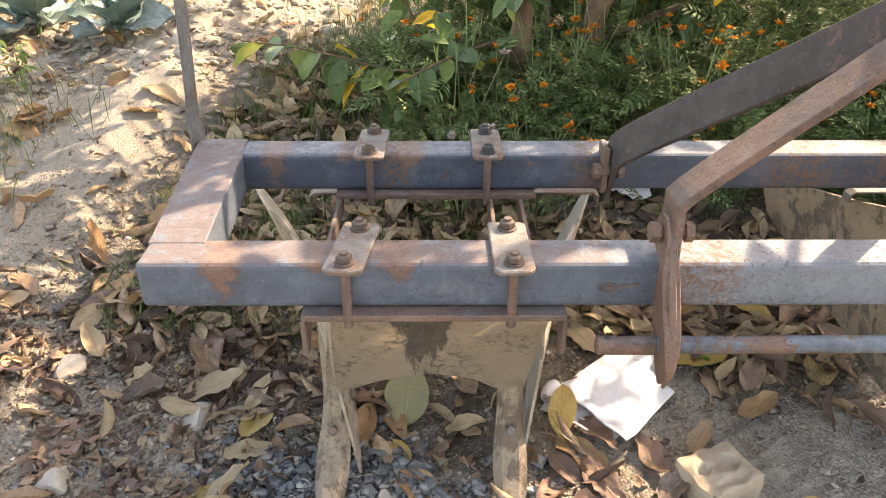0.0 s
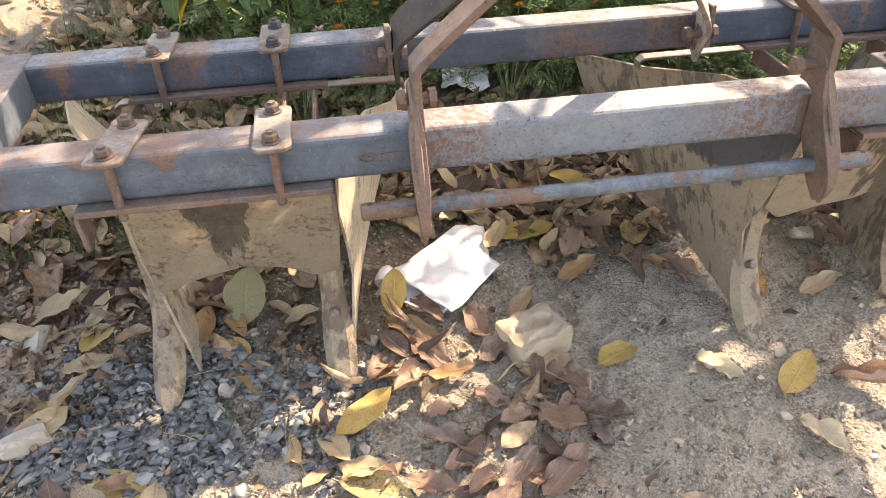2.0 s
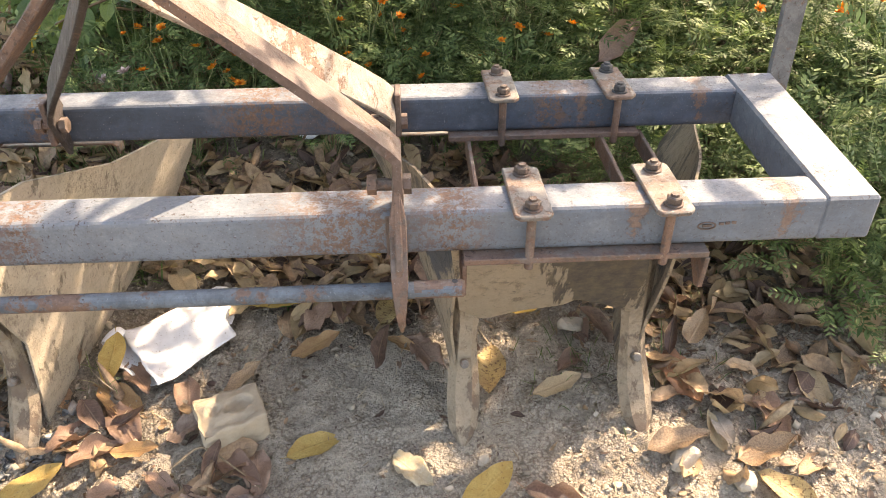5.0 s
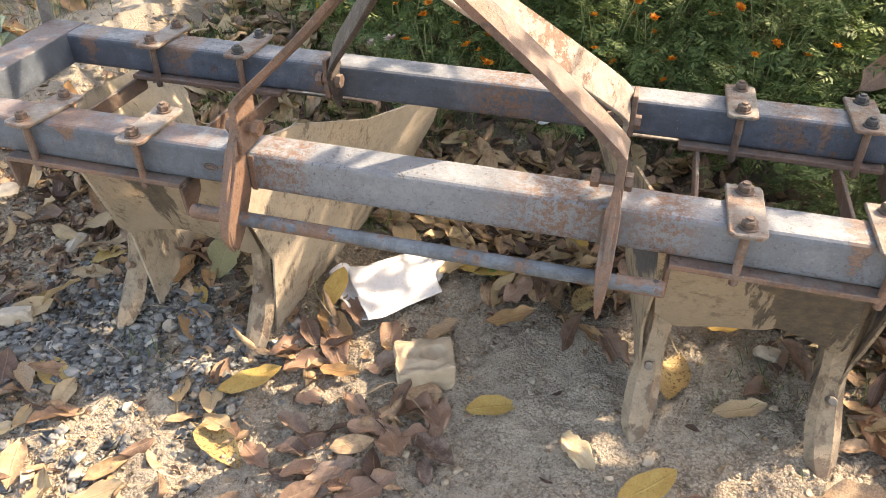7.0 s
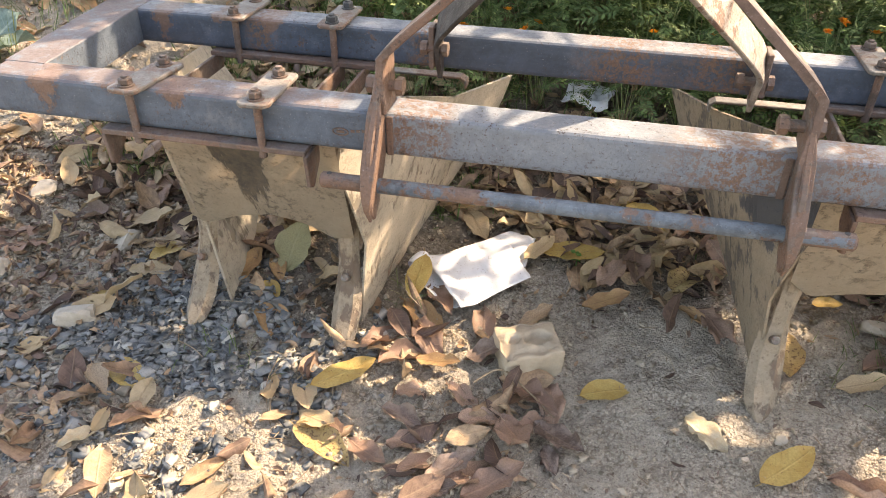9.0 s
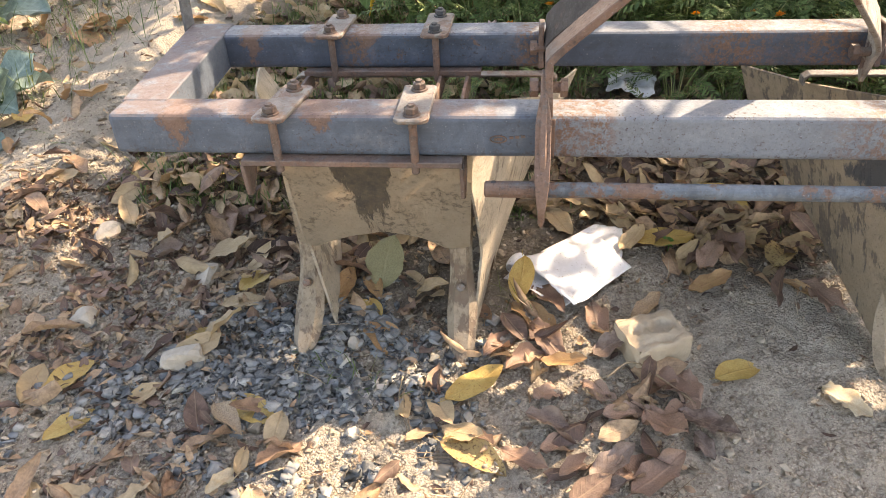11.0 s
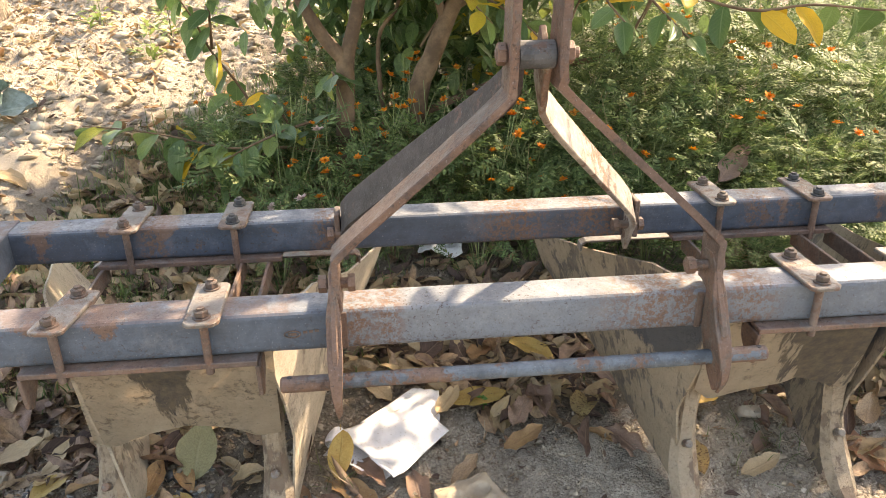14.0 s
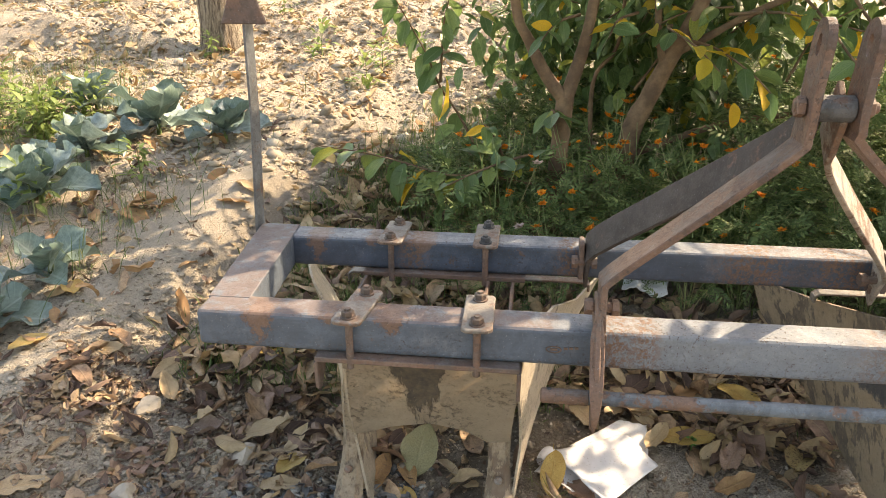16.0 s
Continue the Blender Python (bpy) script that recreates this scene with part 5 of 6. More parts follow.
# straw and fine stems
n = 4200
xs, ys = scatter(n, lambda x, y: np.clip(litter_at(x, y) * 0.9 + 0.12 + 0.3 * blob(x, y, 0.65, -0.1, 0.15, 0.12), 0, 1), NEAR)
L = rng.gamma(2, 0.02, n).clip(0.01, 0.22)
P, F, uv = leaf_shapes(n, L, rng.uniform(0.0012, 0.003, n), 0.3, rng.normal(0, 0.6, n), 0.0, 4, 2)
P = turn(P, rng.uniform(0, 6.28, n), rng.normal(0.06, 0.12, n))
P = P + np.stack([xs, ys, ground_z(xs, ys) + rng.uniform(0.002, 0.02, n)], 1)[:, None, :]
tagged(new("straw_bits", blades_mesh("straw_bits", P, F, uv, M_STRAW)), "thin dry stems and straw bits on the soil", "straw", kind="stuff")

# single leaves that stand out
LEAF_SETS = {}


def leaf_variants(material, curls, count=4, ratio=(0.42, 0.56), bends=(-0.5, 0.6), wave=0.05, rough=0.03):
    out, g = [], np.random.default_rng(77)
    for i in range(count):
        P, F, uv = leaf_shapes(1, 1.0, g.uniform(*ratio), g.uniform(*curls), g.uniform(*bends), wave, 12, 8, g, crumple=rough)
        P[..., 0] -= 0.5
        stalk = np.array([[-0.5, -0.006, 0], [-0.5, 0.006, 0], [-0.62, 0.012, 0.02], [-0.62, 0.002, 0.02]])
        V = np.concatenate([P[0], stalk])
        F2 = np.concatenate([F, [[len(P[0]), len(P[0]) + 1, len(P[0]) + 2, len(P[0]) + 3]]])
        u2 = np.concatenate([uv, [[0.5, 0.5]] * 4])
        out.append(arrays("fallen_leaf", V, F2, material, u2))
    return out


LEAF_SETS["yellow"] = (leaf_variants(M_YELLOW, (0.15, 0.7), 5, (0.42, 0.54), (-0.3, 0.45), 0.035, 0.012), "yellow fallen leaf with brown specks lying on soil")
LEAF_SETS["mottle"] = (leaf_variants(M_MOTTLE, (0.4, 1.2), 5, (0.40, 0.52), (-0.6, 0.7), 0.06, 0.025), "mottled yellow-brown fallen leaf, dried at its edges")
LEAF_SETS["pale"] = (leaf_variants(M_PALE, (0.4, 1.5), 6, (0.40, 0.56), (-0.7, 0.8), 0.07, 0.03), "pale tan fallen leaf, slightly curled")
LEAF_SETS["sun"] = (leaf_variants(M_CREAM, (0.6, 1.6), 4, (0.45, 0.62), (-0.6, 0.8), 0.12, 0.045), "cream leaf, crinkled and dry")
LEAF_SETS["grey"] = (leaf_variants(M_GREYLEAF, (0.4, 1.2), 3, (0.42, 0.55), (-0.5, 0.6), 0.06, 0.03), "weathered grey dry leaf")
LEAF_SETS["brown"] = (leaf_variants(M_DRY, (0.9, 2.4), 8, (0.42, 0.6), (-1.1, 1.2), 0.10, 0.045), "dry brown fallen leaf, curled at its edges")
LEAF_SETS["dark"] = (leaf_variants(M_DARK, (0.7, 2.2), 6, (0.45, 0.64), (-0.9, 1.1), 0.12, 0.05), "dark rotting leaf, crumpled")
LEAF_SETS["russet"] = (leaf_variants(M_REDBROWN, (0.6, 2.2), 8, (0.45, 0.64), (-1.0, 1.2), 0.14, 0.05), "russet-brown dry leaf with pale veins")
LEAF_SETS["rust"] = (leaf_variants(M_RUSSETBIG, (0.3, 0.7), 3, (0.46, 0.54), (-0.3, 0.4), 0.09, 0.03), "large orange-russet leaf leaning on the share")
LEAF_SETS["curl"] = (leaf_variants(M_REDBROWN, (2.2, 2.8), 2, (0.45, 0.55), (0.5, 0.8), 0.10, 0.04), "tightly curled russet leaf on sunlit soil")
LEAF_SETS["orange"] = (leaf_variants(M_ORANGE, (0.4, 1.5), 6, (0.42, 0.56), (-0.7, 0.8), 0.08, 0.03), "orange-brown dry leaf on the soil")
LEAF_SETS["olive"] = (leaf_variants(M_OLIVE, (0.1, 0.4), 2, (0.66, 0.75)), "broad olive-green fallen leaf")


def fallen(kind, x, y, L, yaw, dz=0.0, pitch=0.0, roll=0.0):
    meshes, label = LEAF_SETS[kind]
    ob = new("fallen_leaf", random.choice(meshes))
    lift = L * 0.03 + 0.004 + abs(math.sin(radians(pitch))) * L / 2
    ob.matrix_world = pose(x, y, float(ground_z(x, y)) + lift + dz, roll, -pitch, yaw) @ Matrix.Scale(L, 4)
    tagged(ob, label, "leaf", "fallen leaves")


for row in (("yellow", 0.103, 0.108, 0.132, 29, 0.006), ("sun", 0.317, 0.035, 0.112, -35, 0.006), ("yellow", 0.473, -0.019, 0.159, 45, 0.006), ("curl", 0.630, -0.085, 0.199, -39, 0.008), ("sun", 0.452, -0.178, 0.114, -60, 0.006), ("pale", 0.714, -0.236, 0.152, 10, 0.008), ("orange", 0.084, 0.397, 0.135, 31, 0.008), ("orange", 0.301, 0.396, 0.092, -36, 0.008), ("russet", 0.360, 0.362, 0.131, -50, 0.008), ("pale", 0.661, 0.234, 0.130, 22, 0.008), ("rust", 0.967, 0.259, 0.171, -71, 0.008), ("mottle", 0.510, 0.292, 0.191, -96, 0.008), ("yellow", 0.621, 0.479, 0.090, 24, 0.030), ("yellow", -0.013, 0.560, 0.174, 23, 0.030)):
    fallen(*row)
for row in (("yellow", 0.181, 0.776, 0.164, -41, 0.030), ("russet", 0.093, 0.480, 0.137, 62, 0.030), ("russet", 0.150, 0.518, 0.168, -88, 0.030), ("mottle", 0.283, 0.517, 0.178, 64, 0.030), ("pale", -0.105, 0.534, 0.127, 58, 0.030), ("russet", 0.713, 0.317, 0.106, 36, 0.008), ("russet", 0.747, 0.430, 0.105, -75, 0.008), ("mottle", 1.102, -0.069, 0.156, -52, 0.008), ("russet", 1.141, 0.133, 0.151, -88, 0.008), ("grey", 1.014, 0.102, 0.106, -87, 0.008), ("brown", 1.258, 0.297, 0.156, 21, 0.008), ("pale", 1.261, 0.201, 0.154, -85, 0.008), ("brown", 0.903, 0.069, 0.156, 14, 0.008), ("brown", 1.089, 0.034, 0.139, 7, 0.008)):
    fallen(*row)
for row in (("brown", 1.192, 0.012, 0.130, 25, 0.008), ("yellow", -0.493, 0.028, 0.164, 42, 0.006), ("pale", -1.248, 0.473, 0.175, 11, 0.008), ("russet", -1.303, 0.621, 0.162, -62, 0.008), ("brown", -1.153, 0.673, 0.179, 74, 0.008), ("yellow", -1.115, 0.351, 0.123, 66, 0.006), ("pale", -1.113, 0.264, 0.122, 29, 0.008), ("yellow", -1.197, 0.153, 0.085, 48, 0.006), ("yellow", -0.987, -0.078, 0.139, -22, 0.006), ("orange", -0.719, 0.160, 0.173, -38, 0.008), ("yellow", -0.778, 0.280, 0.084, -51, 0.006), ("orange", -0.791, 0.348, 0.103, -60, 0.008), ("pale", -0.873, 0.323, 0.139, 65, 0.008), ("russet", -0.871, 0.405, 0.116, -60, 0.008)):
    fallen(*row)
for row in (("yellow", -1.337, 0.865, 0.109, 19, 0.006), ("mottle", -0.500, -0.114, 0.103, 7, 0.008), ("mottle", -0.480, -0.165, 0.161, -25, 0.008), ("pale", -0.560, -0.042, 0.133, -60, 0.008), ("russet", -0.294, -0.120, 0.105, 24, 0.012), ("russet", -0.329, 0.181, 0.131, -45, 0.008), ("orange", -0.358, 0.251, 0.152, -35, 0.008), ("orange", -0.290, 0.113, 0.111, 1, 0.012), ("russet", -0.437, 0.164, 0.134, 46, 0.008), ("russet", -0.207, 0.260, 0.126, -80, 0.008), ("russet", -0.327, 0.307, 0.138, -54, 0.008), ("dark", -0.324, -0.076, 0.108, -20, 0.012), ("russet", -0.157, -0.029, 0.105, 14, 0.012), ("russet", -0.079, -0.080, 0.142, -58, 0.012)):
    fallen(*row)
for row in (("russet", -0.262, -0.170, 0.104, 34, 0.012), ("dark", -0.195, -0.168, 0.125, 41, 0.012), ("russet", -0.106, -0.190, 0.147, 40, 0.012), ("russet", -0.149, -0.174, 0.147, 33, 0.012), ("russet", -0.373, -0.174, 0.119, -30, 0.012), ("russet", -0.373, 0.111, 0.126, 35, 0.012), ("russet", -0.209, 0.021, 0.101, -37, 0.012), ("russet", -0.055, 0.052, 0.141, -37, 0.012), ("russet", -0.014, 0.046, 0.111, -74, 0.012), ("russet", -0.322, 0.020, 0.084, 32, 0.012), ("dark", -0.178, 0.158, 0.107, 33, 0.008), ("brown", -0.084, 0.304, 0.119, 51, 0.008), ("dark", -0.001, -0.099, 0.071, -56, 0.012), ("russet", -0.046, -0.013, 0.086, 38, 0.012)):
    fallen(*row)
for row in (("russet", -1.519, 0.299, 0.196, 55, 0.008), ("orange", -1.606, 0.822, 0.133, 51, 0.008), ("orange", -1.538, 0.736, 0.104, 44, 0.008), ("orange", -0.865, 0.325, 0.136, 70, 0.008), ("pale", -1.826, 2.007, 0.208, -35, 0.008), ("pale", -1.537, 1.927, 0.208, -54, 0.008), ("yellow", -1.623, 2.579, 0.208, -47, 0.006), ("pale", -1.457, 2.426, 0.208, -59, 0.008), ("yellow", -1.620, 1.346, 0.152, -55, 0.006), ("pale", -1.363, 2.215, 0.208, -67, 0.008), ("orange", -2.324, 1.810, 0.208, -22, 0.008), ("orange", -2.314, 1.884, 0.208, -28, 0.008), ("brown", -1.090, 0.509, 0.193, 18, 0.008), ("dark", -1.416, 0.432, 0.137, -154, 0.008)):
    fallen(*row)
for row in (("brown", -1.251, 0.954, 0.208, -33, 0.008), ("brown", -1.028, -0.121, 0.132, -42, 0.008), ("sun", -0.988, -0.266, 0.090, 48, 0.006), ("pale", -0.659, -0.350, 0.122, 31, 0.008), ("pale", -0.505, -0.113, 0.108, -22, 0.008), ("dark", -0.208, -0.228, 0.090, 6, 0.012), ("dark", 0.011, -0.055, 0.140, -34, 0.012), ("dark", 1.007, 0.538, 0.098, -37, 0.008), ("brown", 1.037, 0.382, 0.118, 50, 0.008)):
    fallen(*row)
fallen("olive", -0.758, 0.40, 0.150, 75, -0.02, 50, 0)
for row in (("yellow", 0.36, 1.02, 0.140, 15, 0.05), ("yellow", 0.55, 0.75, 0.120, 30, 0.03), ("yellow", -0.20, 0.95, 0.130, -20, 0.04), ("orange", 0.02, 0.78, 0.130, 60, 0.04), ("pale", -0.30, 0.66, 0.140, -50, 0.02),
            ("pale", -1.00, 0.78, 0.120, 20, 0.02), ("pale", -1.15, 0.92, 0.130, -50, 0.02), ("pale", -0.95, 1.05, 0.130, 100, 0.03), ("pale", -1.32, 1.15, 0.150, 10, 0.03), ("pale", -1.45, 1.5, 0.150, -30, 0.03), ("pale", -1.2, 1.6, 0.150, 45, 0.03)):
    fallen(*row)
for row in (("orange", -1.55, 2.75, 0.170, 10, 0.02), ("orange", -1.35, 2.65, 0.160, 60, 0.02), ("orange", -1.45, 2.95, 0.160, -40, 0.03), ("orange", -2.45, 1.55, 0.180, -20, 0.02), ("yellow", -2.15, 0.75, 0.150, 60, 0.01), ("yellow", -2.2, 1.1, 0.160, 120, 0.02),
            ("pale", -1.75, 0.1, 0.150, 50), ("yellow", -1.86, 0.02, 0.140, 62), ("pale", -1.68, -0.05, 0.120, 20), ("pale", 1.08, 0.55, 0.130, 70, 0.02), ("brown", 1.25, 0.42, 0.160, 20, 0.03), ("yellow", -1.443, -0.040, 0.150, 65, 0.008), ("yellow", -1.389, -0.150, 0.130, 50, 0.008)):
    fallen(*row)
# leaf leaning on the sack, and a big one caught in the flowers
ob = new("fallen_leaf", LEAF_SETS["yellow"][0][1])
ob.matrix_world = pose(-0.397, 0.350, 0.046, 8, 30, -90) @ Matrix.Scale(0.130, 4)
tagged(ob, "yellow leaf leaning on the white sack", "leaf", "fallen leaves")
ob = new("fallen_leaf", LEAF_SETS["russet"][0][0])
ob.matrix_world = pose(1.006, 1.266, 0.470, 50, -35, 25) @ Matrix.Scale(0.20, 4)
tagged(ob, "large russet dry leaf caught in the marigold foliage", "leaf", "fallen leaves")


def fallen_twig(points, r):
    path = smooth_path([(x, y, float(ground_z(x, y)) + z) for x, y, z in points], 4)
    V, F = tube_arrays(path, np.linspace(r, r * 0.5, len(path)), 6)
    tagged(new("fallen_twig", arrays("fallen_twig", [tuple(v) for v in V], F, M_STRAW)), "thin dry stem lying across the leaves", "twig", "fallen twigs")


fallen_twig([(-0.194, 0.062, 0.020), (-0.138, 0.094, 0.035), (-0.073, 0.058, 0.030), (-0.004, 0.011, 0.015)], 0.003)
fallen_twig([(-0.664, 0.048, 0.008), (-0.659, -0.033, 0.014), (-0.617, -0.127, 0.008)], 0.0016)
fallen_twig([(-0.920, 0.040, 0.012), (-0.871, 0.026, 0.022), (-0.824, 0.000, 0.012)], 0.0014)
fallen_twig([(-0.610, -0.133, 0.010), (-0.651, -0.024, 0.020), (-0.648, 0.032, 0.012)], 0.0016)
fallen_twig([(-0.598, -0.167, 0.008), (-0.532, -0.161, 0.012), (-0.448, -0.167, 0.006)], 0.0014)


# ---- grass ----
def grass(name, n, density, box_, h, label, lean=0.5, width=(0.002, 0.0045)):
    xs, ys = scatter(n, density, box_)
    H = rng.uniform(*h, n) * rng.uniform(0.5, 1.0, n)
    P, F, uv = leaf_shapes(n, H, rng.uniform(*width, n), 0.4, rng.uniform(-1.3, 0.2, n), 0.0, 4, 2)
    P = turn(P, rng.uniform(0, 6.28, n), np.pi / 2 - np.abs(rng.normal(0, lean, n)))
    P = P + np.stack([xs, ys, ground_z(xs, ys)], 1)[:, None, :]
    tagged(new(name, blades_mesh(name, P, F, uv, M_GRASS)), label, "grass", kind="stuff")


grass("grass", 6000, lambda x, y: np.clip(0.75 * smoothstep(1.10, 1.35, y) * smoothstep(-1.5, -1.0, x) * smoothstep(2.6, 1.9, y) + 0.8 * blob(x, y, -0.70, 0.66, 0.10, 0.09) + 0.8 * blob(x, y, -0.58, 0.75, 0.12, 0.1) + 0.5 * blob(x, y, 0.75, 0.72, 0.3, 0.12), 0, 1) * (1 - 0.9 * blob(x, y, -0.05, 1.35, 0.2, 0.2)) * (0.35 + 1.3 * np.clip(fbm(x, y, 7, 2) + 0.4, 0, 1)), (-1.5, 1.6, 0.5, 2.6), (0.04, 0.13), "short green and dry grass between the plants", 0.7, (0.003, 0.007))
grass("short_grass", 24000, lambda x, y: edge_strip(x, y) * (0.25 + 1.2 * np.clip(fbm(x + 2, y, 6, 2) + 0.3, 0, 1)), (-1.75, -0.2, 0.65, 3.0), (0.03, 0.10), "short dull green grass under dry leaves", 0.8, (0.0025, 0.006))
grass("tall_grass", 450, lambda x, y: np.clip(smoothstep(-0.95, -0.6, x) * smoothstep(0.35, 0.1, x) * smoothstep(1.2, 1.6, y), 0, 1), (-1.0, 0.8, 1.1, 2.8), (0.14, 0.42), "tall thin grass and stalks round the stems", 0.75, (0.0018, 0.004))
grass("field_grass", 7000, lambda x, y: np.clip(1.0 * blob(x, y, -0.80, 2.6, 0.36, 0.6) + 0.5 * blob(x, y, -4.2, 3.2, 0.8, 0.9) + 0.15 * blob(x, y, -2.5, 1.7, 0.4, 0.6), 0, 1), (-6, 0, 0.6, 5), (0.06, 0.30), "sunlit yellow-green grass at the edge of the field")
grass("stray_grass", 260, lambda x, y: np.clip(blob(x, y, -0.80, 0.05, 0.10, 0.05) + blob(x, y, -0.42, 0.30, 0.04, 0.06) + 0.8 * blob(x, y, 0.72, 0.3, 0.1, 0.1) + 0.5 * blob(x, y, 1.05, 0.5, 0.15, 0.2), 0, 1), (-1.2, 1.4, -0.2, 0.9), (0.03, 0.11), "stray thin grass blades in the soil", 0.8, (0.0015, 0.003))


# ---- marigolds ----
def pinnate(n, L, gen):
    """Feathery leaves: pairs of narrow leaflets along a thin rib. Returns (n, pieces, 4, 3) as quads."""
    pairs = 7
    out = []
    t = np.linspace(0.18, 0.95, pairs)
    for sgn in (-1, 1):
        for i in range(pairs):
            ln = L * 0.30 * (1 - 0.55 * abs(t[i] - 0.45) / 0.55) * gen.uniform(0.8, 1.15, n)
            a = sgn * (1.05 - 0.35 * t[i]) + gen.normal(0, 0.1, n)
            dx, dy = np.cos(a), np.sin(a)
            bx = L * t[i]
            w = ln * 0.15
            z0 = gen.normal(0, 0.06, n) * ln
            q = np.stack([np.stack([bx, 0 * bx, 0 * bx], 1), np.stack([bx + dx * ln * 0.5 - dy * w, dy * ln * 0.5 + dx * w, z0], 1),
                          np.stack([bx + dx * ln, dy * ln, z0 * 2 - 0.1 * ln], 1), np.stack([bx + dx * ln * 0.5 + dy * w, dy * ln * 0.5 - dx * w, z0], 1)], 1)
            out.append(q)
    w = 0.0012 + 0 * L
    out.append(np.stack([np.stack([0 * L, -w, 0 * L], 1), np.stack([0 * L, w, 0 * L], 1), np.stack([L * 1.1, w * 0.3, 0 * L], 1), np.stack([L * 1.1, -w * 0.3, 0 * L], 1)], 1))
    return np.stack(out, 1)


def marigold_meshes(seed, leaves=105, height=0.42, spread=0.20):
    g = np.random.default_rng(seed)
    n = leaves
    L = g.uniform(0.075, 0.14, n)
    Q = pinnate(n, L, g)
    k_ = Q.shape[1]
    P = Q.reshape(n, k_ * 4, 3)
    P[..., 2] -= 1.6 * P[..., 0] ** 2
    yaw = g.uniform(0, 6.28, n)
    hgt = height * g.beta(2.6, 1.5, n)
    rad = spread * np.sqrt(g.random(n)) * (0.45 + 0.75 * np.sin(np.pi * np.clip(hgt / height, 0.1, 0.95)))
    P = turn(P, yaw, g.normal(0.45, 0.35, n), g.normal(0, 0.4, n))
    off = g.normal(0, 0.5, n)
    P = P + np.stack([rad * np.cos(yaw + off), rad * np.sin(yaw + off), hgt], 1)[:, None, :]
    foliage = arrays("foliage", P.reshape(-1, 3), np.arange(n * k_ * 4).reshape(-1, 4), M_FERN, None, False)
    SV, tops = [], []
    for i in range(10):
        a, r = g.uniform(0, 6.28), spread * g.uniform(0.3, 1.0)
        top = (r * math.cos(a), r * math.sin(a), height * g.uniform(1.02, 1.28))
        mid = (0.45 * top[0] + g.normal(0, 0.01), 0.45 * top[1] + g.normal(0, 0.01), 0.5 * top[2])
        V, F = tube_arrays(smooth_path([(0, 0, -0.03), mid, top], 3), [0.0028 - 0.0016 * s / 6 for s in range(7)], 4)
        SV.append(arrays("stem", [tuple(v) for v in V], F, M_HALM))
        tops.append(top)
    return foliage, SV, tops


def flower_mesh(seed, material):
    g = np.random.default_rng(seed)
    out = []
    for ring, (cnt, r, tilt) in enumerate(((9, 1.0, 0.15), (8, 0.78, 0.6), (6, 0.5, 1.1))):
        P, F, uv = leaf_shapes(cnt, r * g.uniform(0.85, 1.1, cnt), 0.62 * r, 0.5, 0.3, 0.08, 3, 2, g, 0.6)
        P = turn(P, np.arange(cnt) * 6.283 / cnt + g.normal(0, 0.15, cnt) + ring, tilt + g.normal(0, 0.15, cnt))
        out.append(P)
    V, Fs, uvs = pack(np.concatenate(out), F, uv)
    return arrays("flower", V, Fs, material, uvs)


MARI = [marigold_meshes(s, 300, h, sp) for s, h, sp in ((1, 0.42, 0.21), (2, 0.36, 0.19), (3, 0.46, 0.22), (4, 0.33, 0.20))]
MARI_THIN = [marigold_meshes(s, 70, h, sp) for s, h, sp in ((11, 0.30, 0.22), (12, 0.36, 0.24))]
FLOWERS = [flower_mesh(s, M_PETAL) for s in (1, 2, 3)]
FADED = [flower_mesh(s, M_PINKISH) for s in (5,)]


def marigold(x, y, scale, yaw, blooms, thin=False, faded=False):
    kind = random.choice(MARI_THIN if thin else MARI)
    ob = empty("marigold_plant", "sparse marigold plant with thin stems" if thin else ("marigold plant with feathery leaves and orange flowers" if blooms else "marigold plant with dense feathery green leaves"), "plant", "marigold bed")
    ob.matrix_world = pose(x, y, float(ground_z(x, y)) - 0.01, 0, 0, yaw) @ Matrix.Scale(scale, 4)
    part("foliage", kind[0], None, ob)
    for st in kind[1]:
        part("stem", st, None, ob)
    for top in random.sample(kind[2], blooms):
        fl = part("flower", random.choice(FADED if faded else FLOWERS), None, ob, "faded pinkish flower head" if faded else "orange marigold flower head")
        fl.matrix_local = pose(top[0], top[1], top[2], random.uniform(-35, 25), random.uniform(-30, 30), random.uniform(0, 360)) @ Matrix.Scale(random.uniform(0.016, 0.027) / scale, 4)


random.seed(5)
spots = []
for i in range(4000):
    x, y = random.uniform(-0.9, 3.6), random.uniform(0.95, 4.4)
    if y < 1.22 + 0.67 * float(smoothstep(0.35, -0.45, x)) or (x < -0.55 and y > 2.2):
        continue
    gap = 0.23 + 0.09 * (y - 1)
    if all((x - a) ** 2 + (y - b) ** 2 > gap * gap for a, b in spots):
        spots.append((x, y))
for x, y in spots:
    thin = x < 0.25 and random.random() < 0.65
    marigold(x, y, random.uniform(0.85, 1.2) * (1 + 0.1 * (y - 1)), random.uniform(0, 360), random.choice((3, 4, 5, 6)) if x < 2.2 and random.random() < 0.85 else (1 if random.random() < 0.25 else 0), thin)
for x, y, s in ((1.45, 0.52, 0.9), (1.38, 0.80, 1.0), (1.62, 0.70, 1.0), (1.22, 0.92, 0.8), (1.75, 0.95, 1.1), (0.92, 0.93, 0.7), (1.58, 0.38, 0.8)):
    marigold(x, y, s, random.uniform(0, 360), 0)
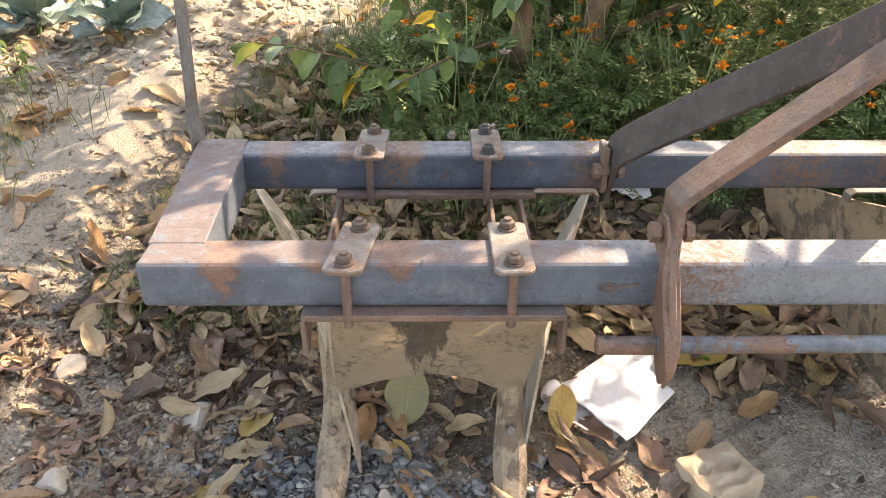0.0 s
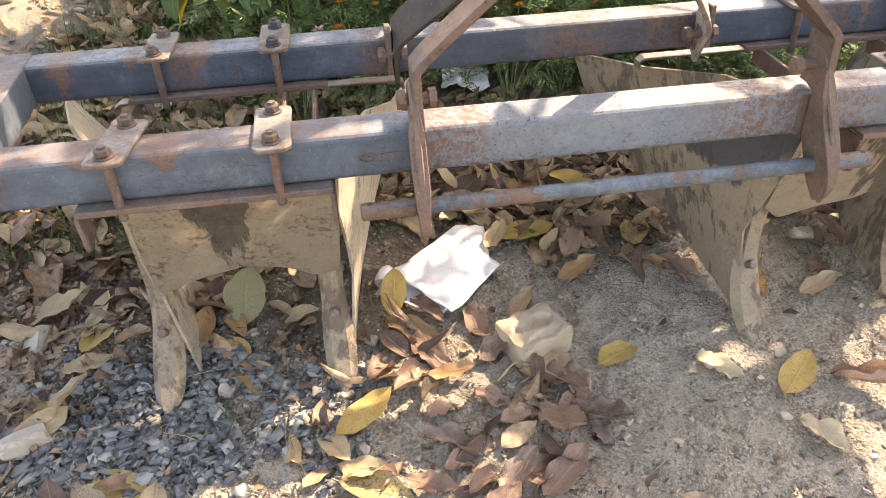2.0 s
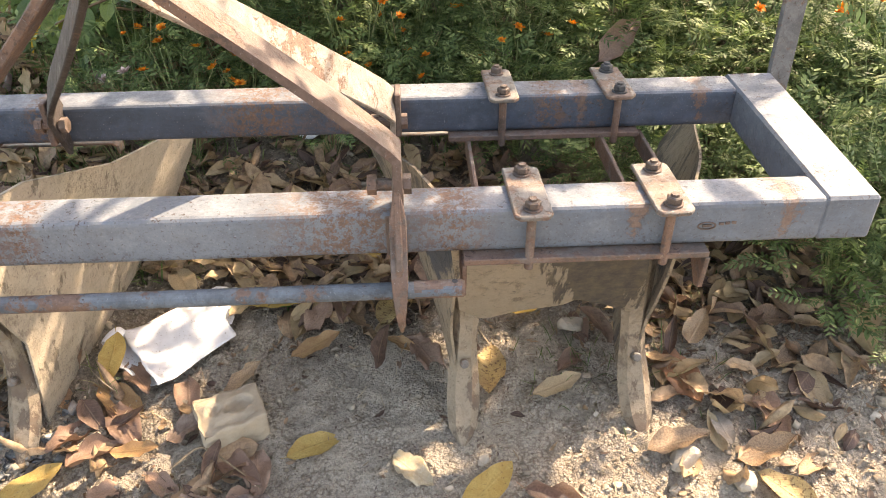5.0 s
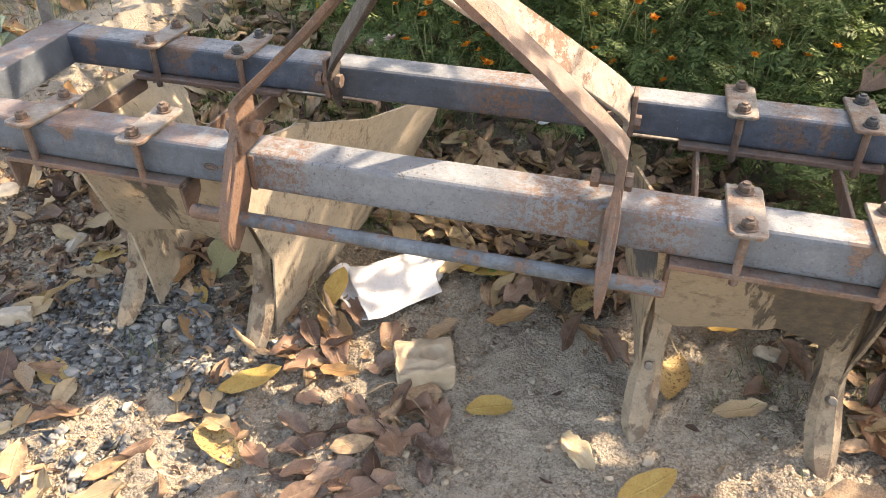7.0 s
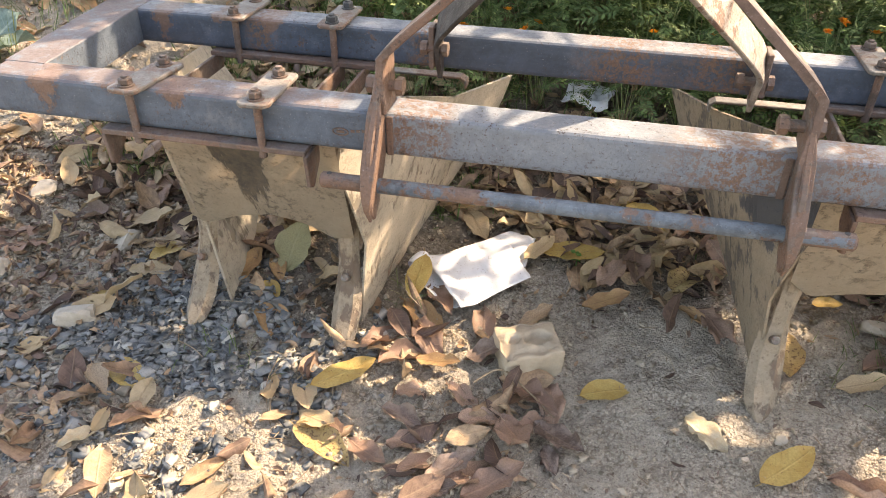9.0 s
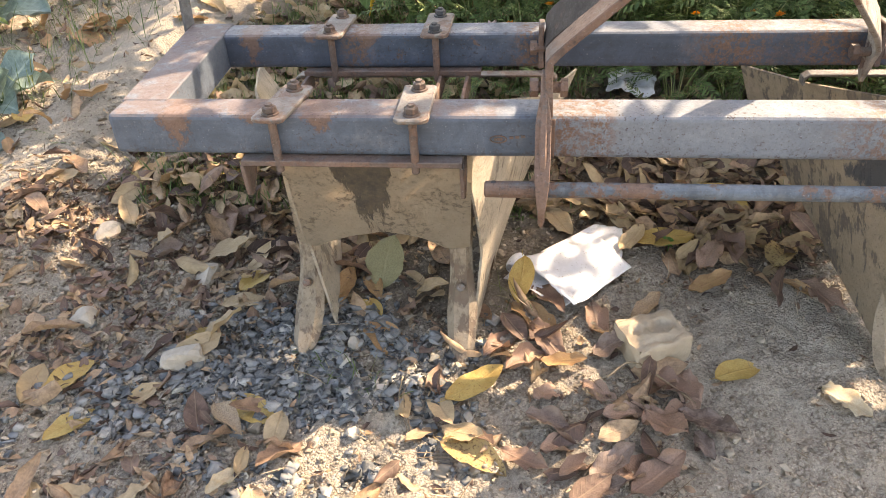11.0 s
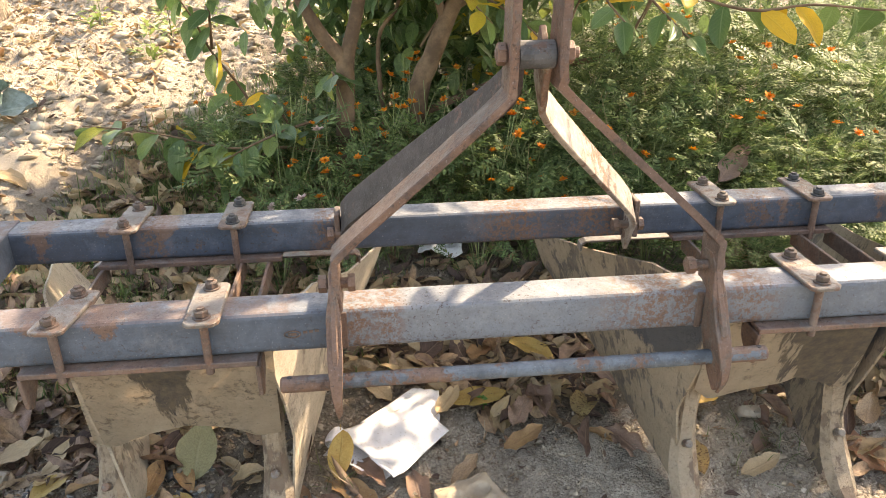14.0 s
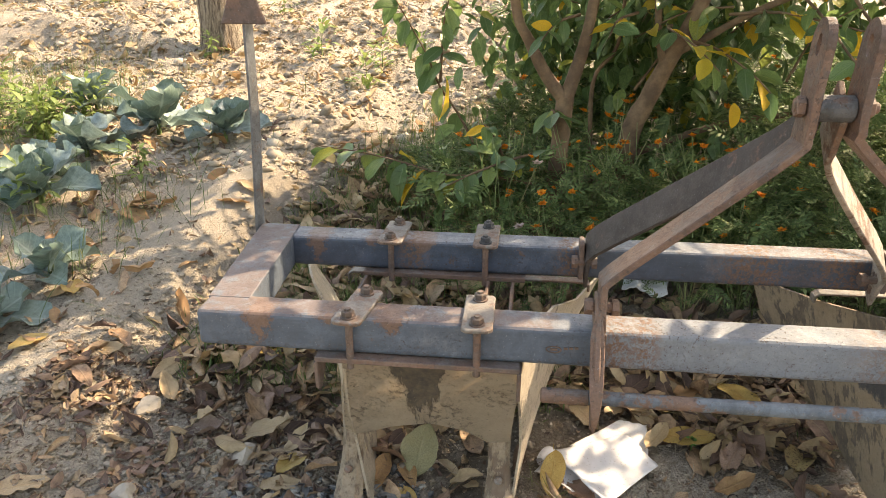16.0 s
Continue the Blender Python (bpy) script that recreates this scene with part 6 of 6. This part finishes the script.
for x, y, b in ((-0.62, 1.22, 2), (-0.38, 1.25, 3), (-0.30, 1.55, 4), (0.08, 1.22, 3), (0.0, 1.68, 5), (-0.15, 1.75, 5), (-0.50, 1.50, 4), (-0.45, 1.68, 3), (-0.62, 1.62, 2), (0.15, 1.50, 5), (0.22, 1.75, 5),
                (-0.28, 1.70, 4), (0.28, 1.30, 4), (0.32, 1.55, 5), (-0.05, 1.86, 4), (-0.70, 1.40, 1), (0.42, 1.40, 4), (-0.22, 1.38, 4), (0.45, 1.70, 4)):
    marigold(x, y, random.uniform(0.6, 0.9) if y < 1.42 else random.uniform(0.95, 1.25), random.uniform(0, 360), b, True, x < -0.55)


# ---- guava tree ----
tree = empty("guava_tree", "guava tree with smooth brown stems, green and yellowing leaves", "tree", at=(0, 0, 0))
LEAF_G = [arrays("leaf", *(lambda P, F, uv: (P[0], F, M_GREEN, uv))(*leaf_shapes(1, 1.0, w, c_, b, 0.03, 8, 4))) for w, c_, b in ((0.56, 0.5, -0.4), (0.50, 0.7, -0.7), (0.60, 0.3, -0.2), (0.53, 0.9, -0.5))]
LEAF_Y = [arrays("leaf", *(lambda P, F, uv: (P[0], F, M_YELLOW_HANG, uv))(*leaf_shapes(1, 1.0, w, c_, b, 0.05, 8, 4))) for w, c_, b in ((0.46, 0.7, -0.5), (0.52, 0.4, -0.3))]


def limb(points, r0, r1, steps=5, sides=10):
    path = smooth_path(points, steps)
    m = len(path)
    wob = [1 + 0.12 * noise.noise(Vector((i * 0.7, r0 * 90, 0))) for i in range(m)]
    V, F = tube_arrays(path, [(r0 + (r1 - r0) * i / (m - 1)) * wob[i] for i in range(m)], sides)
    part("limb" if r0 > 0.014 else "twig", arrays("limb", [tuple(v) for v in V], F, M_STEM), None, tree)
    return path


def leafy(path, count, size, yellow=0.1, start=0.2, droop=0.6):
    """Leaves along a twig, in pairs, drooping."""
    m = len(path)
    for i in range(count):
        u = start + (1 - start) * (i + 0.5) / count
        p = path[min(int(u * (m - 1)), m - 2)]
        q = path[min(int(u * (m - 1)) + 1, m - 1)]
        d = np.array(q) - np.array(p)
        base = math.degrees(math.atan2(d[1], d[0]))
        ob = part("leaf", random.choice(LEAF_Y if random.random() < yellow else LEAF_G), None, tree)
        side = 1 if i % 2 else -1
        ob.matrix_local = pose(*p, random.gauss(0, 25), random.gauss(35 * droop, 22), base + side * random.uniform(35, 80)) @ Matrix.Scale(size * random.uniform(0.75, 1.15), 4)


random.seed(21)
limb([(-0.41, 1.83, 0.05), (-0.385, 1.83, 0.52), (-0.37, 1.83, 0.78)], 0.042, 0.037)
limb([(-0.37, 1.83, 0.76), (-0.455, 1.82, 0.87), (-0.525, 1.81, 1.0), (-0.585, 1.82, 1.14), (-0.635, 1.9, 1.6), (-0.705, 2.1, 2.2)], 0.028, 0.014)
limb([(-0.37, 1.83, 0.76), (-0.315, 1.84, 0.95), (-0.28, 1.85, 1.14), (-0.205, 1.95, 1.7), (0.045, 2.1, 2.4)], 0.030, 0.014)
limb([(-0.115, 2.01, 0.05), (-0.08, 2.01, 0.56), (-0.015, 2.01, 0.74), (0.055, 2.01, 0.90), (0.155, 2.01, 1.11), (0.285, 2.05, 1.5), (0.635, 2.13, 2.2), (1.08, 2.33, 2.8)], 0.050, 0.018)
limb([(0.04, 2.01, 0.88), (0.01, 2.01, 1.0), (-0.005, 2.01, 1.12), (-0.015, 2.13, 1.7), (0.185, 2.33, 2.4)], 0.020, 0.010)
limb([(0.085, 2.01, 0.94), (0.185, 1.98, 1.0), (0.345, 1.95, 1.10), (0.685, 1.83, 1.3), (1.28, 1.73, 1.8), (1.89, 1.93, 2.4)], 0.018, 0.008)
limb([(-0.035, 2.05, 0.50), (0.335, 2.13, 0.62), (0.635, 2.18, 0.66), (0.825, 2.23, 0.70), (0.965, 2.23, 0.86), (1.08, 2.23, 1.2)], 0.016, 0.008)
limb([(-0.215, 2.23, 0.3), (-0.235, 2.23, 0.77), (-0.135, 2.23, 0.95), (-0.115, 2.28, 1.3)], 0.012, 0.007)
# leafy twigs in view
TWIGS = [
    ([(0.60, 1.75, 1.32), (0.75, 1.45, 1.08), (0.92, 1.2, 1.0), (1.13, 1.16, 1.015), (1.40, 1.16, 0.99), (1.62, 1.2, 1.0)], 14, 0.14, 0.40),
    ([(0.55, 1.75, 1.30), (0.62, 1.45, 1.10), (0.70, 1.2, 0.96), (0.76, 1.12, 0.90)], 10, 0.12, 0.25),
    ([(0.45, 1.85, 1.22), (0.50, 1.6, 1.12), (0.52, 1.35, 1.02), (0.56, 1.22, 0.95)], 9, 0.12, 0.25),
    ([(0.26, 1.92, 1.10), (0.40, 1.75, 1.12), (0.60, 1.65, 1.08), (0.85, 1.6, 1.02)], 11, 0.12, 0.30),
    ([(0.10, 1.95, 1.0), (0.20, 1.8, 0.98), (0.32, 1.7, 0.90), (0.40, 1.65, 0.82)], 9, 0.12, 0.35),
    ([(0.05, 1.98, 1.05), (0.02, 1.85, 1.05), (0.10, 1.7, 1.0), (0.18, 1.62, 0.92)], 8, 0.11, 0.35),
    ([(-0.09, 1.98, 1.1), (-0.18, 1.85, 1.08), (-0.22, 1.75, 1.02)], 7, 0.10, 0.15),
    ([(-0.33, 1.85, 1.1), (-0.42, 1.72, 1.08), (-0.48, 1.62, 1.02)], 7, 0.10, 0.08),
    ([(-0.42, 1.83, 0.70), (-0.42, 1.74, 0.74), (-0.40, 1.68, 0.72)], 6, 0.11, 0.0),
    ([(-0.44, 1.82, 0.55), (-0.58, 1.66, 0.55), (-0.72, 1.55, 0.52), (-0.82, 1.50, 0.48)], 13, 0.12, 0.05),
    ([(-0.46, 1.82, 0.40), (-0.66, 1.75, 0.45), (-0.86, 1.80, 0.44), (-1.05, 1.86, 0.47), (-1.25, 1.90, 0.50), (-1.45, 1.92, 0.52)], 15, 0.18, 0.04),
    ([(-0.55, 1.9, 0.35), (-0.66, 1.85, 0.60), (-0.70, 1.8, 0.66)], 8, 0.11, 0.05),
    ([(-0.62, 1.85, 0.3), (-0.80, 1.98, 0.62), (-0.91, 2.0, 0.78), (-0.97, 2.0, 0.92), (-1.05, 2.0, 1.06), (-1.12, 2.0, 1.18)], 15, 0.125, 0.04),
    ([(-0.91, 2.0, 0.80), (-0.90, 1.98, 0.92), (-0.89, 1.97, 1.05), (-0.86, 1.97, 1.18)], 10, 0.11, 0.0),
    ([(0.9, 2.3, 1.35), (1.15, 2.1, 1.2), (1.5, 2.0, 1.15), (1.9, 2.0, 1.2)], 14, 0.13, 0.2),
    ([(0.3, 2.1, 1.3), (0.1, 2.25, 1.15), (-0.1, 2.3, 1.1), (-0.25, 2.3, 1.0)], 13, 0.12, 0.15),
    ([(0.2, 2.2, 0.8), (0.35, 2.3, 0.98), (0.5, 2.3, 1.1)], 12, 0.12, 0.2),
    ([(-0.05, 2.2, 0.75), (0.1, 2.3, 0.95), (0.15, 2.3, 1.1)], 10, 0.12, 0.2),
    ([(0.6, 2.2, 0.8), (0.75, 2.35, 1.0), (0.95, 2.4, 1.12)], 12, 0.12, 0.2),
    ([(1.0, 2.2, 0.95), (1.2, 2.3, 1.05), (1.5, 2.35, 1.1)], 10, 0.12, 0.2),
]
for pts, cnt, size, yel in TWIGS:
    leafy(limb(pts, 0.007, 0.0025, 4, 6), cnt, size, yel, 0.25, 0.8)
random.seed(29)
for i in range(30):
    x, y, z = random.uniform(-0.45, 1.7), random.uniform(2.0, 2.9), random.uniform(0.95, 1.5)
    a, ln = random.uniform(0, 6.28), random.uniform(0.2, 0.4)
    pts = [(x, y, z + 0.1), (x + 0.5 * ln * math.cos(a), y + 0.5 * ln * math.sin(a), z + 0.08), (x + ln * math.cos(a), y + ln * math.sin(a), z - 0.02)]
    leafy(limb(pts, 0.005, 0.002, 3, 5), 9, 0.125, 0.16, 0.05, 0.8)
hang = part("leaf", LEAF_Y[0], None, tree, "hanging yellow leaf with brown specks")
hang.matrix_local = pose(-0.875, 1.92, 0.84, 20, 85, 30) @ Matrix.Scale(0.20, 4)
hang = part("leaf", LEAF_Y[1], None, tree, "hanging orange-yellow leaf")
hang.matrix_local = pose(0.257, 1.652, 0.80, 10, 82, -60) @ Matrix.Scale(0.10, 4)
# unseen crown above, its leaves set along the sun's way to dapple the ground
g = np.random.default_rng(9)


# openings in the unseen crown that let sun onto chosen spots: x, y, radius
SUN_GAPS = ((-0.596, 0.065, 0.09), (-0.377, 0.012, 0.108), (-0.238, 0.152, 0.081), (-0.059, 0.216, 0.092), (0.34, 0.058, 0.081), (-0.701, -0.204, 0.095), (-0.876, -0.251, 0.080), (-1.053, -0.228, 0.07), (-0.373, 0.018, 0.082), (-0.413, 0.235, 0.073), (-1.81, 0.43, 0.128), (-2.148, 0.651, 0.149), (-1.847, 1.07, 0.165), (-1.976, 1.423, 0.182), (-2.089, 2.007, 0.208), (-0.235, 0.375, 0.048), (-0.315, 0.48, 0.034), (-0.17, 0.06, 0.06), (-0.02, 0.13, 0.06), (-1.50, 0.80, 0.07), (-1.72, 0.28, 0.07), (-1.42, 0.12, 0.06))


def shade_at(x, y):
    """How thick the unseen crown is, by the shade wanted on the ground: full clumps with open gaps between."""
    p = 0.62 + 0.30 * smoothstep(0.5, 0.7, y) * smoothstep(1.2, 0.9, y) * smoothstep(0.7, 0.1, x) - 0.62 * smoothstep(0.7, 1.1, y) * smoothstep(0.1, 0.6, x)
    p = p + 0.22 * smoothstep(-1.1, -1.6, x) * smoothstep(-0.3, 0.1, y) + 0.55 * blob(x, y, 0.80, 0.28, 0.50, 0.17) + 0.5 * blob(x, y, -1.35, 0.95, 0.55, 0.5) + 0.6 * blob(x, y, -1.55, -0.25, 0.2, 0.28) + 0.3 * blob(x, y, 0.1, 0.1, 0.25, 0.2) + 0.6 * blob(x, y, 0.46, 0.08, 0.15, 0.13) + 0.6 * blob(x, y, -0.85, 0.12, 0.26, 0.16) + 0.4 * blob(x, y, 0.2, -0.2, 0.2, 0.2)
    p = p * smoothstep(-3.5, -2.9, x) * smoothstep(1.7, 1.1, x) * smoothstep(-1.0, -0.6, y) * smoothstep(3.0, 2.3, y)
    gap = smoothstep(-0.16, 0.14, fbm(x + 3, y, 3.6, 3) + 0.30 * (p - 0.55))
    p = p * (1 - 0.97 * smoothstep(0.28, 0.39, x - 1.05 * (y + 0.164)) * smoothstep(0.14, 0.04, y)) * (1 - 0.7 * blob(x, y, -0.75, -0.42, 0.35, 0.16))
    p = p + 0.45 * blob(x, y, -2.05, 1.3, 0.38, 0.9) + 0.7 * blob(x, y, -2.0, 1.5, 0.5, 0.3)
    p = p * (1 - 0.85 * smoothstep(-0.38, -0.44, y) * smoothstep(-1.4, -1.1, x) * smoothstep(-0.02, 0.10, fbm(x, 0.5 * y, 7.0, 2)))
    for hx_, hy_, hr in SUN_GAPS:
        p = p * smoothstep(hr * 1.2, hr * 1.5, np.hypot(x - hx_, y - hy_))
    return np.clip(p * gap, 0, 1)


n = 6300
hx, hy = scatter(n, shade_at, (-3.4, 1.6, -0.95, 2.9), np.random.default_rng(31))
hz = 1.68 + 0.75 * g.beta(1.2, 1.8, n)
pos = np.stack([hx + hz * SUN_TO.x / SUN_TO.z, hy + hz * SUN_TO.y / SUN_TO.z, hz], 1)
CROWN = [tuple(p) for p in pos[::45]]
pos[:, 2] = np.maximum(pos[:, 2], 1.66)
Ls = g.uniform(0.09, 0.15, n)
P, F, uv = leaf_shapes(n, Ls, Ls * 0.48, 0.5, -0.4, 0.02, 4, 2, g)
P = turn(P, g.uniform(0, 6.28, n), g.normal(-0.35, 0.45, n), g.normal(0, 0.4, n)) + pos[:, None, :]
crown = part("crown", blades_mesh("crown", P, F, uv, M_GREEN), None, tree, "unseen green crown leaves placed to dapple the ground")
tagged(crown, kind="stuff")
TV, TF = [], []
for c_ in CROWN:
    base = np.array((0.5 + 0.35 * (c_[0] - 0.5), 2.15 + 0.35 * (c_[1] - 2.15), 1.9 + 0.3 * (c_[2] - 1.9)))
    V, F = tube_arrays(smooth_path([base, (base + np.array(c_)) / 2 + np.array((0, 0, 0.06)), c_], 3), np.linspace(0.010, 0.003, 7), 5)
    TF += [tuple(j + len(TV) for j in f) for f in F]
    TV += V
tagged(part("branchwork", arrays("branchwork", [tuple(v) for v in TV], TF, M_STEM), None, tree, "thin brown branches carrying the unseen crown"), kind="stuff")

cl = np.concatenate([g.uniform((-0.55, 2.05, 0.75), (1.3, 3.3, 1.5), (70, 3)), g.uniform((-0.95, 1.6, 0.30), (-0.55, 2.15, 0.5), (4, 3)), g.uniform((-0.45, 2.2, 0.35), (0.5, 3.2, 1.15), (60, 3)), g.uniform((-0.72, 2.5, 0.45), (0.0, 3.4, 1.1), (26, 3))])
n = 2700
pos = cl[g.integers(0, len(cl), n)] + g.normal(0, 1, (n, 3)) * np.array([0.12, 0.12, 0.10])
Ls = g.uniform(0.08, 0.14, n)
P, F, uv = leaf_shapes(n, Ls, Ls * 0.48, 0.5, -0.5, 0.02, 5, 2, g)
P = turn(P, g.uniform(0, 6.28, n), g.normal(-0.6, 0.45, n), g.normal(0, 0.4, n)) + pos[:, None, :]
tagged(part("lower_crown", blades_mesh("lower_crown", P, F, uv, M_GREEN), None, tree, "dense green leaves on the low branches"), kind="stuff")

# ---- far trunk ----
trunk = empty("tree_trunk", "rough grey-brown tree trunk standing in the field", "tree", at=(0, 0, 0))
path = smooth_path([(-3.20, 5.10, 0.35), (-3.20, 5.10, 0.62), (-3.21, 5.1, 1.0), (-3.29, 5.12, 2.0), (-3.27, 5.2, 3.4)], 8)
m = len(path)
V, F = tube_arrays(path, [0.185 + 0.06 * math.exp(-i / 4.0) - 0.04 * i / m for i in range(m)], 40)
V = [Vector(v) + Vector((noise.noise(Vector((v.x * 9, v.y * 9, v.z * 1.5))), noise.noise(Vector((v.x * 9 + 4, v.y * 9, v.z * 1.5))), 0)) * 0.03 for v in V]
part("bark", arrays("bark", [tuple(v) for v in V], F, M_BARK), None, trunk)

# ---- cabbages ----
CAB = []
for s in range(3):
    gg = np.random.default_rng(40 + s)
    out = []
    for ring, (cnt, L, tilt) in enumerate(((4, 0.23, 0.40), (5, 0.23, 0.85), (4, 0.19, 1.15), (3, 0.13, 1.35))):
        P, F, uv = leaf_shapes(cnt, L * gg.uniform(0.8, 1.15, cnt), L * 0.80, 0.8, -0.7 + 0.35 * ring, 0.15, 10, 8, gg, 1.75)
        P = turn(P, np.arange(cnt) * 6.283 / cnt + gg.normal(0, 0.25, cnt) + ring * 0.5, tilt + gg.normal(0, 0.15, cnt), gg.normal(0, 0.25, cnt))
        P[..., 2] += 0.05 + 0.012 * ring
        out.append(P)
    CAB.append((out, F, uv))
CAB_LEAVES = [[arrays("outer_leaf" if r < 2 else "inner_leaf", P[i], F, M_CABBAGE, uv) for r, P in enumerate(out) for i in range(len(P))] for out, F, uv in CAB]
for i, (x, y, s) in enumerate(((-2.873, 1.936, 1.25), (-2.746, 2.934, 1.25), (-2.27, 2.80, 1.15), (-3.007, 2.575, 1.2), (-2.381, 1.231, 0.85), (-2.40, 0.85, 0.95), (-3.0, 2.2, 1.1), (-3.35, 3.3, 1.1), (-3.2, 1.5, 1.2), (-3.55, 2.3, 1.1))):
    cb = empty("cabbage_plant", "young blue-green cabbage plant with open waxy leaves", "cabbage plant", "cabbage row")
    cb.matrix_world = pose(x, y, float(ground_z(x, y)) - 0.01, 0, 0, 77 * i) @ Matrix.Scale(s, 4)
    for me in CAB_LEAVES[i % 3]:
        part("leaf", me, None, cb)
    V, F = tube_arrays([(0, 0, -0.02), (0, 0, 0.03), (0, 0, 0.08)], [0.012, 0.011, 0.010], 8)
    part("stalk", arrays("stalk", [tuple(v) for v in V], F, M_FERN), None, cb)

# ---- weeds at the far edge of the field ----
WEED = []
for s in range(2):
    gg = np.random.default_rng(60 + s)
    cnt = 46
    L = gg.uniform(0.05, 0.10, cnt)
    P, F, uv = leaf_shapes(cnt, L, L * 0.4, 0.4, -0.5, 0.03, 4, 2, gg)
    yw = gg.uniform(0, 6.28, cnt)
    P = turn(P, yw, gg.normal(0.3, 0.4, cnt))
    rr = gg.uniform(0, 0.11, cnt)
    P = P + np.stack([rr * np.cos(yw), rr * np.sin(yw), gg.uniform(0.02, 0.24, cnt)], 1)[:, None, :]
    WEED.append(blades_mesh("foliage", P, F, uv, leaf_material("weed_leaf", [(0, (0.13, 0.20, 0.05)), (1, (0.24, 0.30, 0.09))], (0.3, 0.35, 0.15), 0.35)))
random.seed(71)
for i in range(55):
    if i < 26:
        x, y = random.gauss(-3.75, 0.45), random.gauss(2.75, 0.45)
    elif i < 50:
        x, y = random.gauss(-4.6, 0.9), random.gauss(6.8, 0.5)
    else:
        x, y = random.uniform(-3.2, -0.9), random.uniform(4.0, 5.0)
    wd = empty("weed_plant", "small bright green weed growing in the field", "weed", "field weeds")
    wd.matrix_world = pose(x, y, float(ground_z(x, y)), 0, 0, random.uniform(0, 360)) @ Matrix.Scale(random.uniform(0.7, 1.2), 4)
    part("foliage", WEED[i % 2], None, wd)
    V, F = tube_arrays([(0, 0, -0.02), (0.004, 0, 0.10), (0, 0.004, 0.22)], [0.004, 0.003, 0.002], 5)
    part("stem", arrays("stem", [tuple(v) for v in V], F, M_FERN), None, wd)

# ---- seedling beside the sack ----
gg = np.random.default_rng(90)
seedling = empty("seedling", "tiny bright green seedling growing through dry leaves", "seedling", at=(0, 0, 0))
sx, sy = -0.005, 0.545
sz = float(ground_z(sx, sy)) + 0.045
for i in range(9):
    P, F, uv = leaf_shapes(1, 0.022, 0.014, 0.4, -0.4, 0.05, 5, 4, gg)
    P = turn(P, gg.uniform(0, 6.28, 1), gg.normal(0.4, 0.3, 1))[0] + np.array([sx + gg.normal(0, 0.006), sy + gg.normal(0, 0.006), sz + gg.uniform(-0.01, 0.015)])
    part("leaf", arrays("leaf", P, F, M_SEEDLING, uv), None, seedling)
V, F = tube_arrays([(sx, sy, sz - 0.05), (sx + 0.002, sy, sz - 0.02), (sx, sy, sz + 0.01)], [0.0015, 0.0013, 0.001], 5)
part("stem", arrays("stem", [tuple(v) for v in V], F, M_SEEDLING), None, seedling)
